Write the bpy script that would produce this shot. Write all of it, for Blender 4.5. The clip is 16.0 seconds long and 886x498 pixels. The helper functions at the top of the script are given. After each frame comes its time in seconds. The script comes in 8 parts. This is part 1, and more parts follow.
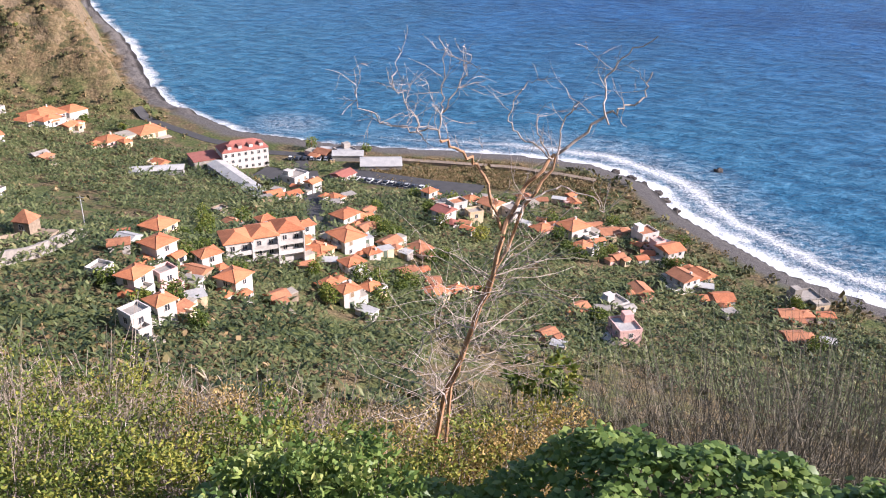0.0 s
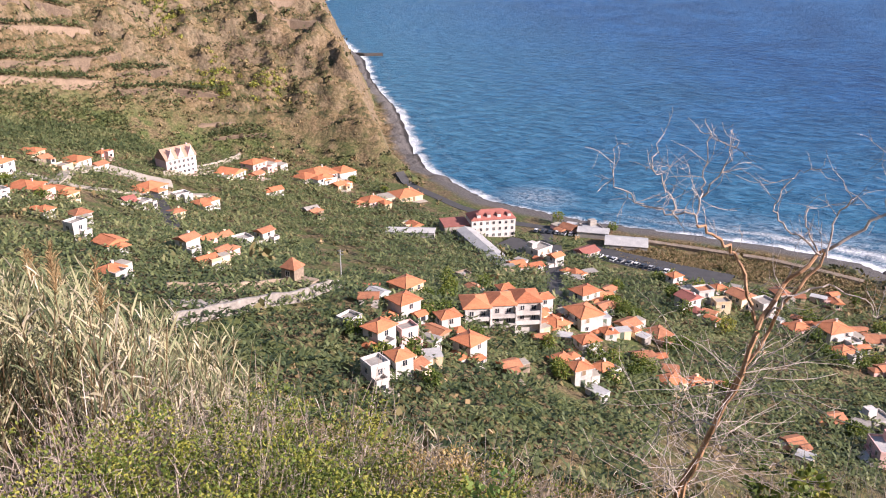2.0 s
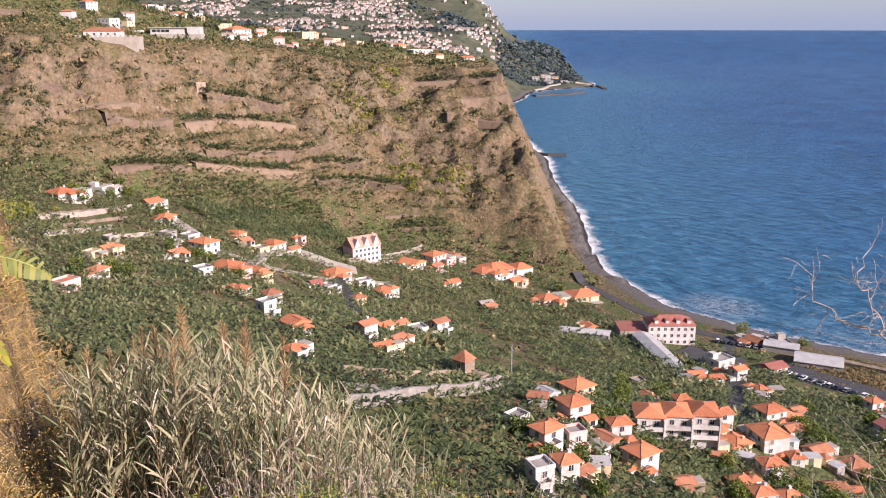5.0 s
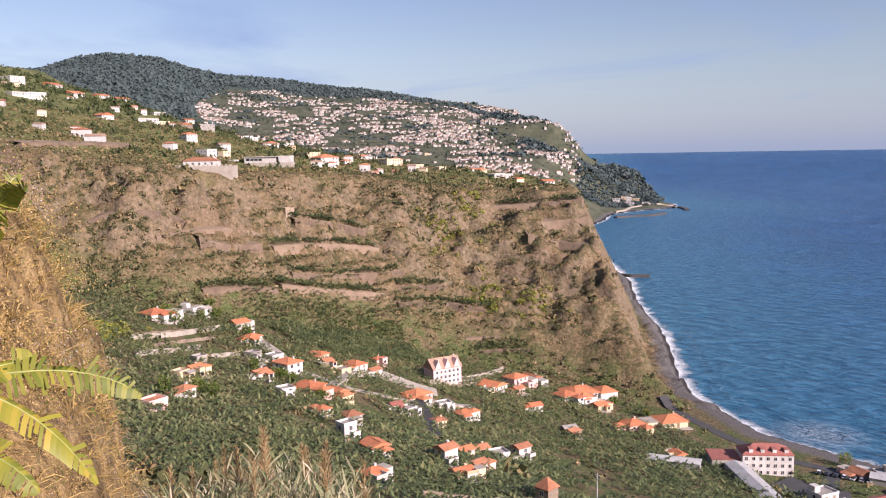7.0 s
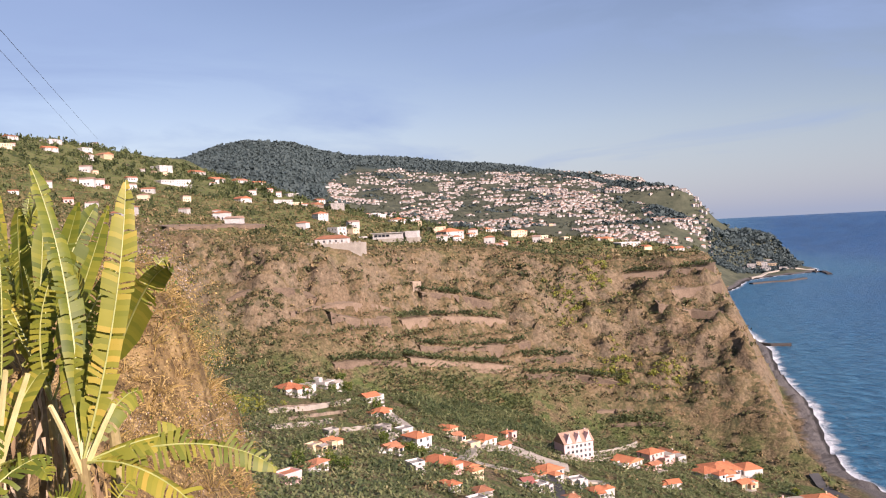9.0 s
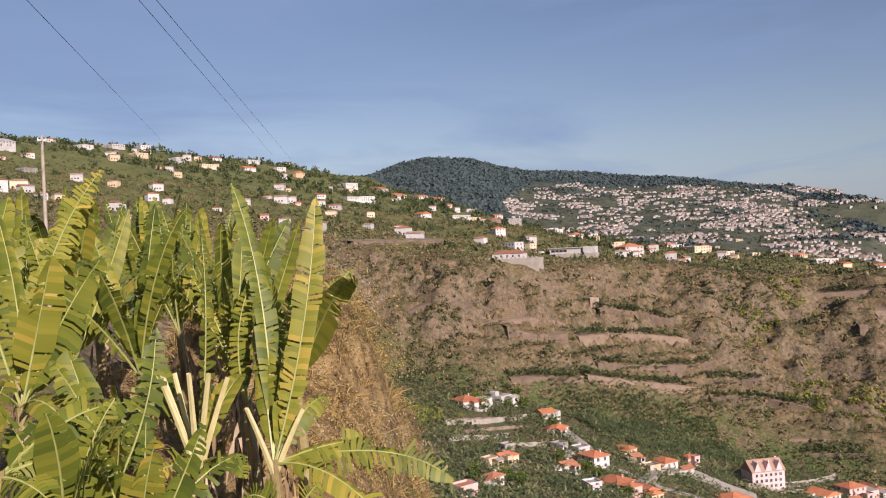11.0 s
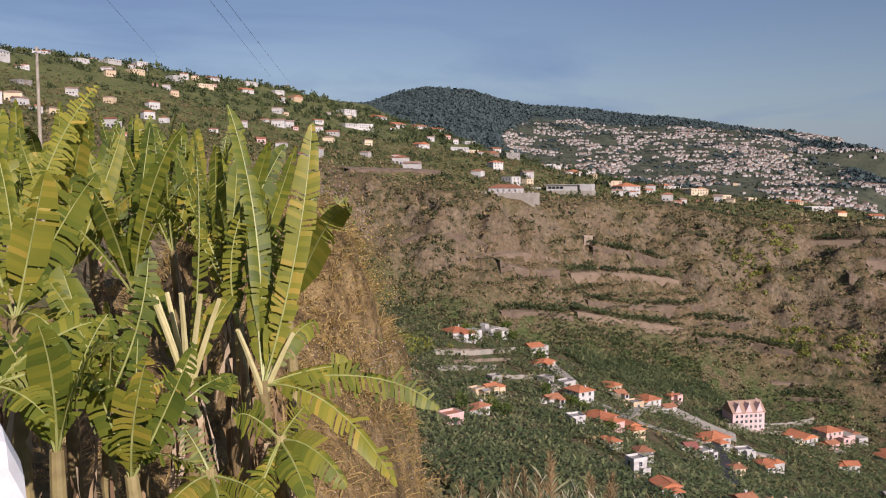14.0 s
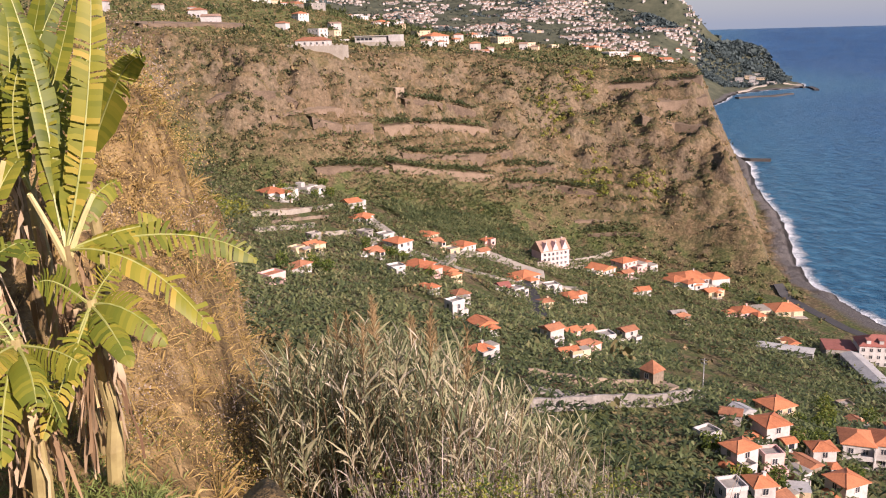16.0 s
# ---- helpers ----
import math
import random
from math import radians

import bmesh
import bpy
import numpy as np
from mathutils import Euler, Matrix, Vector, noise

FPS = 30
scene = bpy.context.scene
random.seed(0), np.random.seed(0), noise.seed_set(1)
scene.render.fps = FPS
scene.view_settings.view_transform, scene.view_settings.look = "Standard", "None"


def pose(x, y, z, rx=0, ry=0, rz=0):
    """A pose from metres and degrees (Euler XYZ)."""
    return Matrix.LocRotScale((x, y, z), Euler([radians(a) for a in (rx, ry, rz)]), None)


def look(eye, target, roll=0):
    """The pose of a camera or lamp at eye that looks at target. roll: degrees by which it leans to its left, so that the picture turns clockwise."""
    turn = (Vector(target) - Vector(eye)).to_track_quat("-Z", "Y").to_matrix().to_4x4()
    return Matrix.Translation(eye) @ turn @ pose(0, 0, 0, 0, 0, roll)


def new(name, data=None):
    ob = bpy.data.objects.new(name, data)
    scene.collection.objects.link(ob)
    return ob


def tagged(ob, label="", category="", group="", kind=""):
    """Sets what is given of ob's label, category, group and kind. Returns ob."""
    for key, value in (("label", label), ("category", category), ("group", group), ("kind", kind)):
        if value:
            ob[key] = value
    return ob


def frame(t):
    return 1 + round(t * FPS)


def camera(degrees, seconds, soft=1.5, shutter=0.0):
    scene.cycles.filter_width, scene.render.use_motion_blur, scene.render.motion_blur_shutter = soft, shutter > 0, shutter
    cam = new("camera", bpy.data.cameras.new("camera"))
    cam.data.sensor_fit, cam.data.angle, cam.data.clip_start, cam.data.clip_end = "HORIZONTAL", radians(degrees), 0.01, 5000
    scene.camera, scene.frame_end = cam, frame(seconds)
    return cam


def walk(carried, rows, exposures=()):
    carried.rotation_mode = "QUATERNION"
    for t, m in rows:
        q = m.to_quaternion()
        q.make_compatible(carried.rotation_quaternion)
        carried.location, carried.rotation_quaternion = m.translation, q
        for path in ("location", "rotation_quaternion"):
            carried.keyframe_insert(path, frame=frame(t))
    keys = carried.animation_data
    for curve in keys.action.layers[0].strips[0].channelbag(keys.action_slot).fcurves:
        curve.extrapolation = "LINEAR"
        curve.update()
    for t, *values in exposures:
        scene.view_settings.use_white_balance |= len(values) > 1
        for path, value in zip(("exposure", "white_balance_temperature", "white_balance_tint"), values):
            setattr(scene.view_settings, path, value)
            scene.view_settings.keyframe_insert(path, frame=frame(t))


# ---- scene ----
EYE_Z = 130.0
cam = camera(55.08, 16.0, 1.1)
PATH = [
    (0.0, pose(0.060, 0, EYE_Z + 0.000, 63.92, -1.43, 0.7)),
    (0.5, pose(0.050, 0, EYE_Z + 0.000, 64.72, -1.44, 4.64)),
    (1.0, pose(0.040, 0, EYE_Z + 0.000, 65.78, -1.17, 9.82)),
    (1.5, pose(0.030, 0, EYE_Z + 0.000, 67.17, -0.7, 14.01)),
    (2.0, pose(0.020, 0, EYE_Z + 0.000, 68.7, -0.19, 17.66)),
    (2.5, pose(0.010, 0, EYE_Z + 0.000, 69.95, 0.22, 20.05)),
    (3.0, pose(0.000, 0, EYE_Z + 0.000, 71.18, 0.28, 22.45)),
    (3.5, pose(-0.010, 0, EYE_Z + 0.000, 72.05, 0.23, 24.58)),
    (4.0, pose(-0.013, 0, EYE_Z + 0.000, 72.8, 0.03, 26.5)),
    (6.5, pose(-0.027, 0, EYE_Z + 0.000, 81.2, 0.74, 34.18)),
    (7.0, pose(-0.030, 0, EYE_Z + 0.000, 83.43, 0.99, 35.28)),
    (7.5, pose(-0.030, 0, EYE_Z + 0.000, 84.69, 1.33, 35.74)),
    (8.0, pose(-0.030, 0, EYE_Z + 0.000, 85.8, 1.74, 36.25)),
    (8.5, pose(-0.030, 0, EYE_Z + 0.000, 87.21, 2.22, 39.15)),
    (9.0, pose(-0.030, 0, EYE_Z + 0.000, 88.56, 2.94, 43.62)),
    (9.5, pose(-0.030, 0, EYE_Z + 0.000, 88.95, 3.13, 47.96)),
    (10.0, pose(-0.030, 0, EYE_Z + 0.000, 89.17, 3.19, 50.77)),
    (12.5, pose(-0.030, 0, EYE_Z + 0.000, 89.91, 1.75, 60.53)),
    (13.0, pose(-0.023, 0, EYE_Z + 0.000, 88.4, 1.67, 60.4)),
    (13.5, pose(-0.016, 0, EYE_Z + 0.000, 87.14, 1.18, 58.15)),
    (14.0, pose(-0.009, 0, EYE_Z + 0.000, 85.55, 0.27, 55.3)),
    (14.5, pose(-0.001, 0, EYE_Z - 0.020, 83.55, -0.21, 52.47)),
    (15.0, pose(0.006, 0, EYE_Z - 0.040, 80.99, 0.35, 49.62)),
    (15.5, pose(0.013, 0, EYE_Z - 0.060, 78.39, 0.97, 46.64)),
    (16.0, pose(0.020, 0, EYE_Z - 0.080, 75.64, 1.53, 42.62)),
]
EXPOSURES = [(0.0, 1.17, 6000, 24), (3.0, 0.97, 6300, 28), (7.0, 0.7, 6200, 30), (9.5, 0.7, 6500, 30), (10.2, 0.58, 6500, 29), (12.3, -0.06, 5700, 22), (14.0, 0.0, 6000, 23), (16.0, 0.6, 6600, 30)]
walk(cam, PATH, EXPOSURES)

# ---- light ----
SUN_YAW, SUN_UP = -96.0, 27.0
world = bpy.data.worlds.new("world")
scene.world = world
world.use_nodes = True
wn, wl = world.node_tree.nodes, world.node_tree.links
background = wn["Background"]
sky = wn.new("ShaderNodeTexSky")
sky.sky_type, sky.sun_disc = "NISHITA", False
sky.sun_elevation, sky.sun_rotation = radians(SUN_UP), radians(-SUN_YAW)
sky.air_density, sky.dust_density, sky.ozone_density = 1.0, 0.6, 1.1
# thin streaks of high cloud and a pale veil low over the sea
way = wn.new("ShaderNodeTexCoord").outputs["Generated"]
stretch = wn.new("ShaderNodeMapping")
stretch.inputs["Rotation"].default_value = (radians(12), 0, radians(20))
stretch.inputs["Scale"].default_value = (1.2, 1.6, 7.0)
wl.new(way, stretch.inputs["Vector"])
streaks = wn.new("ShaderNodeTexNoise")
streaks.inputs["Scale"].default_value, streaks.inputs["Detail"].default_value, streaks.inputs["Roughness"].default_value, streaks.inputs["Distortion"].default_value = 1.6, 6, 0.55, 0.6
wl.new(stretch.outputs[0], streaks.inputs["Vector"])
cover = wn.new("ShaderNodeMapRange")
cover.inputs["From Min"].default_value, cover.inputs["From Max"].default_value, cover.inputs["To Max"].default_value = 0.44, 0.66, 0.8
wl.new(streaks.outputs["Fac"], cover.inputs["Value"])
parts_of_way = wn.new("ShaderNodeSeparateXYZ")
wl.new(way, parts_of_way.inputs[0])
veil = wn.new("ShaderNodeMapRange")
veil.inputs["From Min"].default_value, veil.inputs["From Max"].default_value, veil.inputs["To Min"].default_value, veil.inputs["To Max"].default_value = 0.0, 0.11, 0.62, 0.0
wl.new(parts_of_way.outputs["Z"], veil.inputs["Value"])
most = wn.new("ShaderNodeMath")
most.operation = "MAXIMUM"
wl.new(cover.outputs[0], most.inputs[0])
wl.new(veil.outputs[0], most.inputs[1])
cloud = wn.new("ShaderNodeMix")
cloud.data_type = "RGBA"
wl.new(most.outputs[0], cloud.inputs[0])
wl.new(sky.outputs["Color"], cloud.inputs[6])
cloud.inputs[7].default_value = (2.85, 4.3, 6.3, 1)
wl.new(cloud.outputs[2], background.inputs["Color"])
background.inputs["Strength"].default_value = 0.067
sun_data = bpy.data.lights.new("sun", "SUN")
sun_data.energy, sun_data.angle, sun_data.color = 5.2, radians(0.5), (1.0, 0.90, 0.77)
sun = new("sun", sun_data)
to_sun = Vector((-math.sin(radians(SUN_YAW)) * math.cos(radians(SUN_UP)), math.cos(radians(SUN_YAW)) * math.cos(radians(SUN_UP)), math.sin(radians(SUN_UP))))
sun.matrix_world = look((0, 0, 400), Vector((0, 0, 400)) - to_sun)

# ---- materials ----
def nodes_of(name):
    m = bpy.data.materials.new(name)
    m.use_nodes = True
    t = m.node_tree
    return m, t, t.nodes["Principled BSDF"]


def link(t, a, b):
    t.links.new(a, b)


def noise_node(t, scale, detail=4.0, rough=0.55, vector=None):
    n = t.nodes.new("ShaderNodeTexNoise")
    n.inputs["Scale"].default_value, n.inputs["Detail"].default_value, n.inputs["Roughness"].default_value = scale, detail, rough
    if vector is None:
        vector = t.nodes.new("ShaderNodeNewGeometry").outputs["Position"]
    link(t, vector, n.inputs["Vector"])
    return n.outputs["Fac"]


def ramp(t, fac, stops):
    r = t.nodes.new("ShaderNodeValToRGB")
    e = r.color_ramp.elements
    while len(e) < len(stops):
        e.new(0.5)
    for el, (at, c) in zip(e, stops):
        el.position, el.color = at, (*c, 1)
    link(t, fac, r.inputs["Fac"])
    return r.outputs["Color"]


def mix(t, fac, a, b, blend="MIX"):
    m = t.nodes.new("ShaderNodeMix")
    m.data_type, m.blend_type = "RGBA", blend
    for i, v in ((0, fac), (6, a), (7, b)):
        if isinstance(v, (int, float)):
            m.inputs[i].default_value = v
        elif isinstance(v, tuple):
            m.inputs[i].default_value = (*v, 1)
        else:
            link(t, v, m.inputs[i])
    return m.outputs[2]


def calc(t, op, a, b=0.0, c=0.0):
    n = t.nodes.new("ShaderNodeMath")
    n.operation = op
    for i, v in enumerate((a, b, c)):
        if isinstance(v, (int, float)):
            n.inputs[i].default_value = v
        else:
            link(t, v, n.inputs[i])
    return n.outputs[0]


def between(t, v, lo, hi):
    n = t.nodes.new("ShaderNodeMapRange")
    n.inputs["From Min"].default_value, n.inputs["From Max"].default_value = lo, hi
    link(t, v, n.inputs["Value"])
    return n.outputs["Result"]


def attr(t, key):
    a = t.nodes.new("ShaderNodeAttribute")
    a.attribute_name = key
    return a.outputs["Fac"]


def bump(t, b, height, strength=0.3, distance=0.05):
    n = t.nodes.new("ShaderNodeBump")
    n.inputs["Strength"].default_value, n.inputs["Distance"].default_value = strength, distance
    link(t, height, n.inputs["Height"])
    link(t, n.outputs["Normal"], b.inputs["Normal"])


def surface(name, dark, light, grain=3.0, patch=0.4, rough=0.85, relief=0.03, relief_grain=None, per_object=0.0):
    """A plain weathered surface: fine grain, broad stains and a little relief; per_object varies it from thing to thing."""
    m, t, b = nodes_of(name)
    fine, broad = noise_node(t, grain), noise_node(t, patch, 3)
    f = calc(t, "ADD", calc(t, "MULTIPLY", fine, 0.5), calc(t, "MULTIPLY", broad, 0.5))
    if per_object:
        r = t.nodes.new("ShaderNodeObjectInfo").outputs["Random"]
        f = calc(t, "ADD", f, calc(t, "MULTIPLY", calc(t, "SUBTRACT", r, 0.5), per_object))
    link(t, ramp(t, f, [(0.3, dark), (0.68, light)]), b.inputs["Base Color"])
    b.inputs["Roughness"].default_value = rough
    bump(t, b, noise_node(t, relief_grain or grain * 2), 0.5, relief)
    return m


def leafy(name, stops, glow=0.25, rough=0.55, tint=True, spread=0.35):
    """Foliage: colour from the plant's own tint and leaf by leaf, with light passing through."""
    m, t, b = nodes_of(name)
    isl = t.nodes.new("ShaderNodeNewGeometry").outputs["Random Per Island"]
    f = calc(t, "MULTIPLY", isl, spread)
    if tint:
        f = calc(t, "ADD", f, calc(t, "MULTIPLY", attr(t, "tint"), 1 - spread))
    else:
        f = calc(t, "ADD", f, calc(t, "MULTIPLY", noise_node(t, 1.5), 1 - spread))
    c = ramp(t, f, stops)
    link(t, c, b.inputs["Base Color"])
    b.inputs["Roughness"].default_value = rough
    b.inputs["Specular IOR Level"].default_value = 0.3
    if glow:
        tr = t.nodes.new("ShaderNodeBsdfTranslucent")
        link(t, c, tr.inputs["Color"])
        mx = t.nodes.new("ShaderNodeMixShader")
        mx.inputs[0].default_value = glow
        link(t, b.outputs[0], mx.inputs[1])
        link(t, tr.outputs[0], mx.inputs[2])
        link(t, mx.outputs[0], t.nodes["Material Output"].inputs["Surface"])
    return m


def ground_material():
    m, t, b = nodes_of("ground")
    hill, coast, valley = attr(t, "hill"), attr(t, "shore"), attr(t, "valley")
    geo = t.nodes.new("ShaderNodeNewGeometry")
    fine, mid, broad = noise_node(t, 0.9, 6), noise_node(t, 0.12, 4), noise_node(t, 0.02, 3)
    dry = ramp(t, fine, [(0.3, (0.055, 0.042, 0.024)), (0.5, (0.125, 0.094, 0.051)), (0.7, (0.24, 0.18, 0.10))])
    rock = ramp(t, noise_node(t, 0.5, 6, 0.7), [(0.3, (0.05, 0.037, 0.028)), (0.55, (0.22, 0.165, 0.115)), (0.75, (0.40, 0.31, 0.22))])
    green = ramp(t, fine, [(0.3, (0.03, 0.045, 0.016)), (0.5, (0.075, 0.095, 0.03)), (0.72, (0.15, 0.15, 0.06))])
    sep = t.nodes.new("ShaderNodeSeparateXYZ")
    link(t, geo.outputs["Normal"], sep.inputs[0])
    steep = between(t, sep.outputs["Z"], 0.78, 0.60)
    olive = ramp(t, fine, [(0.3, (0.05, 0.048, 0.022)), (0.5, (0.12, 0.105, 0.045)), (0.72, (0.2, 0.165, 0.075))])
    hillside = mix(t, between(t, calc(t, "ADD", mid, calc(t, "MULTIPLY", broad, 0.6)), 0.72, 0.88), dry, olive)
    hillside = mix(t, calc(t, "MULTIPLY", steep, 0.75), hillside, rock)
    floor = mix(t, between(t, mid, 0.42, 0.6), green, dry)
    clump, knots = [], []
    for scale in (0.36, 0.8):
        v = t.nodes.new("ShaderNodeTexVoronoi")
        v.inputs["Scale"].default_value = scale
        warp = t.nodes.new("ShaderNodeVectorMath")
        warp.operation = "ADD"
        link(t, geo.outputs["Position"], warp.inputs[0])
        wob = t.nodes.new("ShaderNodeTexNoise")
        wob.inputs["Scale"].default_value = 0.7
        link(t, geo.outputs["Position"], wob.inputs["Vector"])
        link(t, wob.outputs["Color"], warp.inputs[1])
        link(t, warp.outputs[0], v.inputs["Vector"])
        tone = t.nodes.new("ShaderNodeSeparateColor")
        link(t, v.outputs["Color"], tone.inputs[0])
        clump.append(tone.outputs[0])
        knots.append(v.outputs["Distance"])
    mound = calc(t, "ADD", calc(t, "MULTIPLY", knots[0], 1.0), calc(t, "MULTIPLY", knots[1], 0.45))
    which = calc(t, "ADD", calc(t, "ADD", calc(t, "MULTIPLY", clump[0], 0.34), calc(t, "MULTIPLY", clump[1], 0.2)), calc(t, "ADD", calc(t, "MULTIPLY", mid, 0.42), calc(t, "MULTIPLY", fine, 0.25)))
    brush = ramp(t, which, [(0.34, (0.030, 0.037, 0.017)), (0.47, (0.068, 0.068, 0.029)), (0.58, (0.118, 0.088, 0.043)), (0.70, (0.185, 0.128, 0.068)), (0.84, (0.265, 0.19, 0.115))])
    hillside = mix(t, calc(t, "SUBTRACT", 0.82, calc(t, "MULTIPLY", steep, 0.55)), hillside, brush)
    rust = ramp(t, fine, [(0.3, (0.075, 0.048, 0.026)), (0.5, (0.17, 0.112, 0.062)), (0.72, (0.29, 0.20, 0.125))])
    hillside = mix(t, calc(t, "MULTIPLY", between(t, noise_node(t, 0.045, 4, 0.6), 0.48, 0.66), 0.45), hillside, rust)
    c = mix(t, hill, floor, hillside)
    pos = t.nodes.new("ShaderNodeSeparateXYZ")
    link(t, geo.outputs["Position"], pos.inputs[0])
    beds = calc(t, "FRACT", calc(t, "ADD", calc(t, "MULTIPLY", pos.outputs["Z"], 0.42), calc(t, "MULTIPLY", mid, 2.2)))
    field = ramp(t, calc(t, "ADD", calc(t, "MULTIPLY", fine, 0.5), calc(t, "MULTIPLY", noise_node(t, 0.035, 3), 0.5)), [(0.34, (0.045, 0.06, 0.02)), (0.5, (0.115, 0.135, 0.04)), (0.64, (0.185, 0.175, 0.065))])
    field = mix(t, calc(t, "MULTIPLY", between(t, beds, 0.78, 0.9), 0.8), field, (0.17, 0.125, 0.072))
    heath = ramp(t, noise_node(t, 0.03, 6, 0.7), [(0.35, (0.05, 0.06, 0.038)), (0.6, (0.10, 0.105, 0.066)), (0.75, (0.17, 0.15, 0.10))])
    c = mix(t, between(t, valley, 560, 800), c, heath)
    c = mix(t, calc(t, "MULTIPLY", attr(t, "field"), 0.9), c, field)
    # ground under the far woods takes the same haze-blue colour as their leaves
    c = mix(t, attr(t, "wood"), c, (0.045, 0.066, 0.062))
    straw = ramp(t, noise_node(t, 2.6, 5, 0.7), [(0.32, (0.10, 0.066, 0.032)), (0.5, (0.24, 0.16, 0.07)), (0.68, (0.40, 0.285, 0.135))])
    c = mix(t, attr(t, "straw"), c, straw)
    stones = ramp(t, noise_node(t, 2.2, 6, 0.75), [(0.35, (0.05, 0.047, 0.045)), (0.6, (0.16, 0.148, 0.14)), (0.75, (0.26, 0.24, 0.225))])
    beach = between(t, calc(t, "ADD", coast, calc(t, "MULTIPLY", mid, 10.0)), 17, 12)
    c = mix(t, beach, c, stones)
    c = mix(t, between(t, coast, 2.5, 0.8), c, (0.03, 0.028, 0.027))
    link(t, c, b.inputs["Base Color"])
    b.inputs["Roughness"].default_value = 0.95
    b.inputs["Specular IOR Level"].default_value = 0.2
    bump(t, b, calc(t, "SUBTRACT", calc(t, "MULTIPLY", noise_node(t, 0.8, 8, 0.65), 0.5), calc(t, "MULTIPLY", calc(t, "MULTIPLY", mound, hill), 0.55)), 0.9, 0.9)
    return m


# a swirl of spent foam off the beach
EDDY = (78.0, 399.0)


def sea_material():
    m, t, b = nodes_of("sea")
    coast = calc(t, "MULTIPLY", attr(t, "shore"), -1.0)
    geo = t.nodes.new("ShaderNodeNewGeometry")
    mp = t.nodes.new("ShaderNodeMapping")
    mp.inputs["Rotation"].default_value = (0, 0, radians(28))
    mp.inputs["Scale"].default_value = (0.5, 1, 1)
    link(t, geo.outputs["Position"], mp.inputs["Vector"])
    swell, chop, drift = noise_node(t, 0.13, 5, 0.65, mp.outputs[0]), noise_node(t, 0.42, 4, 0.65, mp.outputs[0]), noise_node(t, 0.012, 4, 0.6)
    # swell and chop also tone the water: wave light and shade painted into colour
    deep = ramp(t, calc(t, "ADD", calc(t, "MULTIPLY", swell, 0.45), calc(t, "ADD", calc(t, "MULTIPLY", chop, 0.25), calc(t, "MULTIPLY", drift, 0.3))), [(0.42, (0.0015, 0.022, 0.085)), (0.5, (0.008, 0.062, 0.168)), (0.58, (0.026, 0.118, 0.275))])
    shallow = ramp(t, calc(t, "ADD", calc(t, "MULTIPLY", swell, 0.6), calc(t, "MULTIPLY", chop, 0.4)), [(0.40, (0.008, 0.062, 0.128)), (0.5, (0.026, 0.118, 0.205)), (0.60, (0.062, 0.192, 0.30))])
    c = mix(t, between(t, calc(t, "ADD", coast, calc(t, "MULTIPLY", drift, 200.0)), 480, 130), deep, shallow)
    # white water: the wash on the beach, one breaking roller off the point, torn streaks behind it
    mp2 = t.nodes.new("ShaderNodeMapping")
    link(t, geo.outputs["Position"], mp2.inputs["Vector"])
    n1, n2 = noise_node(t, 0.09, 5, 0.6, mp2.outputs[0]), noise_node(t, 0.9, 5, 0.7, mp2.outputs[0])
    sep = t.nodes.new("ShaderNodeSeparateXYZ")
    link(t, geo.outputs["Position"], sep.inputs[0])
    open_coast = between(t, sep.outputs["X"], -60, 70)
    reach = calc(t, "ADD", calc(t, "MULTIPLY", calc(t, "SUBTRACT", n1, 0.22), 19.0), calc(t, "MULTIPLY", open_coast, 5.0))
    wash = between(t, calc(t, "SUBTRACT", calc(t, "ADD", reach, calc(t, "MULTIPLY", calc(t, "SUBTRACT", n2, 0.5), 14.0)), coast), -2.5, 3.5)
    band = calc(t, "ABSOLUTE", calc(t, "SUBTRACT", coast, calc(t, "ADD", 13.0, calc(t, "MULTIPLY", n1, 11.0))))
    roller = between(t, calc(t, "SUBTRACT", calc(t, "ADD", calc(t, "MULTIPLY", open_coast, 7.5), calc(t, "MULTIPLY", calc(t, "SUBTRACT", n2, 0.67), 22.0)), band), -3.0, 4.0)
    torn = calc(t, "MULTIPLY", between(t, calc(t, "MULTIPLY", calc(t, "ADD", chop, n2), 0.5), 0.47, 0.60), between(t, coast, 52, 14))
    torn = calc(t, "MULTIPLY", torn, open_coast)
    foam = calc(t, "MAXIMUM", calc(t, "MAXIMUM", wash, roller), calc(t, "MULTIPLY", torn, 0.7))
    eddy = calc(t, "SQRT", calc(t, "ADD", calc(t, "POWER", calc(t, "ADD", sep.outputs["X"], EDDY[0]), 2.0), calc(t, "POWER", calc(t, "SUBTRACT", sep.outputs["Y"], EDDY[1]), 2.0)))
    swirl = calc(t, "MULTIPLY", between(t, eddy, 25, 6), between(t, calc(t, "ADD", calc(t, "MULTIPLY", n2, 0.6), calc(t, "MULTIPLY", chop, 0.4)), 0.46, 0.62))
    foam = calc(t, "MAXIMUM", foam, calc(t, "MULTIPLY", swirl, 0.55))
    c = mix(t, foam, c, (0.8, 0.83, 0.85))
    link(t, c, b.inputs["Base Color"])
    link(t, calc(t, "ADD", 0.28, calc(t, "MULTIPLY", foam, 0.5)), b.inputs["Roughness"])
    b.inputs["IOR"].default_value = 1.33
    b.inputs["Specular IOR Level"].default_value = 0.22
    bump(t, b, calc(t, "ADD", calc(t, "MULTIPLY", swell, 2.2), calc(t, "ADD", calc(t, "MULTIPLY", chop, 0.5), calc(t, "MULTIPLY", foam, 0.5))), 1.0, 1.8)
    return m


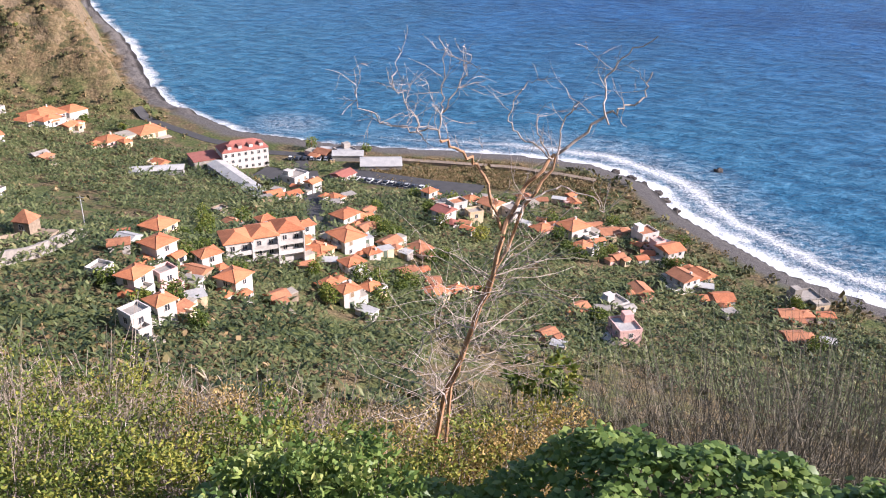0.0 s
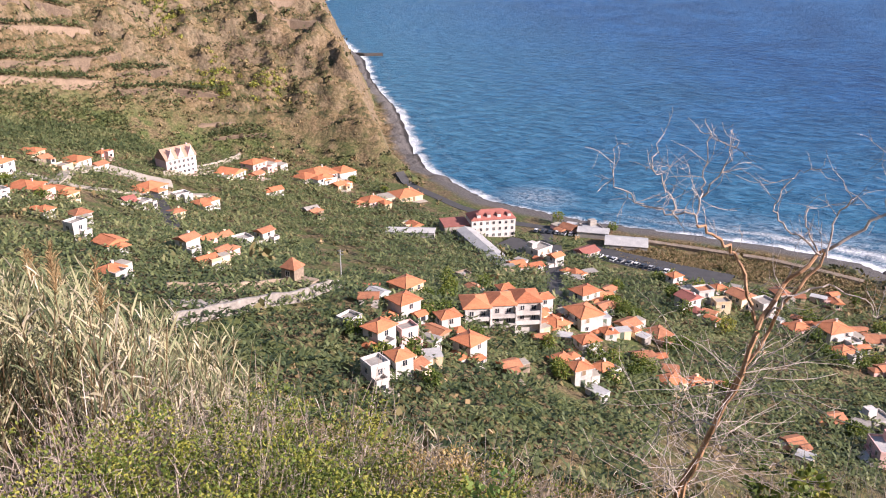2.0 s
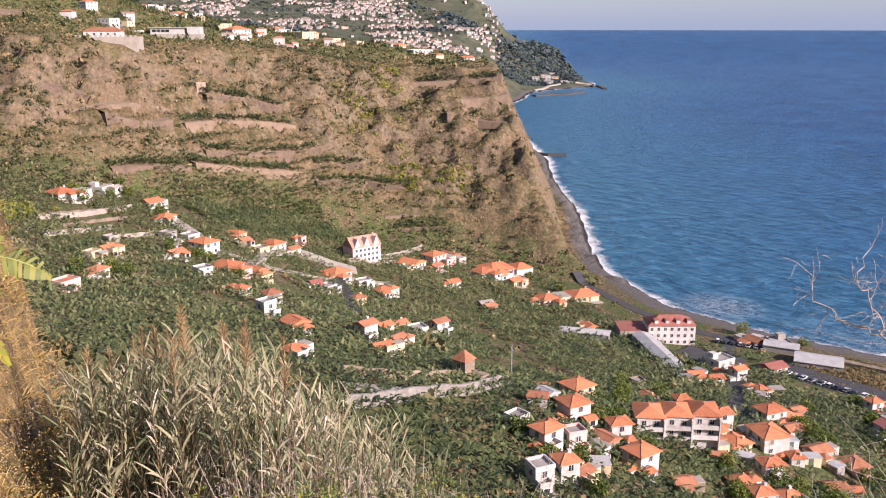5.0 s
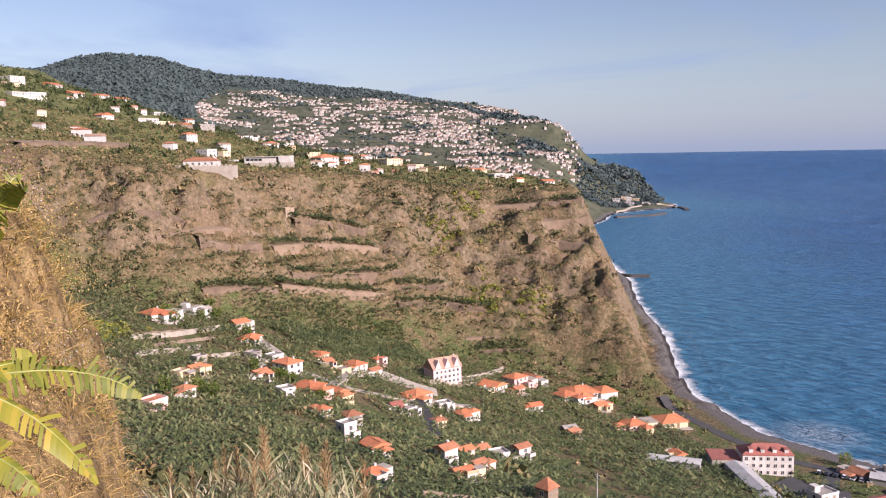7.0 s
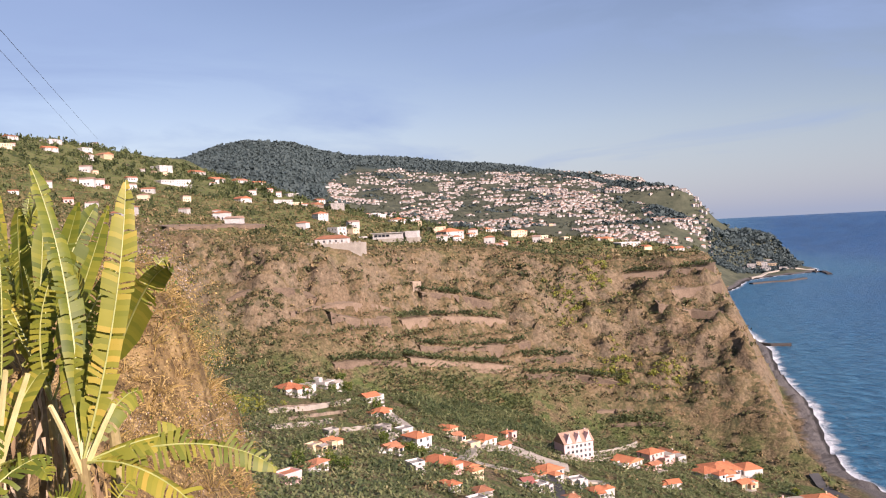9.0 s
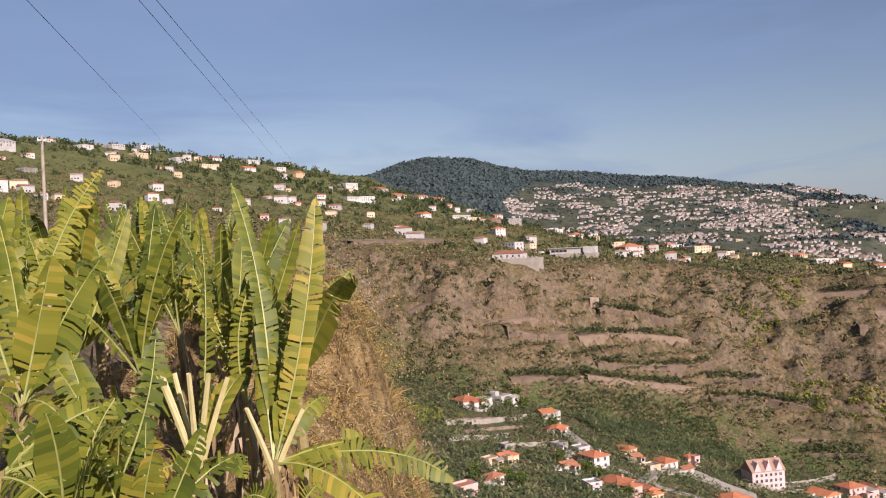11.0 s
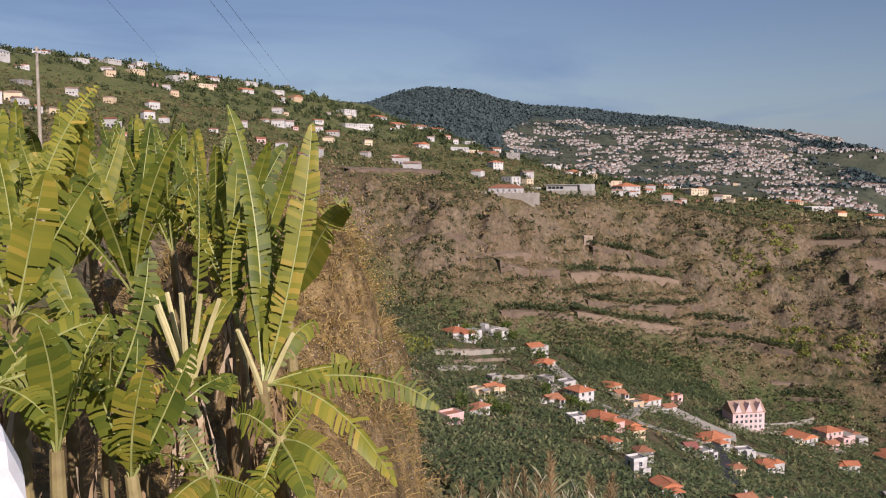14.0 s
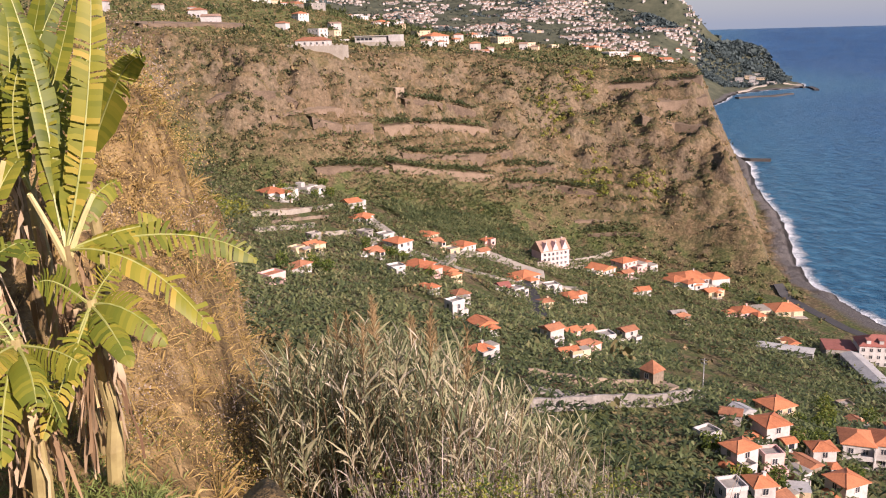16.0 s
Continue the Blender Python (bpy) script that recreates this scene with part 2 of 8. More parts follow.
GROUND, SEA = ground_material(), sea_material()
WHITE = surface("whitewash", (0.38, 0.35, 0.32), (0.62, 0.59, 0.555), 1.2, 0.25, 0.9, 0.01, 6, 0.25)
CREAM = surface("cream_plaster", (0.50, 0.36, 0.22), (0.70, 0.56, 0.38), 1.2, 0.25, 0.9, 0.01, 6, 0.3)
PINK = surface("pink_plaster", (0.58, 0.34, 0.30), (0.74, 0.50, 0.45), 1.2, 0.25, 0.9, 0.01, 6, 0.2)
GREY = surface("bare_concrete", (0.19, 0.17, 0.15), (0.38, 0.35, 0.31), 1.5, 0.3, 0.95, 0.02, 6, 0.2)
STONE = surface("rubble_stone", (0.12, 0.09, 0.065), (0.36, 0.28, 0.20), 1.6, 0.3, 0.95, 0.08, 2.5, 0.2)
TERRACE_WALL = surface("terrace_rubble", (0.09, 0.063, 0.042), (0.25, 0.18, 0.122), 1.4, 0.15, 0.95, 0.12, 1.8, 0.25)
TOWN_ROOF = surface("muted_town_tiles", (0.20, 0.125, 0.09), (0.42, 0.27, 0.19), 0.4, 0.05, 0.9, 0.05, 5)
TILE = surface("clay_tiles", (0.33, 0.11, 0.048), (0.58, 0.215, 0.095), 2.2, 0.5, 0.85, 0.05, 5, 0.25)
OLD_TILE = surface("old_clay_tiles", (0.23, 0.095, 0.05), (0.47, 0.20, 0.10), 2.5, 0.5, 0.9, 0.05, 5, 0.25)
RED_TILE = surface("red_tiles", (0.23, 0.08, 0.06), (0.36, 0.13, 0.10), 2.5, 0.5, 0.9, 0.05, 5, 0.1)
SHEET = surface("pale_roof_sheet", (0.27, 0.27, 0.27), (0.50, 0.49, 0.46), 2.0, 0.3, 0.6, 0.02, 8, 0.1)
ASPHALT = surface("asphalt", (0.035, 0.035, 0.037), (0.075, 0.073, 0.072), 3.0, 0.3, 0.9, 0.01, 12)
PAVING = surface("pale_paving", (0.25, 0.22, 0.18), (0.44, 0.39, 0.32), 2.0, 0.3, 0.9, 0.01, 8)
PANE = surface("dark_pane", (0.02, 0.024, 0.03), (0.05, 0.055, 0.065), 1.0, 0.5, 0.12, 0.0, 3, 0.5)
SHUTTER = surface("shutter_paint", (0.10, 0.13, 0.09), (0.24, 0.17, 0.10), 2.0, 0.7, 0.7, 0.0, 8, 0.8)
STEEL = surface("galvanised_steel", (0.30, 0.30, 0.31), (0.5, 0.5, 0.5), 4, 0.8, 0.45, 0.0, 20)
CONCRETE_POLE = surface("pole_concrete", (0.42, 0.36, 0.28), (0.60, 0.53, 0.43), 5, 1, 0.9, 0.003, 30)
WIRE = surface("black_cable", (0.015, 0.015, 0.016), (0.04, 0.04, 0.04), 5, 1, 0.6, 0.0, 30)
CAR_WHITE = surface("car_paint", (0.03, 0.035, 0.045), (0.7, 0.7, 0.7), 1, 1, 0.3, 0.0, 5, 1.2)
RUBBER = surface("rubber", (0.012, 0.012, 0.012), (0.03, 0.03, 0.03), 5, 1, 0.85, 0.0, 10)
ROCK = surface("dark_rock", (0.03, 0.027, 0.025), (0.10, 0.085, 0.075), 1.5, 0.4, 0.9, 0.1, 3)
WOOD = surface("pole_wood", (0.30, 0.25, 0.19), (0.45, 0.39, 0.31), 6, 1, 0.85, 0.004, 30)
BANANA_FAR = leafy("banana_leaves", [(0.1, (0.038, 0.060, 0.026)), (0.5, (0.128, 0.160, 0.062)), (0.8, (0.235, 0.245, 0.105)), (1.0, (0.33, 0.29, 0.145))], 0.25, 0.55)
SCRUB = leafy("scrub_leaves", [(0.05, (0.035, 0.046, 0.02)), (0.28, (0.085, 0.092, 0.036)), (0.5, (0.17, 0.14, 0.06)), (0.72, (0.27, 0.19, 0.095)), (1.0, (0.38, 0.285, 0.165))], 0.12, 0.8)
# far pine green, lightened and blued: aerial haze is painted into the base colour
HAZED_FOREST = leafy("hazed_forest_leaves", [(0.1, (0.045, 0.066, 0.066)), (0.6, (0.066, 0.092, 0.090)), (1.0, (0.092, 0.116, 0.106))], 0.1, 0.8)
PLATEAU_GREEN = leafy("garden_leaves", [(0.05, (0.030, 0.042, 0.016)), (0.4, (0.085, 0.105, 0.035)), (0.7, (0.15, 0.155, 0.055)), (1.0, (0.26, 0.20, 0.095))], 0.15, 0.8)
DRY_BRUSH = leafy("dry_brush_leaves", [(0.05, (0.05, 0.045, 0.018)), (0.3, (0.16, 0.125, 0.04)), (0.6, (0.40, 0.275, 0.09)), (1.0, (0.64, 0.46, 0.20))], 0.3, 0.8)
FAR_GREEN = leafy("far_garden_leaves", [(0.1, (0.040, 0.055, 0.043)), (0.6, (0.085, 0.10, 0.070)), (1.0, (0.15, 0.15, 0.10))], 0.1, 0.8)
SHRUB_GREEN = leafy("shrub_leaves", [(0.1, (0.04, 0.07, 0.014)), (0.5, (0.13, 0.175, 0.03)), (1.0, (0.36, 0.33, 0.06))], 0.25, 0.6)
BANANA_NEAR = leafy("banana_leaf", [(0.05, (0.042, 0.072, 0.014)), (0.4, (0.145, 0.178, 0.022)), (0.75, (0.31, 0.29, 0.036)), (1.0, (0.56, 0.38, 0.07))], 0.32, 0.5, True, 0.35)
PALE_STALK = surface("cut_stalk", (0.42, 0.36, 0.14), (0.66, 0.58, 0.30), 8, 2, 0.6, 0.0, 20)
MIDRIB = surface("leaf_midrib", (0.22, 0.25, 0.06), (0.40, 0.40, 0.14), 8, 2, 0.5, 0.0, 20)
PSEUDOSTEM = surface("banana_stem", (0.14, 0.09, 0.035), (0.36, 0.29, 0.12), 9, 2, 0.7, 0.01, 18, 0.3)
DEAD_LEAF = leafy("dead_banana_leaf", [(0.1, (0.16, 0.09, 0.05)), (0.5, (0.40, 0.27, 0.15)), (0.85, (0.62, 0.48, 0.32)), (1.0, (0.64, 0.42, 0.08))], 0.2, 0.9)
REED_LEAF = leafy("reed_leaf", [(0.05, (0.075, 0.10, 0.05)), (0.35, (0.20, 0.23, 0.115)), (0.6, (0.38, 0.355, 0.20)), (0.85, (0.56, 0.48, 0.33)), (1.0, (0.66, 0.58, 0.47))], 0.25, 0.85)
STRAW = leafy("dry_straw", [(0.05, (0.10, 0.07, 0.04)), (0.4, (0.27, 0.18, 0.085)), (0.7, (0.45, 0.32, 0.16)), (1.0, (0.58, 0.46, 0.29))], 0.15, 0.85)
DARK_WEED = leafy("dead_weed", [(0.05, (0.05, 0.047, 0.037)), (0.5, (0.145, 0.130, 0.098)), (0.8, (0.27, 0.24, 0.18)), (1.0, (0.5, 0.42, 0.34))], 0.08, 0.9)
VINE = leafy("vine_leaf", [(0.05, (0.045, 0.09, 0.026)), (0.45, (0.12, 0.195, 0.046)), (0.8, (0.25, 0.32, 0.085)), (1.0, (0.44, 0.44, 0.16))], 0.3, 0.45)
GRASS = leafy("grass_blade", [(0.1, (0.06, 0.10, 0.024)), (0.6, (0.18, 0.23, 0.06)), (1.0, (0.28, 0.27, 0.09))], 0.2, 0.6)
GREY_STALK = leafy("grey_stalk", [(0.05, (0.10, 0.08, 0.062)), (0.4, (0.26, 0.205, 0.165)), (0.75, (0.42, 0.345, 0.285)), (1.0, (0.58, 0.50, 0.44))], 0.12, 0.9)
BARK = surface("bare_bark", (0.22, 0.12, 0.06), (0.50, 0.29, 0.16), 30, 4, 0.8, 0.002, 60)
TWIG = surface("grey_twig", (0.28, 0.22, 0.18), (0.52, 0.45, 0.40), 30, 4, 0.85, 0.0, 60)

# ---- form of the land: sea level is 0 ----
COAST = [(1500, -1600), (620, -260), (330, 60), (200, 178), (134, 232), (115, 249), (100, 277), (89, 298), (84, 327), (64, 350), (28, 360), (-7, 363), (-48, 367), (-98, 382),
         (-146, 428), (-170, 470), (-211, 558), (-278, 668), (-335, 790), (-385, 862), (-470, 1000), (-560, 1150), (-628, 1290), (-646, 1390), (-660, 1440), (-700, 1550), (-695, 1660), (-655, 1780),
         (-690, 1890), (-745, 1960), (-800, 2080), (-880, 2200), (-1020, 2340), (-1260, 2560), (-1560, 3100), (-2100, 4400), (-2600, 5600)]
VALLEY = [(330, 62), (200, 100), (60, 140), (-40, 140), (-130, 100), (-260, 105), (-410, 165), (-346, 212), (-320, 232), (-298, 276), (-287, 340), (-250, 372), (-200, 386), (-150, 392), (300, 600)]
RIDGE = [(-1325, 2352, 227), (-1638, 2513, 269), (-1949, 2663, 316), (-2385, 2696, 396), (-2682, 2692, 441), (-3001, 2491, 488), (-3143, 2309, 548), (-3245, 2164, 565), (-3300, 2078, 552),
         (-3360, 1979, 490), (-3700, 1200, 470)]


def seg_dist(x, y, pts, closed=False):
    """Distance to a chain of points, and the share along it (chain index + fraction)."""
    best, where = np.full(x.shape, 1e9), np.zeros(x.shape)
    n = len(pts) if closed else len(pts) - 1
    for i in range(n):
        ax, ay = pts[i][:2]
        bx, by = pts[(i + 1) % len(pts)][:2]
        dx, dy = bx - ax, by - ay
        f = np.clip(((x - ax) * dx + (y - ay) * dy) / (dx * dx + dy * dy), 0, 1)
        d = np.hypot(x - ax - f * dx, y - ay - f * dy)
        near = d < best
        best, where = np.where(near, d, best), np.where(near, i + f, where)
    return best, where


def inside(x, y, pts):
    odd = np.zeros(x.shape, bool)
    for i in range(len(pts)):
        ax, ay = pts[i - 1][:2]
        bx, by = pts[i][:2]
        if ay != by:
            odd ^= ((ay > y) != (by > y)) & (x < (bx - ax) * (y - ay) / (by - ay) + ax)
    return odd


def smooth_min(a, b, k):
    h = np.clip(0.5 + 0.5 * (b - a) / k, 0, 1)
    return b + (a - b) * h - k * h * (1 - h)


def step(a, b, v):
    f = np.clip((v - a) / (b - a), 0, 1)
    return f * f * (3 - 2 * f)


WAVE_SETS = {}


def waves(x, y, seed, size, octaves=4):
    """Smooth random relief about 0, of that grain in metres."""
    key = (seed, size, octaves)
    if key not in WAVE_SETS:
        rng, rows, amp, grain = np.random.RandomState(seed), [], 1.0, size
        for _ in range(octaves):
            for _ in range(5):
                a, p, k = rng.uniform(0, 6.283), rng.uniform(0, 6.283), rng.uniform(0.7, 1.4) * 6.283 / grain
                rows.append((amp * 0.35, k * math.cos(a), k * math.sin(a), p))
            amp, grain = amp * 0.52, grain * 0.47
        WAVE_SETS[key] = rows
    total = np.zeros(np.shape(x))
    for amp, kc, ks, p in WAVE_SETS[key]:
        total += amp * np.sin(x * kc + y * ks + p + 1.3 * np.sin(0.6 * (y * kc - x * ks) + 2 * p))
    return total


LAND = COAST + [(-6000, 5600), (-6000, -1600)]


def shore(x, y):
    """Metres inland from the water's edge; negative at sea."""
    x, y = np.asarray(x, float), np.asarray(y, float)
    d, _ = seg_dist(x, y, COAST)
    return np.where(inside(x, y, LAND), d, -d)


TERRACE = 6.0


def terrace_phase(x, y, z):
    return (z + 1.2 * waves(x, y, 23, 60, 2)) / TERRACE


def terraced(x, y):
    """Where the hillside is cut into terraces: 1 in the plots, 0 outside."""
    plots = ((-322, 350, 36, 54), (-245, 472, 30, 32), (-245, 395, 24, 24), (-340, 288, 12, 36))
    share = sum(np.exp(-((x - px) / sx) ** 4 - ((y - py) / sy) ** 4) for px, py, sx, sy in plots)
    return np.clip(1.3 * share + 0.22 * waves(x, y, 21, 60, 2) - 0.08, 0, 1)


def form(x, y):
    """Height, shore distance, distance outside the valley, and slope share (1: hillside) of the land."""
    x, y = np.asarray(x, float), np.asarray(y, float)
    dc = shore(x, y)
    dv, _ = seg_dist(x, y, VALLEY, True)
    dv = np.where(inside(x, y, VALLEY), 0, dv)
    land = np.maximum(dc, 0)
    floor = np.where(land < 200, 2.2 + 0.0011 * land ** 2, 46.2 + 0.27 * (land - 200))
    rough = 0.6 * waves(x, y, 3, 90)
    crag = np.abs(waves(x, y, 25, 38, 3)) + 0.9 * np.abs(waves(x, y, 27, 95, 2)) - 0.45 + 0.15 * waves(x, y, 28, 15, 2)
    slope = floor + 0.74 * dv + rough * np.clip(dv * 0.1, 0, 6) + (crag - 0.5) * np.clip(dv * 0.08, 0, 5.5) * (1 + 0.7 * step(44, 56, np.degrees(np.arctan2(-x, y))))
    up = np.minimum(land, 800)
    top = 98 + 0.04 * up + 0.0002 * up ** 2 + 0.14 * (land - up) + 2.5 * waves(x, y, 5, 260)
    top = top - 0.35 * np.maximum(y - 700, 0)
    cliff = 2 + 2.4 * np.maximum(land - 16, 0) + 3 * rough + 2.5 * crag
    near = smooth_min(smooth_min(slope, top, 9), cliff, 6)
    near = np.where(dv <= 0, np.minimum(floor, near + 6), near)
    far = np.full(x.shape, -50.0)
    for i, ((ax, ay, az), (bx, by, bz)) in enumerate(zip(RIDGE[:-1], RIDGE[1:])):
        f = np.clip(((x - ax) * (bx - ax) + (y - ay) * (by - ay)) / ((bx - ax) ** 2 + (by - ay) ** 2), 0, 1)
        far = np.maximum(far, az + f * (bz - az) - (0.165, 0.165, 0.165, 0.165, 0.18, 0.19, 0.30, 0.42, 0.5, 0.24)[i] * np.hypot(x - ax - f * (bx - ax), y - ay - f * (by - ay)))
    far = far + 5 * waves(x, y, 9, 420)
    cape = 84 * np.exp(-(((x + 925) ** 2 + (y - 2000) ** 2) / 19600) ** 1.6)
    far = np.minimum(far, (0.5 - 0.42 * np.exp(-((x + 745) / 80) ** 2 - ((y - 1745) / 120) ** 2) + 1.3 * step(2150, 2350, y)) * np.maximum(land - 8, 0))
    far = np.minimum(np.maximum(far, cape), 1.3 * np.maximum(land - 8, 0))
    z = np.where(dc > 0, np.maximum(np.maximum(near, np.where(y > 600, far, -50)), 1.2 * np.minimum(land, 2)), dc * 0.12)
    # terraces cut into the far hillside
    hill = step(4, 30, dv) * step(-25, 5, top - slope + 20) * (dc > 0)
    cut = hill * terraced(x, y) * step(50, 80, land)
    q = terrace_phase(x, y, z)
    z = z + cut * 1.0 * TERRACE * (np.floor(q) + step(0.62, 0.92, q - np.floor(q)) - q + 0.25)
    # the camera's own hillside: a level path on the brink, the slope below it and the hill behind
    down = 0.087 * x + 0.996 * y
    own = 128.4 - 0.74 * np.maximum(down - 2.2, 0) + 0.45 * np.maximum(-down - 2.5, 0) + 0.25 * waves(x, y, 7, 9) * np.clip(np.hypot(x, y) / 8 - 0.2, 0, 1)
    edge = np.maximum(down - 1.3, -x - 2.25)
    own = own - 2.2 * step(0.0, 0.6, edge) * np.where(down < 1.3, step(60, 24, -x) * step(-16, -6, y), 1)
    turn, off = np.degrees(np.arctan2(-x, y)), np.hypot(x, y)
    own = own + (6.5 + 0.9 * waves(x, y, 13, 7, 3)) * np.interp(turn + 1.1 * waves(x, y, 14, 5, 2), [54.5, 57.4, 58.6, 59.6, 60.8, 62.5, 66, 70, 80], [0, 0.14, 0.48, 0.74, 0.86, 0.92, 0.86, 0.78, 0]) * step(6.5, 17.0, off) * step(32, 22, off)
    own = own + 0.6 * np.exp(-((x + 5.2) / 1.7) ** 2 - ((y - 2.3) / 1.0) ** 2)
    own = np.maximum(own, floor)
    w = step(270, 130, np.hypot(x, y)) * (dc > 20)
    z = z * (1 - w) + own * w
    hill = np.maximum(hill, step(150, 90, np.hypot(x, y)))
    return z, dc, dv, hill


def plateau_share(x, y):
    """1 on the farmed plateau above the valley's slopes, 0 on the slopes and the floor."""
    x, y = np.asarray(x, float), np.asarray(y, float)
    land = np.maximum(shore(x, y), 0)
    dv = np.where(inside(x, y, VALLEY), 0, seg_dist(x, y, VALLEY, True)[0])
    floor = np.where(land < 200, 2.2 + 0.0011 * land ** 2, 46.2 + 0.27 * (land - 200))
    up = np.minimum(land, 800)
    over = floor + 0.74 * dv - (98 + 0.04 * up + 0.0002 * up ** 2 + 0.14 * (land - up))
    return step(4, 26, over + 9 * waves(x, y, 65, 70, 3)) * step(900, 760, y) * step(60, 90, land)


def wood_depth(x, y):
    """Metres from the far ridge down to which its woods reach."""
    turn = np.degrees(np.arctan2(-x, y))
    return np.interp(turn, [34, 36.1, 38.4, 42, 45.8, 49.3, 51.5, 53, 60], [30, 70, 150, 290, 350, 520, 1000, 1700, 1900]) + 25 * waves(x, y, 53, 300, 3)


def height(x, y):
    return float(form(np.array([x]), np.array([y]))[0][0])

# ---- the land and the water ----
def mesh_ob(name, verts, faces, mat, parent=None):
    me = bpy.data.meshes.new(name)
    me.from_pydata(verts, [], faces)
    me.materials.append(mat)
    ob = new(name, me)
    ob.parent = parent
    return ob


def polar(az0, az1, n, ranges):
    az = np.radians(np.linspace(az0, az1, n))
    r, a = np.meshgrid(ranges, az, indexing="ij")
    return -r * np.sin(a), r * np.cos(a)


def grid_faces(rows, cols, keep):
    i = np.arange(rows * cols).reshape(rows, cols)
    q = np.stack([i[:-1, :-1], i[1:, :-1], i[1:, 1:], i[:-1, 1:]], -1).reshape(-1, 4)
    return q[keep.ravel()[q].any(1)]


def sheet(name, x, y, z, keep, mat, layers=()):
    """A grid of ground as one mesh, with values laid on its points; grid cells with no kept point are left out."""
    faces = grid_faces(*x.shape, keep)
    used = np.unique(faces)
    back = np.zeros(x.size, int)
    back[used] = np.arange(len(used))
    me = bpy.data.meshes.new(name)
    me.from_pydata(np.stack([x.ravel(), y.ravel(), z.ravel()], -1)[used], [], back[faces].tolist())
    for key, v in layers:
        me.attributes.new(key, "FLOAT", "POINT").data.foreach_set("value", v.ravel()[used].astype(np.float32))
    me.polygons.foreach_set("use_smooth", [True] * len(me.polygons))
    me.materials.append(mat)
    return new(name, me)


rings = np.concatenate([[0.004], np.geomspace(0.5, 110, 90)[:-1], np.arange(110, 380, 2.4), np.arange(380, 620, 1.9), np.arange(620, 800, 3), np.geomspace(800, 4950, 75)])
gx, gy = polar(-60, 108, 600, rings)
gz, gd, gv, gh = form(gx, gy)
# knotted brush on the far slopes stands proud of the bare ground
knot = np.random.RandomState(19).uniform(-0.55, 0.75, gz.shape) * step(4, 16, gv) * step(150, 220, np.hypot(gx, gy)) * step(950, 800, np.hypot(gx, gy)) * step(24, 40, gd) * (1 - 0.8 * terraced(gx, gy))
gz = gz + knot
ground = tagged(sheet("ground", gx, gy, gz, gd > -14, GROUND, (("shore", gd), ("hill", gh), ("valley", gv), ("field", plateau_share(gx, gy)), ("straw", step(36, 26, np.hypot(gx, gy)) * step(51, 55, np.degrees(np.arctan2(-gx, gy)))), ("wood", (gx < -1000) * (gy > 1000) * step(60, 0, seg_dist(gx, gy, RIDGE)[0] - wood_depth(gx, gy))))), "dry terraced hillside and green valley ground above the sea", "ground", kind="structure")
bx, by = polar(108, 300, 60, np.concatenate([[0.004], np.geomspace(0.5, 400, 60), np.geomspace(420, 4950, 20)]))
bz, bd, bv, bh = form(bx, by)
behind = tagged(sheet("ground_rest", bx, by, bz, bd > -14, GROUND, (("shore", bd), ("hill", bh), ("valley", bv))), "dry hillside ground going on behind", "ground", kind="structure")
sr = np.concatenate([np.geomspace(60, 3000, 260), np.linspace(3050, 4960, 40)])
sx, sy = polar(-180, 180, 500, sr)
sd = shore(sx, sy)
# the far water is lifted so that its rim stands at the true horizon
lift = (EYE_Z - 30) * step(2900, 4960, np.hypot(sx, sy)) ** 1.0
sea = tagged(sheet("water", sx, sy, lift, sd < np.where(np.hypot(sx, sy) > 2300, 60, 6), SEA, (("shore", sd - 90 * step(2000, 2400, np.hypot(sx, sy))),)), "deep blue sea with white surf along the shore", "sea", kind="structure")

# ---- builders ----
def quick(name, verts, faces, mat, layers=(), parent=None, smooth=False):
    """One mesh from arrays of points and of faces with equally many corners."""
    verts, faces = np.asarray(verts, np.float32), np.asarray(faces, np.int32)
    n, k = faces.shape
    me = bpy.data.meshes.new(name)
    me.vertices.add(len(verts))
    me.vertices.foreach_set("co", verts.ravel())
    me.loops.add(n * k)
    me.loops.foreach_set("vertex_index", faces.ravel())
    me.polygons.add(n)
    me.polygons.foreach_set("loop_start", np.arange(0, n * k, k, dtype=np.int32))
    if smooth:
        me.polygons.foreach_set("use_smooth", np.ones(n, bool))
    for key, v in layers:
        me.attributes.new(key, "FLOAT", "POINT").data.foreach_set("value", np.asarray(v, np.float32))
    me.materials.append(mat)
    me.update(calc_edges=True)
    ob = new(name, me)
    ob.parent = parent
    return ob


def many(name, variants, places, yaws, sizes, tints, mat):
    """Copies of small plants, taken in turn from the variants (points, faces), as one mesh; sizes: (n, 3)."""
    vs, fs, ts, base = [], [], [], 0
    pick = np.arange(len(places)) % len(variants)
    for k, (v, f) in enumerate(variants):
        sel = pick == k
        n = int(sel.sum())
        if not n:
            continue
        c, s = np.cos(yaws[sel])[:, None], np.sin(yaws[sel])[:, None]
        p = v[None] * sizes[sel][:, None, :]
        q = np.stack([p[..., 0] * c - p[..., 1] * s, p[..., 0] * s + p[..., 1] * c, p[..., 2]], -1) + places[sel][:, None, :]
        vs.append(q.reshape(-1, 3))
        fs.append((f[None] + (np.arange(n) * len(v))[:, None, None] + base).reshape(-1, f.shape[1]))
        ts.append(np.repeat(tints[sel], len(v)))
        base += n * len(v)
    return quick(name, np.concatenate(vs), np.concatenate(fs), mat, (("tint", np.concatenate(ts)),))


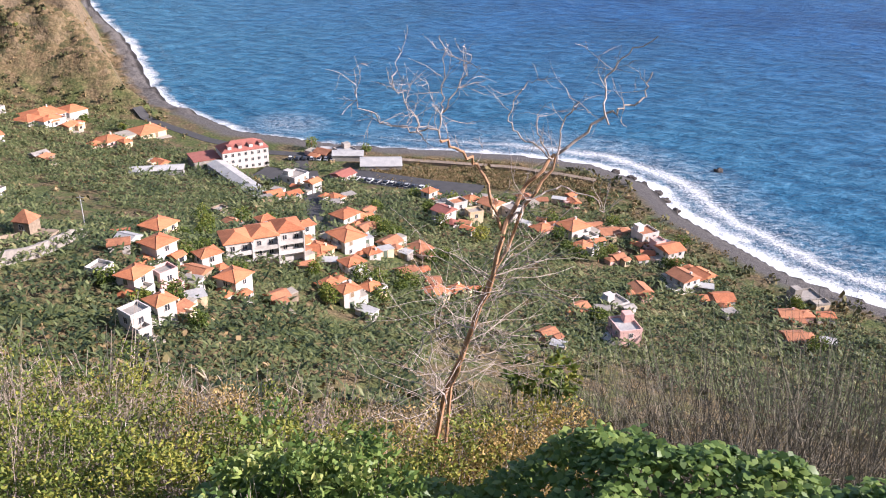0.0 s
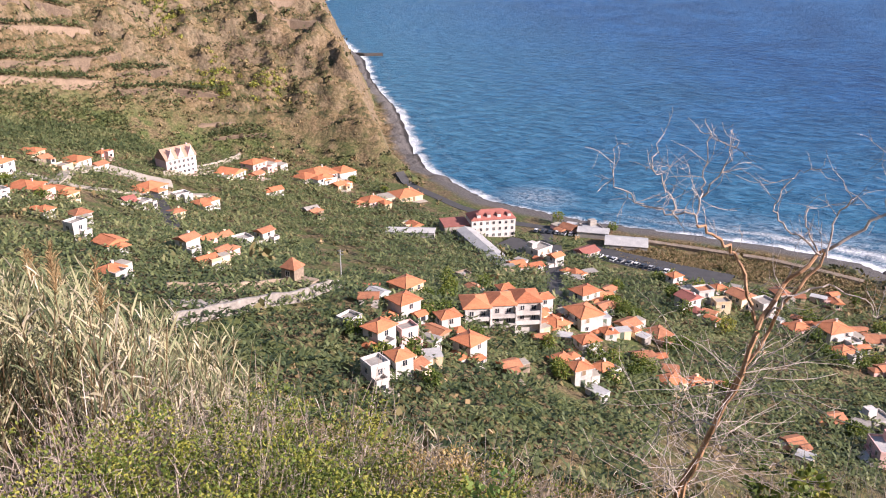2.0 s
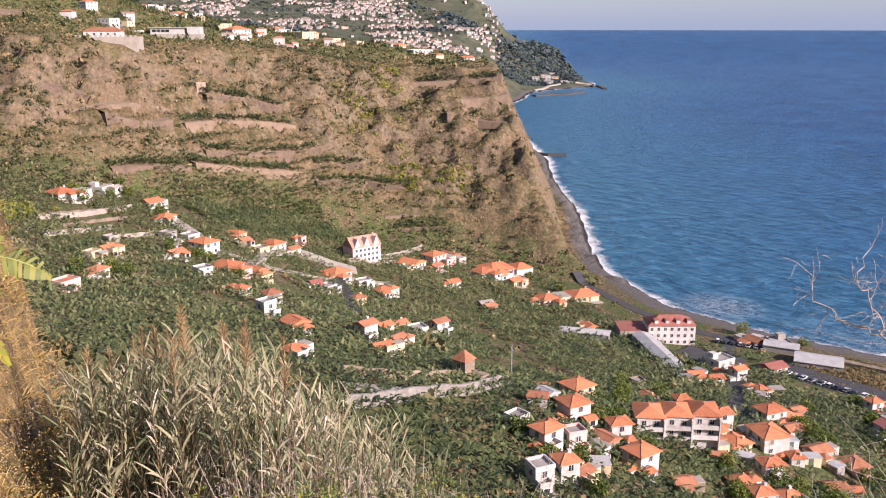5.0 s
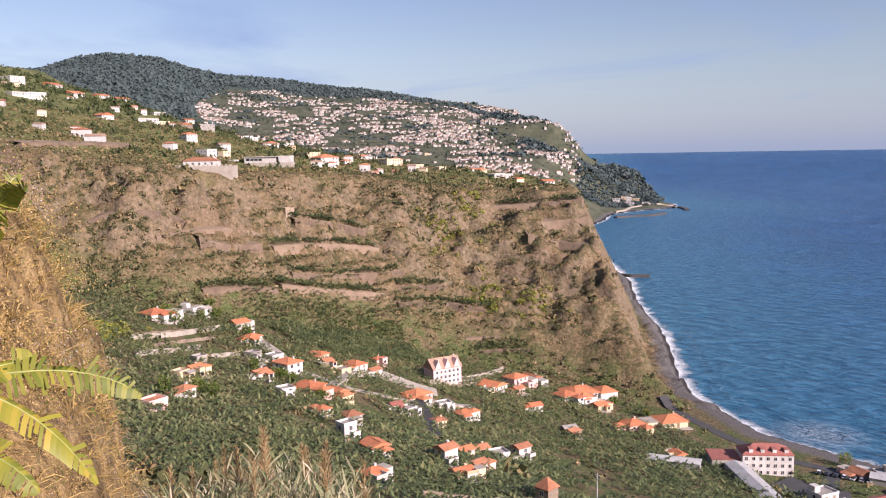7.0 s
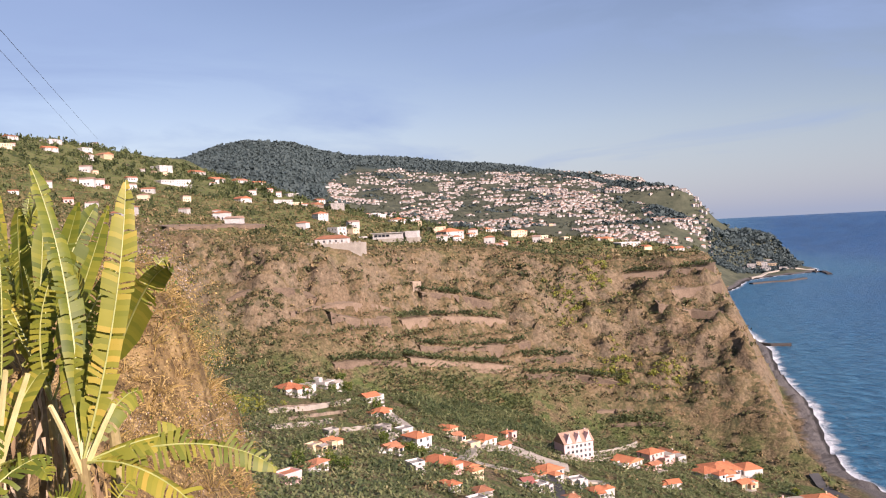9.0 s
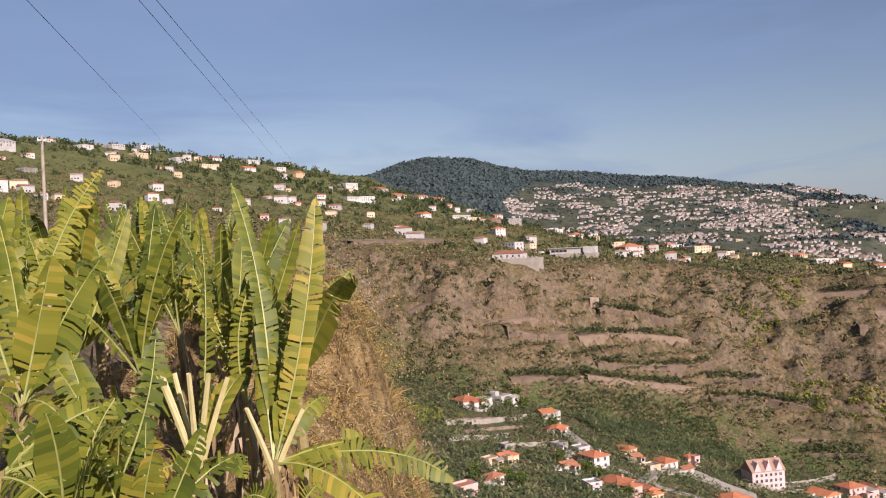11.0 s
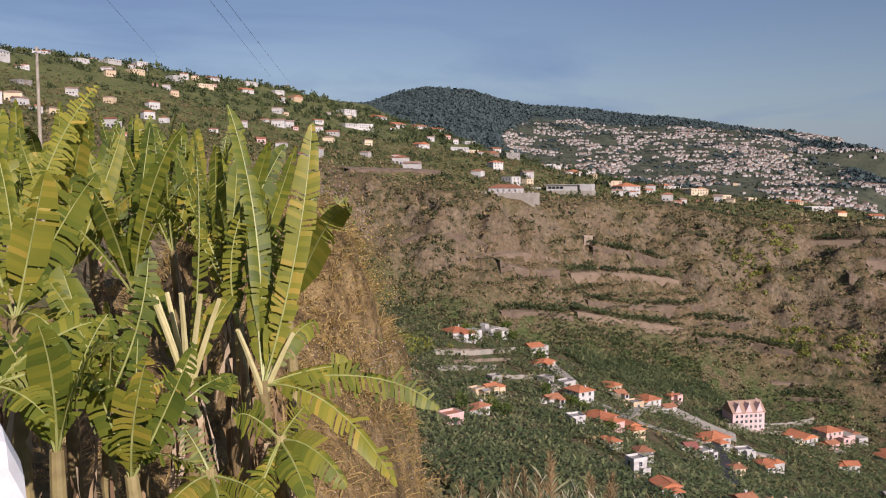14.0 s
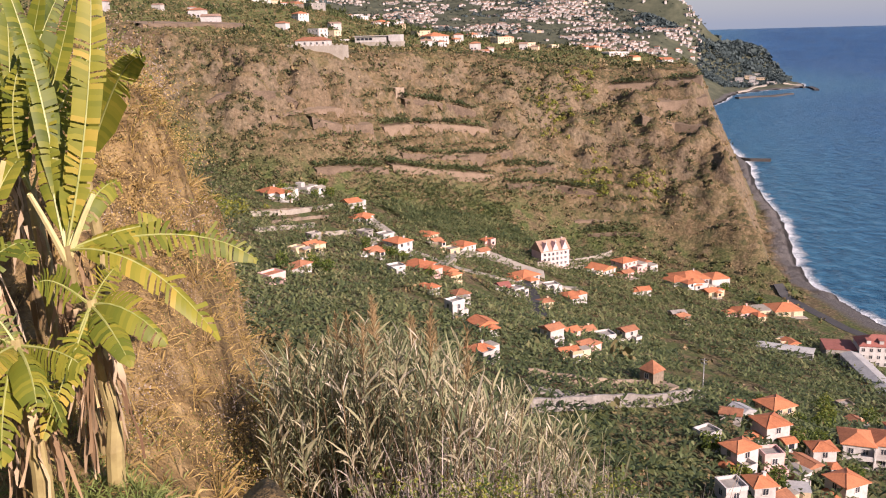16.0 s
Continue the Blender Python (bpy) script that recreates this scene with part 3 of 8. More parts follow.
def part(name, verts, faces, mat, parent, label=""):
    me = bpy.data.meshes.new(name)
    me.from_pydata([tuple(map(float, v)) for v in verts], [], faces)
    me.materials.append(mat)
    ob = new(name, me)
    ob.parent = parent
    return tagged(ob, label)


def shared(name, me, parent, m=None):
    ob = new(name, me)
    ob.parent = parent
    if m is not None:
        ob.matrix_basis = m
    return ob


BOX_FACES = [(0, 3, 2, 1), (4, 5, 6, 7), (0, 1, 5, 4), (1, 2, 6, 5), (2, 3, 7, 6), (3, 0, 4, 7)]


def box(x0, y0, z0, x1, y1, z1):
    return [(x0, y0, z0), (x1, y0, z0), (x1, y1, z0), (x0, y1, z0), (x0, y0, z1), (x1, y0, z1), (x1, y1, z1), (x0, y1, z1)]


def boxes(*bs):
    v, f = [], []
    for b in bs:
        f += [tuple(i + len(v) for i in q) for q in BOX_FACES]
        v += box(*b)
    return v, f


def mesh_of(name, verts, faces, mat):
    me = bpy.data.meshes.new(name)
    me.from_pydata(verts, [], faces)
    me.materials.append(mat)
    return me


WINDOW_FRAME = mesh_of("window", *boxes((-0.62, -0.05, 0, -0.5, 0.05, 1.3), (0.5, -0.05, 0, 0.62, 0.05, 1.3), (-0.5, -0.05, 1.2, 0.5, 0.05, 1.3), (-0.7, -0.1, -0.12, 0.7, 0.05, 0), (-0.04, -0.045, 0, 0.04, 0.045, 1.2)), WHITE)
WINDOW_PANE = mesh_of("pane", *boxes((-0.5, -0.02, 0, 0.5, 0.02, 1.2)), PANE)
SHUTTER_LEAF = mesh_of("shutter", *boxes((-0.5, -0.045, 0, 0.5, 0.03, 1.2)), SHUTTER)
DOOR_LEAF = mesh_of("door", *boxes((-0.5, -0.06, 0, 0.5, 0.03, 2.1), (-0.62, -0.04, 0, -0.5, 0.03, 2.2), (0.5, -0.04, 0, 0.62, 0.03, 2.2)), SHUTTER)


def roof_form(w, d, z, kind, over=0.45, pitch=0.31, thick=0.16):
    """Points and faces of a tiled roof over a w by d plan whose eaves lie at z."""
    a, b = w / 2 + over, d / 2 + over
    if kind == "hip":
        r = max(a - b, 0.15)
        h = b * pitch * 1.15
        top = [(-r, 0, z + h), (r, 0, z + h)]
    else:
        h = b * pitch * 1.1
        top = [(-a, 0, z + h), (a, 0, z + h)]
    low = [(-a, -b, z), (a, -b, z), (a, b, z), (-a, b, z)]
    v = low + top + [(x, y, q - thick) for x, y, q in low]
    f = [(0, 1, 5, 4), (2, 3, 4, 5), (1, 2, 5), (3, 0, 4), (6, 7, 1, 0), (7, 8, 2, 1), (8, 9, 3, 2), (9, 6, 0, 3), (9, 8, 7, 6)]
    return v, f, h


def ridge_form(w, d, z, kind, over=0.45, pitch=0.31):
    a, b = w / 2 + over, d / 2 + over
    h = b * pitch * (1.15 if kind == "hip" else 1.1)
    r = max(a - b, 0.15) if kind == "hip" else a
    lines = [((-r, 0, z + h), (r, 0, z + h))]
    if kind == "hip":
        lines += [((sx * r, 0, z + h), (sx * a, sy * b, z)) for sx in (-1, 1) for sy in (-1, 1)]
    v, f = [], []
    for p, q in lines:
        p, q = Vector(p), Vector(q)
        side = (q - p).cross(Vector((0, 0, 1))).normalized() * 0.14
        up = Vector((0, 0, 0.1))
        n = len(v)
        v += [p - side, p + up, p + side, q - side, q + up, q + side]
        f += [(n, n + 1, n + 4, n + 3), (n + 1, n + 2, n + 5, n + 4), (n, n + 2, n + 1), (n + 3, n + 4, n + 5)]
    return v, f


house_rng = random.Random(11)
FOOTPRINTS = []


def wall_row(root, length, ox, oy, turn, storeys, base, door=False):
    """Windows in the wall of that length whose middle stands at (ox, oy), facing turn degrees."""
    n = max(1, int(length / 2.7))
    for s in range(storeys):
        for i in range(n):
            along = (i - (n - 1) / 2) * length / n + house_rng.uniform(-0.15, 0.15)
            c, sn = math.cos(radians(turn)), math.sin(radians(turn))
            x, y = ox + along * c, oy + along * sn
            if door and s == 0 and i == n // 2:
                shared("door", DOOR_LEAF, root, pose(x, y, base, 0, 0, turn))
            elif house_rng.random() < 0.85:
                win = shared("window", WINDOW_FRAME, root, pose(x, y, base + 0.9 + 2.4 * s, 0, 0, turn))
                shared("pane", WINDOW_PANE if house_rng.random() < 0.72 else SHUTTER_LEAF, win)


def house(x, y, turn, w, d, storeys, kind="hip", wall=None, roof=None, label="", group="houses of the village", detail=2, sink=3.0, category="house", raise_by=0.0):
    """A plastered house: walls, tiled or flat roof, windows, a door, chimney or parapet."""
    wall, roof = wall or WHITE, roof or TILE
    c, s = math.cos(radians(turn)), math.sin(radians(turn))
    at = np.array([(x + i * c * w / 2 - j * s * d / 2, y + i * s * w / 2 + j * c * d / 2) for i in (-1, 1) for j in (-1, 1)] + [(x, y)])
    ground_at = form(at[:, 0], at[:, 1])[0]
    low, mid = float(ground_at[:4].min()), float(ground_at[4])
    base = max(mid - 0.3, low) + raise_by
    FOOTPRINTS.append((x, y, 0.5 * math.hypot(w, d) + 0.6))
    root = tagged(new("house"), label, category, group)
    root.matrix_basis = pose(x, y, base, 0, 0, turn)
    h = storeys * 2.4 + 0.1
    part("wall", *boxes((-w / 2, -d / 2, low - base - sink, w / 2, d / 2, h)), wall, root)
    if kind == "flat":
        part("parapet", *boxes((-w / 2 - 0.08, -d / 2 - 0.08, h - 0.1, w / 2 + 0.08, -d / 2 + 0.15, h + 0.7), (-w / 2 - 0.08, d / 2 - 0.15, h - 0.1, w / 2 + 0.08, d / 2 + 0.08, h + 0.7),
                               (-w / 2 - 0.08, -d / 2 + 0.15, h - 0.1, -w / 2 + 0.15, d / 2 - 0.15, h + 0.7), (w / 2 - 0.15, -d / 2 + 0.15, h - 0.1, w / 2 + 0.08, d / 2 - 0.15, h + 0.7)), wall, root)
        part("roof", *boxes((-w / 2 + 0.15, -d / 2 + 0.15, h, w / 2 - 0.15, d / 2 - 0.15, h + 0.12)), GREY if roof is TILE else roof, root, "flat roof terrace")
        if detail > 1 and w > 6:
            part("stair_tower", *boxes((-w / 2 + 0.4, 0.1, h + 0.12, -w / 2 + 3.0, d / 2 - 0.4, h + 2.4)), wall, root)
    else:
        v, f, rh = roof_form(w, d, h + 0.1, kind)
        rf = part("roof", v, f, roof, root)
        part("soffit", *boxes((-w / 2 - 0.42, -d / 2 - 0.42, h - 0.14, w / 2 + 0.42, d / 2 + 0.42, h - 0.064)), wall, rf)
        if kind == "gable":
            for e in (-1, 1):
                part("gable", [(e * w / 2, -d / 2, h), (e * w / 2, d / 2, h), (e * w / 2, 0, h + rh * 0.86), (e * (w / 2 - 0.2), -d / 2, h), (e * (w / 2 - 0.2), d / 2, h), (e * (w / 2 - 0.2), 0, h + rh * 0.86)],
                     [(0, 1, 2), (3, 5, 4), (0, 2, 5, 3), (1, 4, 5, 2), (0, 3, 4, 1)], wall, root)
        if detail > 1:
            part("ridge", *ridge_form(w, d, h + 0.1, kind), roof, rf, "mortared ridge tiles")
            if house_rng.random() < 0.4:
                part("chimney", *boxes((w * 0.2, d * 0.12, h + 0.3, w * 0.2 + 0.6, d * 0.12 + 0.5, h + rh + 0.3), (w * 0.2 - 0.08, d * 0.12 - 0.08, h + rh + 0.3, w * 0.2 + 0.68, d * 0.12 + 0.58, h + rh + 0.4)), wall, root)
    if detail > 1 and kind != "flat" and house_rng.random() < 0.85:
        aw, ad = w * house_rng.uniform(0.45, 0.8), d * house_rng.uniform(0.55, 0.85)
        side, ay = house_rng.choice((-1, 1)), house_rng.uniform(-0.25, 0.1) * d
        ax = side * (w / 2 + aw / 2 - 0.1)
        annex = part("annex", *boxes((ax - aw / 2, ay - ad / 2, low - base - sink, ax + aw / 2, ay + ad / 2, 2.4)), wall, root)
        if house_rng.random() < 0.6:
            av, af, ah = roof_form(aw, ad, 2.4, "hip", 0.3)
            part("annex_roof", [(p[0] + ax, p[1] + ay, p[2]) for p in av], af, roof, annex)
        else:
            part("terrace", *boxes((ax - aw / 2 - 0.05, ay - ad / 2 - 0.05, 2.4, ax + aw / 2 + 0.05, ay + ad / 2 + 0.05, 2.6)), PAVING, annex)
        FOOTPRINTS.append((x + ax * c - ay * s, y + ax * s + ay * c, 0.5 * math.hypot(aw, ad)))
    if detail > 1 and house_rng.random() < 0.75:
        fw, fd, fh = w * house_rng.uniform(0.4, 0.7), d * house_rng.uniform(0.4, 0.65), house_rng.choice((2.2, 2.4, 2.6))
        fx = house_rng.choice((-1, 1)) * (w - fw) / 2
        y0, y1 = -d / 2 - fd, -d / 2 + 0.05
        wing = part("front_wing", *boxes((fx - fw / 2, y0, low - base - sink, fx + fw / 2, y1, fh)), house_rng.choice((wall, wall, WHITE, CREAM)), root)
        if house_rng.random() < 0.45:
            av, af, ah = roof_form(fw, fd, fh, "gable" if fw > fd else "hip", 0.25)
            part("wing_roof", [(p[0] + fx, p[1] + (y0 + y1) / 2, p[2]) for p in av], af, roof, wing)
        else:
            part("roof_terrace", *boxes((fx - fw / 2 + 0.12, y0 + 0.12, fh, fx + fw / 2 - 0.12, y1 - 0.05, fh + 0.06)), PAVING, wing, "paved roof terrace")
            part("terrace_parapet", *boxes((fx - fw / 2 - 0.04, y0 - 0.04, fh - 0.1, fx + fw / 2 + 0.04, y0 + 0.12, fh + 0.75), (fx - fw / 2 - 0.04, y0 + 0.12, fh - 0.1, fx - fw / 2 + 0.12, y1 - 0.1, fh + 0.75), (fx + fw / 2 - 0.12, y0 + 0.12, fh - 0.1, fx + fw / 2 + 0.04, y1 - 0.1, fh + 0.75)), wall, wing)
        hole = shared("opening", WINDOW_PANE, wing, pose(fx, y0 - 0.01, 0.8))
        hole.scale = (1.3, 1.0, 1.0)
    if detail > 1 and house_rng.random() < 0.6:
        pw = w * house_rng.uniform(0.7, 1.2)
        part("patio", *boxes((-pw / 2, -d / 2 - 3.2, low - base - 2, pw / 2, -d / 2, -0.05)), PAVING, root)
        FOOTPRINTS.append((x + (d / 2 + 1.6) * s, y - (d / 2 + 1.6) * c, 2.0))
    if detail > 0:
        floors = storeys if detail > 1 else min(storeys, 2)
        wall_row(root, w - 1, 0, -d / 2 - 0.02, 0, floors, 0, True)
        wall_row(root, d - 1, w / 2 + 0.02, 0, 90, floors, 0)
        wall_row(root, d - 1, -w / 2 - 0.02, 0, -90, floors, 0)
    if detail > 1 and storeys > 1 and w > 7 and house_rng.random() < 0.55:
        b = part("balcony", *boxes((-w * 0.3, -d / 2 - 1.2, 2.55, w * 0.3, -d / 2, 2.72)), wall, root)
        part("railing", *boxes((-w * 0.3, -d / 2 - 1.2, 2.72, w * 0.3, -d / 2 - 1.1, 3.6), (-w * 0.3, -d / 2 - 1.1, 2.72, -w * 0.3 + 0.1, -d / 2, 3.6), (w * 0.3 - 0.1, -d / 2 - 1.1, 2.72, w * 0.3, -d / 2, 3.6)), wall, b)
    return root


def clear_of_houses(x, y, extra=0.0):
    """Which places lie outside every footprint."""
    order = np.argsort(x)
    xs, ys = x[order], y[order]
    ok = np.ones(x.shape, bool)
    for hx, hy, r in FOOTPRINTS:
        m = r * 0.92 + extra
        a, b = np.searchsorted(xs, (hx - m, hx + m))
        ok[a:b] &= (xs[a:b] - hx) ** 2 + (ys[a:b] - hy) ** 2 > m * m
    out = np.empty(x.shape, bool)
    out[order] = ok
    return out

# ---- the houses: place, turn, width, depth, storeys, roof, wall, roof cover ----
HOUSES_V0 = [
    (-71.3, 193.0, 65, 7.0, 6.8, 2, "hip", CREAM, TILE),
    (-70.1, 169.6, -21, 4.4, 4.4, 1, "gable", WHITE, SHEET),
    (-62.2, 166.5, 58, 5.9, 5.9, 2, "hip", WHITE, TILE),
    (-52.7, 170.1, 43, 5.1, 4.2, 2, "hip", WHITE, TILE),
    (-45.0, 162.0, 64, 5.9, 5.7, 2, "hip", WHITE, TILE),
    (-60.2, 146.5, 68, 5.7, 4.6, 2, "hip", WHITE, TILE),
    (-56.1, 151.4, 49, 4.2, 3.8, 2, "flat", PINK, TILE),
    (-52.2, 136.9, 51, 4.2, 4.3, 2, "hip", WHITE, TILE),
    (-50.3, 140.3, 70, 4.2, 3.8, 1, "gable", CREAM, OLD_TILE),
    (-54.3, 129.6, 53, 4.2, 4.2, 2, "flat", WHITE, GREY),
    (-53.3, 162.7, -22, 5.2, 4.4, 1, "gable", STONE, OLD_TILE),
    (-36.3, 163.7, 42, 4.2, 3.8, 1, "gable", STONE, OLD_TILE),
    (-27.5, 180.7, 49, 4.7, 3.8, 1, "hip", WHITE, TILE),
]
HOUSES_V1 = [
    (-23.3, 194.7, 41, 5.5, 4.7, 2, "hip", WHITE, TILE),
    (-22.2, 175.4, 40, 4.8, 4.3, 2, "hip", WHITE, TILE),
    (-18.0, 186.7, 56, 4.6, 3.8, 1, "hip", WHITE, TILE),
    (-33.2, 203.6, -32, 7.1, 5.6, 1, "hip", CREAM, TILE),
    (-38.8, 197.5, -42, 6.9, 6.3, 1, "gable", CREAM, OLD_TILE),
    (-38.7, 214.3, 36, 5.0, 4.1, 2, "hip", WHITE, TILE),
    (-38.2, 204.0, 55, 4.3, 4.3, 1, "gable", CREAM, TILE),
    (-27.1, 215.1, -47, 8.9, 7.7, 2, "hip", WHITE, TILE),
    (-30.5, 240.8, 52, 7.7, 6.2, 2, "hip", WHITE, TILE),
    (-39.4, 280.4, -34, 5.7, 5.6, 1, "hip", WHITE, TILE),
    (-19.9, 213.2, -55, 4.2, 3.8, 1, "hip", WHITE, TILE),
    (-15.7, 225.2, 53, 6.0, 5.2, 1, "gable", WHITE, OLD_TILE),
    (-7.0, 226.8, -47, 6.5, 5.6, 1, "hip", PINK, OLD_TILE),
    (-10.4, 204.2, 33, 4.2, 3.8, 1, "gable", STONE, OLD_TILE),
    (-23.4, 232.6, 49, 4.8, 4.9, 1, "gable", WHITE, OLD_TILE),
]
HOUSES_V2 = [
    (-61.2, 282.1, 38, 5.5, 5.6, 1, "gable", WHITE, TILE),
    (-54.6, 283.8, 46, 5.5, 4.6, 1, "gable", WHITE, TILE),
    (-49.1, 294.9, 56, 5.0, 4.4, 2, "gable", WHITE, TILE),
    (-57.3, 303.9, 59, 8.6, 6.8, 2, "flat", WHITE, GREY),
    (-40.7, 317.8, 54, 8.5, 6.9, 1, "gable", WHITE, RED_TILE),
    (-52.7, 348.4, -30, 7.0, 6.5, 1, "gable", PINK, OLD_TILE),
    (-43.7, 351.4, -53, 8.9, 7.9, 1, "flat", GREY, SHEET),
    (-5.5, 288.0, 48, 4.8, 4.1, 2, "hip", WHITE, TILE),
    (-0.0, 261.4, -41, 6.2, 6.3, 2, "gable", WHITE, RED_TILE),
    (9.5, 287.4, 42, 5.8, 5.2, 1, "hip", WHITE, TILE),
    (4.4, 272.1, 35, 6.1, 5.0, 2, "flat", WHITE, OLD_TILE),
    (16.6, 277.8, -41, 7.2, 6.7, 2, "gable", CREAM, OLD_TILE),
    (10.3, 265.9, 25, 5.4, 4.6, 2, "flat", CREAM, PAVING),
    (30.7, 295.8, -60, 5.7, 5.5, 1, "gable", GREY, OLD_TILE),
    (24.1, 276.5, -50, 6.3, 5.9, 2, "flat", WHITE, GREY),
]
HOUSES_V3 = [
    (34.4, 267.4, 36, 7.3, 6.2, 1, "hip", PINK, TILE),
    (44.8, 267.7, 36, 9.2, 8.7, 2, "hip", WHITE, TILE),
    (46.6, 255.8, 39, 5.6, 5.2, 1, "hip", WHITE, TILE),
    (57.9, 271.2, 13, 7.2, 6.6, 1, "gable", CREAM, OLD_TILE),
    (69.9, 268.1, 28, 7.5, 6.7, 2, "flat", WHITE, OLD_TILE),
    (57.3, 249.2, 33, 4.2, 3.8, 1, "gable", PINK, OLD_TILE),
    (75.7, 255.3, 28, 7.3, 7.1, 2, "gable", WHITE, TILE),
    (74.9, 234.0, -58, 7.7, 7.3, 2, "gable", WHITE, OLD_TILE),
    (83.2, 241.8, -57, 6.8, 6.1, 1, "gable", CREAM, TILE),
    (85.1, 226.0, 9, 6.2, 6.1, 1, "gable", WHITE, TILE),
    (72.6, 260.4, -66, 4.2, 4.0, 2, "flat", PINK, GREY),
    (59.7, 225.7, -73, 6.0, 5.8, 1, "gable", PINK, OLD_TILE),
    (38.7, 206.3, 32, 4.2, 3.8, 1, "gable", WHITE, OLD_TILE),
    (49.7, 213.1, 32, 6.4, 6.0, 1, "flat", WHITE, GREY),
    (48.5, 192.5, -76, 8.1, 6.6, 2, "flat", PINK, SHEET),
]
HOUSES_V4 = [
    (27.1, 184.0, 34, 4.2, 3.8, 1, "gable", PINK, OLD_TILE),
    (111.9, 230.1, 15, 8.8, 7.0, 1, "flat", GREY, GREY),
    (102.5, 217.8, 6, 6.5, 5.2, 1, "gable", PINK, OLD_TILE),
    (98.9, 203.7, 7, 6.1, 5.0, 1, "gable", PINK, OLD_TILE),
    (-1.7, 195.3, 38, 5.8, 5.1, 1, "hip", CREAM, TILE),
    (4.0, 200.4, 39, 4.3, 3.8, 1, "hip", CREAM, TILE),
    (49.1, 297.2, -72, 4.2, 3.8, 1, "gable", PINK, TILE),
    (-71.7, 248.5, 52, 4.2, 3.8, 1, "flat", STONE, GREY),
    (-62.1, 226.6, -38, 4.2, 3.8, 1, "gable", CREAM, OLD_TILE),
    (-51.4, 221.9, 41, 4.2, 3.8, 2, "hip", WHITE, TILE),
    (-25.7, 261.0, 56, 4.2, 4.1, 1, "gable", GREY, OLD_TILE),
    (-68.3, 149.6, 71, 4.2, 3.9, 1, "flat", WHITE, GREY),
]
HOUSES_U0 = [
    (-186.7, 377.8, 55, 16.6, 14, 1, "hip", WHITE, TILE),
    (-168.8, 362.4, 75, 5.5, 5.6, 1, "gable", CREAM, TILE),
    (-145.2, 347.8, 57, 8.9, 8.9, 1, "hip", PINK, TILE),
    (-135.6, 367.9, 48, 12.6, 11.5, 1, "hip", CREAM, TILE),
    (-157.9, 311.0, 56, 5.7, 5.3, 1, "gable", STONE, GREY),
    (-113.9, 318.6, -34, 5.6, 4.9, 1, "gable", CREAM, TILE),
    (-301.1, 215.1, 87, 9.3, 9.4, 1, "hip", WHITE, TILE),
    (-311.2, 241.8, 102, 7.6, 7.6, 1, "flat", WHITE, PAVING),
    (-289.6, 249.9, 81, 6.9, 7.0, 1, "gable", WHITE, TILE),
    (-268.2, 238.4, 84, 6.1, 5.2, 1, "hip", WHITE, TILE),
    (-226.9, 218.2, -4, 8.5, 7.2, 2, "hip", WHITE, TILE),
    (-242.6, 226.1, 88, 5.7, 5.1, 1, "flat", WHITE, GREY),
    (-245.9, 218.4, 94, 4.8, 4.7, 1, "flat", GREY, GREY),
    (-222.2, 200.1, 87, 5.5, 4.7, 1, "gable", WHITE, OLD_TILE),
]
HOUSES_U1 = [
    (-206.0, 207.2, 2, 9.7, 8.1, 1, "hip", PINK, TILE),
    (-201.9, 192.6, 75, 4.8, 4.9, 1, "flat", WHITE, GREY),
    (-202.8, 153.6, 94, 4.7, 4.2, 1, "hip", WHITE, OLD_TILE),
    (-227.6, 176.7, 93, 4.9, 4.7, 1, "gable", CREAM, TILE),
    (-222.1, 166.8, 98, 4.2, 3.8, 1, "flat", CREAM, GREY),
    (-240.8, 188.9, 86, 4.2, 3.8, 1, "flat", GREY, GREY),
    (-188.8, 132.8, 92, 5.7, 4.9, 1, "flat", PINK, OLD_TILE),
    (-247.2, 257.0, -4, 5.7, 4.5, 1, "hip", CREAM, TILE),
    (-238.9, 251.7, 80, 4.2, 4.2, 1, "gable", STONE, OLD_TILE),
    (-239.2, 269.4, -7, 8.8, 6.9, 1, "hip", WHITE, TILE),
    (-230.6, 252.0, -9, 5.5, 5.0, 1, "flat", CREAM, GREY),
    (-233.2, 275.0, 82, 5.3, 4.7, 1, "gable", WHITE, OLD_TILE),
    (-201.1, 216.4, -10, 6.9, 6.0, 1, "gable", CREAM, TILE),
    (-178.6, 185.4, -14, 4.2, 3.8, 1, "hip", WHITE, TILE),
]
HOUSES_U2 = [
    (-171.3, 190.6, -19, 5.1, 5.0, 1, "hip", WHITE, OLD_TILE),
    (-152.5, 167.6, 79, 4.2, 3.8, 2, "flat", WHITE, GREY),
    (-140.3, 165.0, -19, 6.0, 5.4, 1, "gable", WHITE, TILE),
    (-120.1, 140.2, 79, 4.9, 4.2, 1, "hip", WHITE, TILE),
    (-207.2, 271.2, 78, 9.3, 9.1, 1, "hip", WHITE, TILE),
    (-189.3, 242.0, 84, 5.0, 4.9, 1, "flat", WHITE, GREY),
    (-193.5, 240.0, 65, 4.2, 4.0, 1, "gable", WHITE, RED_TILE),
    (-212.4, 338.1, -5, 10.3, 9.8, 1, "gable", WHITE, TILE),
    (-212.8, 360.2, 77, 9.8, 8.2, 2, "hip", PINK, TILE),
    (-214.1, 378.6, -15, 9.1, 7.4, 1, "gable", WHITE, OLD_TILE),
    (-204.3, 347.9, 79, 6.0, 4.9, 1, "gable", PINK, OLD_TILE),
    (-185.8, 273.5, 70, 6.6, 5.4, 1, "hip", WHITE, TILE),
    (-177.5, 245.0, 62, 4.9, 3.9, 1, "hip", CREAM, OLD_TILE),
]
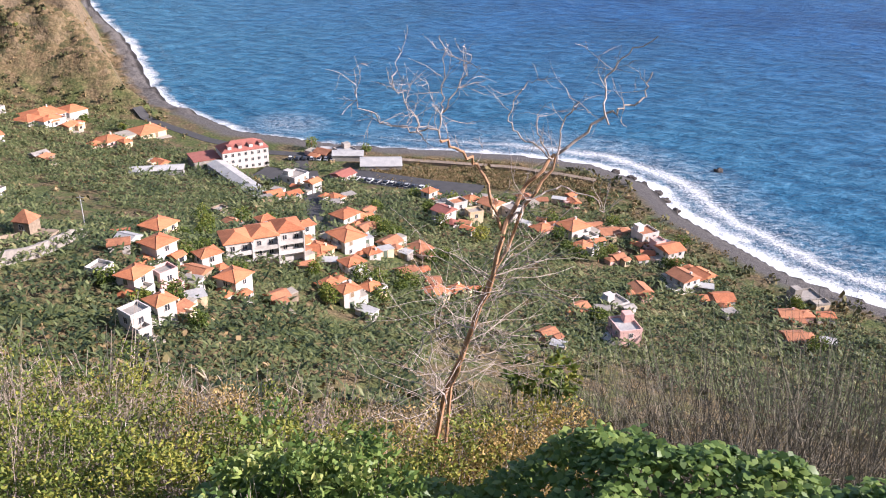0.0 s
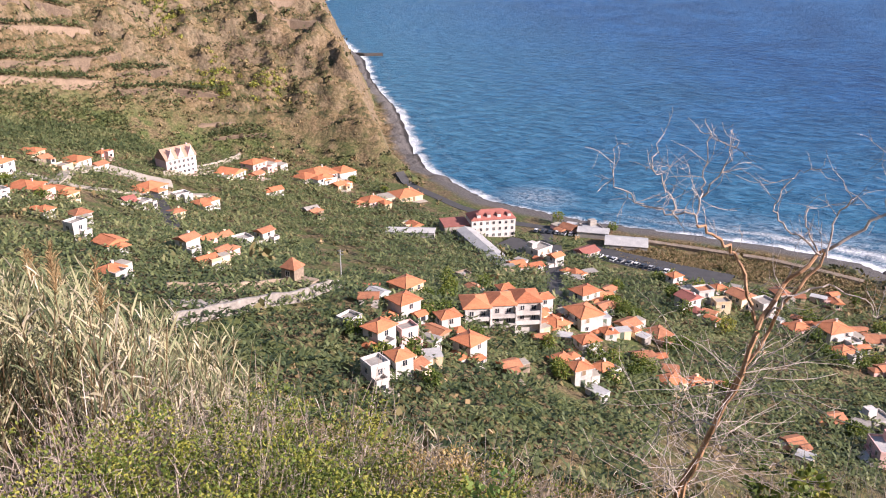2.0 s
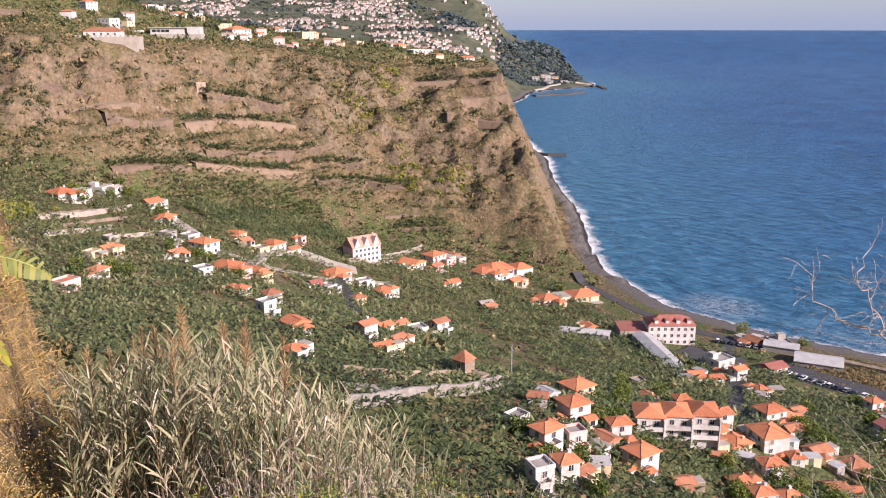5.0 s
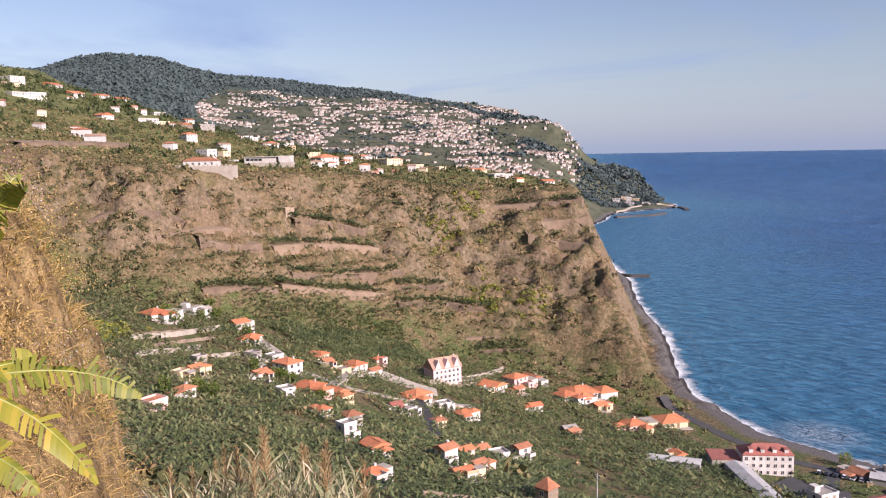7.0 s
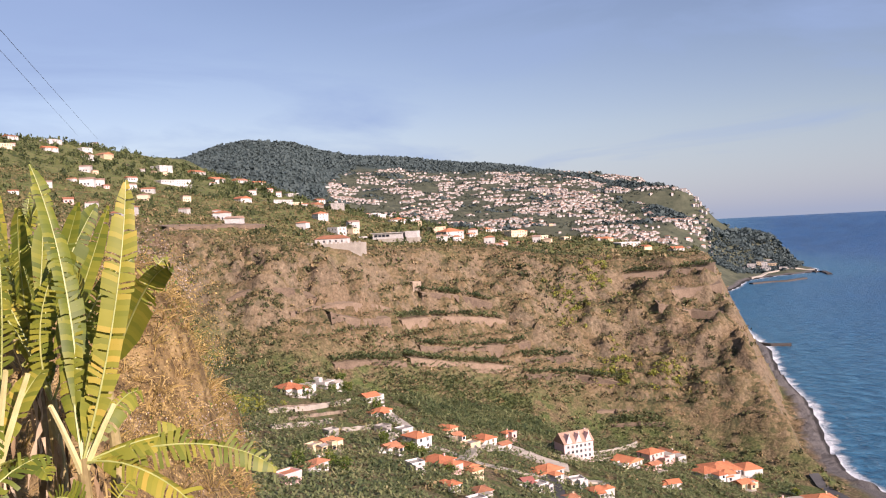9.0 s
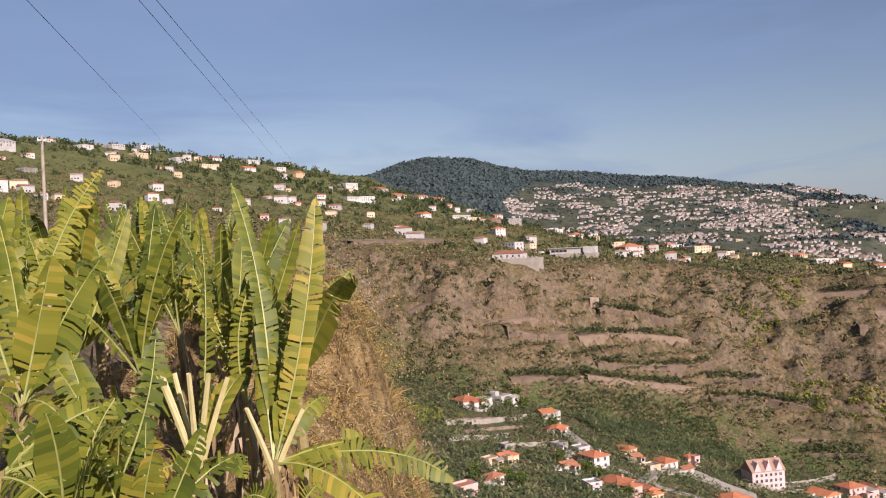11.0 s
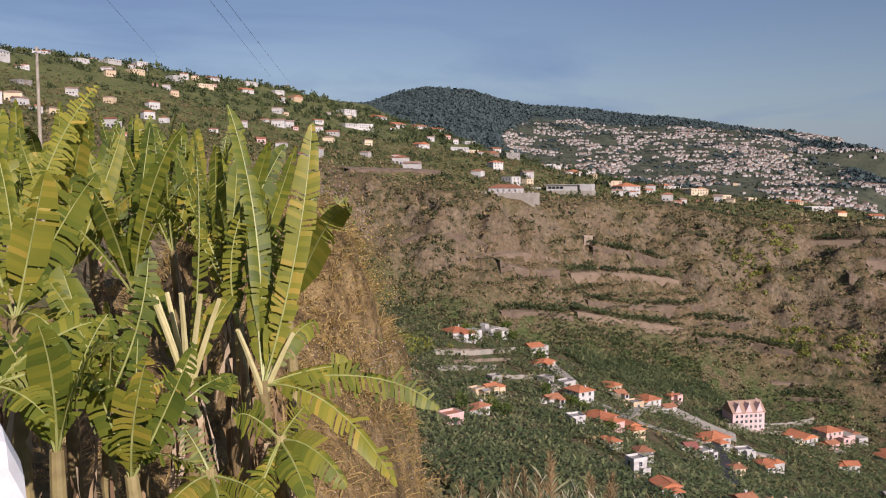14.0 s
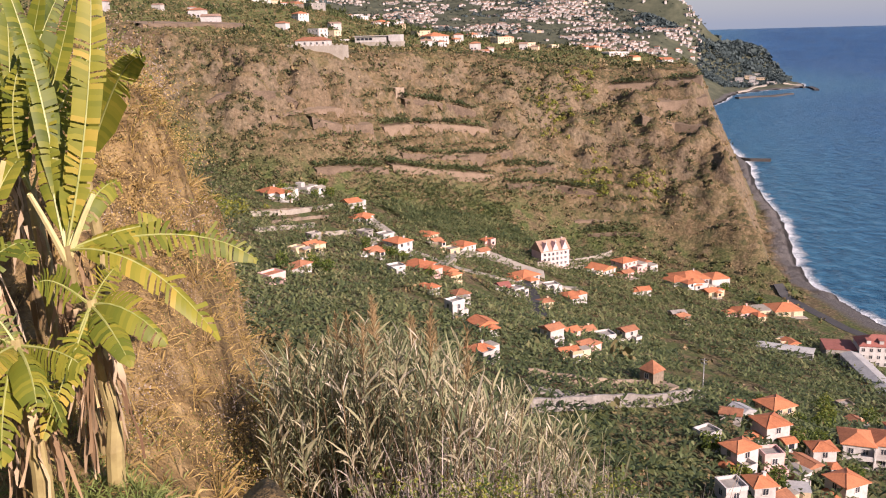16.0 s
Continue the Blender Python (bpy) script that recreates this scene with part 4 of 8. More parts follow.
HOUSES_U3 = [
    (-196.1, 274.4, 62, 5.9, 4.7, 1, "flat", WHITE, GREY),
    (-187.4, 364.9, 71, 9.1, 9.0, 1, "hip", WHITE, TILE),
    (-180.3, 371.8, 62, 8.7, 7.4, 1, "hip", WHITE, TILE),
    (-168.5, 364.5, 63, 5.0, 5.0, 1, "gable", CREAM, TILE),
    (-184.0, 328.4, 56, 5.6, 5.3, 1, "gable", WHITE, TILE),
    (-126.2, 177.4, 77, 4.7, 4.2, 2, "gable", WHITE, OLD_TILE),
    (-138.4, 204.0, 75, 4.7, 4.0, 1, "gable", PINK, TILE),
    (-144.3, 221.8, 65, 4.4, 4.2, 1, "gable", CREAM, OLD_TILE),
    (-114.5, 167.7, 63, 4.7, 3.9, 1, "gable", CREAM, TILE),
    (-120.4, 183.8, 77, 4.2, 3.8, 1, "gable", PINK, OLD_TILE),
    (-139.0, 238.7, 72, 5.3, 4.2, 2, "gable", WHITE, OLD_TILE),
    (-138.3, 223.2, 60, 5.6, 5.2, 1, "flat", WHITE, GREY),
    (-155.1, 308.1, 75, 4.2, 3.8, 1, "gable", STONE, OLD_TILE),
    (-248.7, 295.9, 86, 4.7, 3.8, 1, "hip", PINK, TILE),
]
HOUSES_P0 = [
    (-603.9, 475.1, -10, 9.4, 7.7, 2, "hip", WHITE, TILE),
    (-470.0, 384.1, 5, 8.0, 6.7, 2, "hip", WHITE, TILE),
    (-484.8, 410.9, 100, 6.0, 5.6, 2, "flat", CREAM, GREY),
    (-440.2, 425.9, -13, 8.6, 8.0, 2, "flat", WHITE, PAVING),
    (-528.7, 545.8, 75, 10.0, 8.6, 2, "hip", CREAM, TILE),
    (-463.2, 493.7, 77, 12.7, 11.1, 2, "hip", WHITE, TILE),
    (-762.8, 541.8, 101, 24, 14, 1, "gable", WHITE, TILE),
    (-729.0, 476.6, 5, 10.6, 10.4, 1, "gable", WHITE, TILE),
    (-766.5, 567.7, 94, 10.7, 9.8, 1, "flat", CREAM, TILE),
    (-763.7, 591.4, 0, 15, 12.0, 1, "gable", STONE, OLD_TILE),
    (-769.3, 626.0, 81, 15, 11.8, 2, "flat", GREY, GREY),
    (-776.0, 690.6, -2, 11.7, 11.3, 1, "gable", WHITE, OLD_TILE),
    (-731.6, 661.7, 85, 8.3, 8.2, 1, "hip", WHITE, TILE),
    (-696.5, 658.1, 83, 10.8, 9.6, 1, "hip", WHITE, TILE),
    (-676.2, 662.0, 75, 8.9, 7.3, 2, "flat", WHITE, GREY),
]
HOUSES_P1 = [
    (-849.6, 623.9, 89, 11.9, 11.8, 1, "gable", WHITE, OLD_TILE),
    (-808.4, 635.9, 83, 8.7, 7.4, 1, "gable", WHITE, OLD_TILE),
    (-841.9, 456.3, 94, 15, 12.5, 1, "flat", WHITE, GREY),
    (-842.2, 473.7, 86, 13.6, 13.6, 2, "flat", WHITE, GREY),
    (-1028.2, 602.1, 109, 15, 14, 1, "gable", WHITE, TILE),
    (-1000.7, 538.5, 99, 15, 14, 2, "flat", WHITE, GREY),
    (-983.0, 604.1, 101, 15, 12.7, 1, "gable", WHITE, TILE),
    (-1002.3, 653.7, 101, 15, 12.3, 1, "gable", WHITE, OLD_TILE),
    (-1013.4, 690.8, 81, 13.8, 11.5, 1, "gable", WHITE, TILE),
    (-511.3, 572.0, 77, 5.0, 5.1, 1, "hip", WHITE, TILE),
    (-500.9, 621.7, 72, 11.2, 10.0, 2, "flat", CREAM, TILE),
    (-573.7, 695.1, 84, 10.1, 9.6, 1, "hip", CREAM, TILE),
    (-582.2, 689.7, 71, 8.5, 8.0, 1, "hip", WHITE, OLD_TILE),
    (-473.2, 624.3, -9, 8.8, 7.8, 1, "gable", CREAM, TILE),
    (-448.1, 629.1, -27, 7.2, 5.7, 1, "gable", CREAM, TILE),
]
HOUSES_P2 = [
    (-427.8, 650.5, -19, 5.1, 4.0, 1, "hip", WHITE, TILE),
    (-421.9, 654.5, 84, 7.3, 6.6, 1, "hip", CREAM, TILE),
    (-392.0, 640.1, 59, 14.0, 11.2, 1, "flat", WHITE, PAVING),
    (-366.1, 626.1, -20, 6.1, 6.1, 1, "gable", CREAM, TILE),
    (-347.9, 644.4, 60, 8.2, 6.5, 1, "gable", WHITE, TILE),
    (-349.7, 341.2, 72, 4.2, 3.8, 1, "flat", STONE, GREY),
    (-499.6, 628.5, 71, 8.3, 6.6, 2, "hip", CREAM, TILE),
    (-583.4, 677.5, 91, 8.4, 6.9, 1, "hip", WHITE, TILE),
]
HOUSES_P3 = [
    (-797.1, 95.1, 119, 23.4, 14, 2, "gable", WHITE, SHEET),
    (-707.9, 35.2, 120, 12.0, 9.7, 1, "gable", WHITE, TILE),
    (-848.3, 42.8, 136, 9.7, 9.0, 2, "flat", WHITE, GREY),
    (-772.8, 79.0, 27, 11.0, 8.6, 2, "flat", WHITE, GREY),
    (-705.8, 106.4, 119, 8.7, 8.0, 1, "flat", GREY, GREY),
    (-907.0, 190.1, 119, 10.5, 10.0, 1, "flat", WHITE, GREY),
    (-961.5, 232.3, 21, 14.0, 12.4, 1, "flat", WHITE, GREY),
    (-922.5, 246.9, 18, 13.5, 10.9, 1, "gable", CREAM, OLD_TILE),
    (-970.8, 266.6, 102, 9.5, 9.2, 1, "flat", WHITE, GREY),
    (-913.3, 285.4, 18, 10.8, 8.8, 2, "flat", WHITE, GREY),
    (-914.9, 317.5, 102, 13.7, 11.0, 1, "flat", CREAM, TILE),
    (-1009.9, 361.7, 110, 10.1, 8.5, 1, "gable", WHITE, OLD_TILE),
    (-1045.6, 421.1, 111, 15, 11.9, 1, "flat", WHITE, GREY),
    (-965.9, 385.8, 101, 11.8, 10.3, 1, "gable", WHITE, TILE),
    (-1028.3, 453.6, 102, 10.6, 9.1, 1, "flat", WHITE, GREY),
    (-1013.7, 471.1, 17, 11.6, 11.5, 1, "gable", CREAM, OLD_TILE),
]
WALL_WORDS = {"whitewash": "whitewashed", "cream_plaster": "cream plastered", "pink_plaster": "pink plastered", "bare_concrete": "grey concrete", "rubble_stone": "rubble-stone"}
ROOF_WORDS = {"clay_tiles": "bright terracotta roof", "old_clay_tiles": "weathered clay roof", "red_tiles": "dark red roof", "pale_roof_sheet": "pale sheet roof", "bare_concrete": "flat concrete roof", "pale_paving": "flat paved roof"}


def house_label(storeys, kind, wall, roof, where):
    size = ("low", "two-storey", "three-storey")[storeys - 1]
    return f"{size} {WALL_WORDS[wall.name]} house, {ROOF_WORDS[roof.name]}, {where}"


for rows, group, where, detail in ((HOUSES_V0 + HOUSES_V1 + HOUSES_V2 + HOUSES_V3 + HOUSES_V4, "houses of the village", "among banana plots", 2),
                                   (HOUSES_U0 + HOUSES_U1 + HOUSES_U2 + HOUSES_U3, "houses of the upper valley", "on terraces", 2),
                                   (HOUSES_P0 + HOUSES_P1 + HOUSES_P2 + HOUSES_P3, "houses on the plateau", "on the plateau", 1)):
    for hx, hy, turn, w, d, storeys, kind, wall, roof in rows:
        grow = (0.94 if "village" in group else 1.0) if detail > 1 else 1.3
        if detail == 1 and kind != "flat" and int(hx + hy) % 2:
            kind, roof = "flat", PAVING
        house(hx, hy, turn, w * grow, d * grow, storeys, kind, wall, roof, house_label(storeys, kind, wall, roof, where), group, detail, raise_by=(-0.1 if "village" in group else 0.3) if detail > 1 else 0.0)

# ---- buildings and works with a form of their own ----
def empty_thing(name, x, y, turn, label, category, group="", z=None):
    root = tagged(new(name), label, category, group)
    root.matrix_basis = pose(x, y, height(x, y) if z is None else z, 0, 0, turn)
    return root


def mansion(x, y, turn):
    """The pink three-storey manor with steep gables along its front."""
    root = empty_thing("manor_house", x, y, turn, "tall pink manor with steep gables, white trim and red roof", "house")
    w, d, h = 15.0, 9.0, 7.6
    FOOTPRINTS.append((x, y, 9.5))
    part("wall", *boxes((-w / 2, -d / 2, -5, w / 2, d / 2, h)), MANOR_PINK, root)
    v, f, rh = roof_form(w, d, h + 0.1, "gable", 0.4, 0.8)
    part("roof", v, f, TOWN_ROOF, root)
    for i in range(3):
        gx = (i - 1) * w / 3
        part("gable", [(gx - 1.9, -d / 2 - 0.25, h - 0.4), (gx + 1.9, -d / 2 - 0.25, h - 0.4), (gx, -d / 2 - 0.25, h + 4.0), (gx - 1.9, 0, h - 0.4), (gx + 1.9, 0, h - 0.4), (gx, 0, h + 4.0)],
             [(0, 1, 2), (1, 4, 5, 2), (3, 0, 2, 5), (0, 3, 4, 1), (4, 3, 5)], MANOR_PINK, root, "steep pink gable")
        part("finial", *boxes((gx - 0.18, -d / 2 - 0.4, h + 3.8, gx + 0.18, -d / 2 - 0.05, h + 4.9)), WHITE, root)
    part("cornice", *boxes((-w / 2 - 0.15, -d / 2 - 0.2, 2.25, w / 2 + 0.15, -d / 2, 2.42), (-w / 2 - 0.15, -d / 2 - 0.2, 4.65, w / 2 + 0.15, -d / 2, 4.82)), WHITE, root)
    part("chimney", *boxes((w / 2 - 1.4, 0.6, h, w / 2 - 0.6, 1.4, h + 4.6)), MANOR_PINK, root)
    for s in range(3):
        for i in range(6):
            win = shared("window", WINDOW_FRAME, root, pose((i - 2.5) * 2.2, -d / 2 - 0.03, 0.7 + 2.4 * s))
            shared("pane", WINDOW_PANE, win)
        for i in range(3):
            win = shared("window", WINDOW_FRAME, root, pose(w / 2 + 0.03, (i - 1) * 2.6, 0.7 + 2.4 * s, 0, 0, 90))
            shared("pane", WINDOW_PANE, win)
    return root


def hotel(x, y, turn):
    """The white seafront hotel with a red mansard and a flat-roofed wing."""
    root = empty_thing("hotel", x, y, turn, "long white three-storey hotel with dark red roof by the beach", "hotel")
    FOOTPRINTS.append((x, y, 12))
    FOOTPRINTS.append((x - 12, y + 3, 9))
    part("wall", *boxes((-9, -5, -3, 10, 5, 8.2)), WHITE, root)
    v, f, rh = roof_form(19, 10, 8.2, "hip", 0.3, 0.5)
    part("roof", [(p[0] + 0.5, p[1], p[2]) for p in v], f, RED_TILE, root)
    part("wing", *boxes((-20, -3, -3, -9, 8, 5.4)), GREY, root, "lower wing with flat terrace")
    part("wing_roof", *boxes((-20.2, -3.2, 5.4, -9, 8.2, 5.75)), RED_TILE, root, "red terrace edge")
    for s in range(3):
        for i in range(7):
            win = shared("window", WINDOW_FRAME, root, pose(-7.6 + i * 2.7, -5.03, 0.7 + 2.7 * s))
            shared("pane", WINDOW_PANE, win)
        for i in range(3):
            win = shared("window", WINDOW_FRAME, root, pose(10.03, -3 + i * 3, 0.7 + 2.7 * s, 0, 0, 90))
            shared("pane", WINDOW_PANE, win)
    for i in range(4):
        dm = part("dormer", *boxes((-6.5 + i * 4.4, -4.2, 8.4, -5.0 + i * 4.4, -1.5, 10.2)), WHITE, root)
        part("dormer_roof", *boxes((-6.7 + i * 4.4, -4.4, 10.2, -4.8 + i * 4.4, -1.5, 10.4)), RED_TILE, dm)
    return root


def long_roof(name, x, y, turn, w, d, h, roof, wall, label, category, kind="gable", z=None):
    root = empty_thing(name, x, y, turn, label, category, z=z)
    FOOTPRINTS.extend((x + k * w * 0.3 * math.cos(radians(turn)), y + k * w * 0.3 * math.sin(radians(turn)), d * 0.6) for k in (-1, 0, 1))
    part("wall", *boxes((-w / 2, -d / 2, -4, w / 2, d / 2, h)), wall, root)
    v, f, rh = roof_form(w, d, h, kind, 0.3, 0.25)
    part("roof", v, f, roof, root)
    return root


def ribbon(name, points, width, mat, label, category, rise=0.12, skirt=1.2):
    """A road or path laid over the ground along a line of points."""
    pts = []
    for (ax, ay), (bx, by) in zip(points[:-1], points[1:]):
        n = max(2, int(math.hypot(bx - ax, by - ay) / 3))
        pts += [(ax + (bx - ax) * i / n, ay + (by - ay) * i / n) for i in range(n)]
    pts.append(points[-1])
    v, f = [], []
    for i, (px, py) in enumerate(pts):
        a, b = pts[max(i - 1, 0)], pts[min(i + 1, len(pts) - 1)]
        t = Vector((b[0] - a[0], b[1] - a[1])).normalized()
        nx, ny = -t.y * width / 2, t.x * width / 2
        z = max(height(px + nx, py + ny), height(px - nx, py - ny), height(px, py)) + rise
        v += [(px + nx, py + ny, z - skirt), (px + nx, py + ny, z), (px - nx, py - ny, z), (px - nx, py - ny, z - skirt)]
        if i:
            k = 4 * i
            f += [(k - 4, k - 3, k + 1, k), (k - 3, k - 2, k + 2, k + 1), (k - 2, k - 1, k + 3, k + 2)]
        FOOTPRINTS.append((px, py, width * 0.55))
    me = bpy.data.meshes.new(name)
    me.from_pydata(v, [], f)
    me.materials.append(mat)
    return tagged(new(name, me), label, category, kind="structure")


def stone_wall(points, tall, label, thick=0.5, mat=None):
    """A retaining wall along a line, set into the slope."""
    v, f = [], []
    dense = []
    for (ax, ay), (bx, by) in zip(points[:-1], points[1:]):
        n = max(2, int(math.hypot(bx - ax, by - ay) / 2))
        dense += [(ax + (bx - ax) * i / n, ay + (by - ay) * i / n) for i in range(n)]
    dense.append(points[-1])
    for i, (px, py) in enumerate(dense):
        a, b = dense[max(i - 1, 0)], dense[min(i + 1, len(dense) - 1)]
        t = Vector((b[0] - a[0], b[1] - a[1])).normalized()
        nx, ny = -t.y * thick / 2, t.x * thick / 2
        z = height(px, py)
        top = z + tall + 0.15 * math.sin(i * 1.7)
        v += [(px + nx, py + ny, z - 2), (px + nx, py + ny, top), (px - nx, py - ny, top), (px - nx, py - ny, z - 2)]
        if i:
            k = 4 * i
            f += [(k - 4, k - 3, k + 1, k), (k - 3, k - 2, k + 2, k + 1), (k - 2, k - 1, k + 3, k + 2)]
        FOOTPRINTS.append((px, py, 0.8))
    f += [(0, 3, 2, 1), (len(v) - 4, len(v) - 3, len(v) - 2, len(v) - 1)]
    me = bpy.data.meshes.new("stone_wall")
    me.from_pydata(v, [], f)
    me.materials.append(mat or STONE)
    return tagged(new("stone_wall", me), label, "wall")


MANOR_PINK = surface("manor_plaster", (0.62, 0.42, 0.40), (0.78, 0.57, 0.54), 1.2, 0.25, 0.9, 0.01, 6)
mansion(-226, 316, 66)
stone_wall([(-222, 311), (-219, 335), (-215, 362)], 1.6, "pale terrace wall beside the pink manor", 0.6, PAVING)
hotel(-84, 330, 30)
long_roof("greenhouse", -79, 302, -52, 40, 7, 2.4, SHEET, SHEET, "long pale plastic-covered greenhouse beside banana plots", "greenhouse")
long_roof("greenhouse", -112, 309, 14, 20, 6, 2.2, SHEET, SHEET, "low pale plastic-covered greenhouse on a terrace", "greenhouse")
long_roof("warehouse", -27, 336, 6, 17, 11, 2.6, SHEET, GREY, "wide warehouse with pale grey sheet roof behind the beach", "warehouse")
long_roof("shed_hall", -42, 346, 4, 13, 7, 2.8, SHEET, GREY, "low grey concrete hall behind the beach", "hall")

# roads: along the shore, through the village, the car park, and the walled lane on the spur
ribbon("road_shore", [(-150, 398), (-131, 383), (-108, 366), (-80, 351), (-45, 348)], 5, ASPHALT, "dark asphalt road along the shingle beach", "road")
ribbon("road_village", [(-62, 345), (-58, 320), (-50, 295), (-44, 268), (-41, 245), (-33, 228)], 6, ASPHALT, "dark asphalt road through the village", "road")
ribbon("car_park", [(-40, 322), (-22, 315), (-4, 308), (14, 303)], 13, ASPHALT, "dark asphalt car park behind the beach", "car park")
ribbon("lane", [(-99, 131), (-90, 141), (-83, 158), (-86, 180), (-92, 196)], 3.2, GREY, "grey concrete lane on the valley spur", "lane", 0.4, 4.0)
ribbon("yard_village", [(-75, 318), (-62, 313), (-50, 316)], 14, ASPHALT, "dark asphalt yard between the houses", "yard", 0.08)
ribbon("road_upper", [(-196, 296), (-203, 268), (-214, 240), (-232, 222), (-240, 214)], 4, PAVING, "pale concrete lane winding up between houses", "lane", 0.3, 3)
ribbon("promenade", [(62, 326), (30, 338), (-2, 342), (-40, 346)], 3, STONE, "dark stone sea wall along the beach", "sea wall", 1.3, 4)
stone_wall([(-106, 140), (-97, 150), (-92, 164), (-95, 182)], 2.2, "rubble-stone retaining wall above the lane")
stone_wall([(-92, 122), (-87, 138), (-82, 153), (-83, 176)], 2.8, "long grey stone wall below the lane on the spur", 0.7, GREY)
for wx, wy in ((-92, 122), (-89, 130), (-87, 138), (-84, 146), (-82, 153), (-82, 160), (-82, 168), (-83, 176)):
    FOOTPRINTS.append((wx * 0.965, wy * 0.965, 3.0))
stone_wall([(-275, 187), (-279, 208), (-285, 230)], 1.4, "pale retaining wall across a banana terrace")
stone_wall([(-262, 186), (-268, 206), (-272, 222)], 1.2, "pale retaining wall across a banana terrace")

stone_wall([(-271, 183), (-275, 205), (-286, 236)], 1.9, "pale retaining wall across a banana terrace", 0.8, PAVING)
stone_wall([(-250, 170), (-256, 194), (-259, 204)], 1.7, "pale retaining wall across a banana terrace", 0.8, PAVING)
stone_wall([(-247, 199), (-252, 222)], 1.6, "pale retaining wall across a banana terrace", 0.7, PAVING)
ribbon("lane_upper", [(-268, 240), (-257, 236), (-246, 232), (-232, 224)], 5, PAVING, "pale concrete drive up to the houses", "lane", 1.0, 3)
ribbon("lane_bend", [(-209, 221), (-218, 236), (-229, 252), (-236, 279), (-222, 281)], 4, PAVING, "pale concrete lane winding up between houses", "lane", 0.8, 3)
ribbon("plaza", [(-236, 276), (-222, 284), (-212, 292)], 10, PAVING, "pale paved square below the manor", "square", 0.7, 3)
ribbon("road_centre", [(-207, 272), (-199, 262), (-187, 250), (-172, 232), (-158, 216)], 5, ASPHALT, "dark asphalt road between the village houses", "road", 0.5, 3)
stone_wall([(-222, 300), (-224, 320), (-226, 340), (-231, 378)], 2.4, "long pale terrace wall below the manor", 0.8, PAVING)


def tower_house(x, y):
    root = empty_thing("tower_house", x, y, -10, "old square stone tower house with a pointed tiled roof", "house")
    FOOTPRINTS.append((x, y, 4))
    part("wall", *boxes((-1.9, -1.9, -3, 1.9, 1.9, 5.2)), STONE, root)
    v, f, h = roof_form(3.8, 3.8, 5.2, "hip", 0.3, 0.9)
    part("roof", v, f, OLD_TILE, root)
    for s in (0, 2.4):
        win = shared("window", WINDOW_FRAME, root, pose(0, -1.93, 0.9 + s))
        shared("pane", WINDOW_PANE, win)
    part("annex", *boxes((1.9, -1.5, -3, 6.0, 2.2, 2.2)), STONE, root, "ruined roofless annex")


tower_house(-91, 168)


def villa_modern(x, y, turn):
    root = empty_thing("modern_villa", x, y, turn, "long white flat-roofed modern building with glazed front", "house")
    FOOTPRINTS.append((x, y, 20))
    part("lower_floor", *boxes((-19, -5, -5, 19, 6, 2.2)), PAVING, root)
    part("upper_floor", *boxes((-14, -4.4, 2.2, 8, 5, 6.0)), WHITE, root)
    part("side_block", *boxes((10, -4.6, 2.2, 18.5, 5, 6.8)), WHITE, root)
    part("roof_slab", *boxes((-15, -5.4, 6.0, 9, 5.6, 6.45)), WHITE, root)
    for i in range(4):
        part("glass_bay", *boxes((-12.8 + i * 2.9, -4.5, 3.4, -10.4 + i * 2.9, -4.38, 5.0)), PANE, root)
    part("long_terrace", *boxes((-24, -7, -4, -19.3, 5, 4.6)), WHITE, root)


def walled_platform(x, y, turn):
    root = empty_thing("walled_terrace", x, y, turn, "house on a high pale stone terrace with crenellated wall", "house")
    FOOTPRINTS.append((x, y, 19))
    part("retaining_wall", *boxes((-17, -7, -9, 17, 6, 2.4)), PAVING, root)
    part("house_wall", *boxes((-11, -3.5, 2.4, 8, 4, 5.4)), WHITE, root)
    v, f, h = roof_form(19, 7.5, 5.4, "hip", 0.4, 0.4)
    part("house_roof", [(p[0] - 1.5, p[1] + 0.25, p[2]) for p in v], f, OLD_TILE, root)
    for i in range(14):
        part("merlon", *boxes((-17 + i * 2.5, -7, 2.4, -15.9 + i * 2.5, -6.5, 3.3)), PAVING, root)
    for i in range(5):
        win = shared("window", WINDOW_FRAME, root, pose(-9 + i * 3.5, -3.53, 3.2))
        shared("pane", WINDOW_PANE, win)


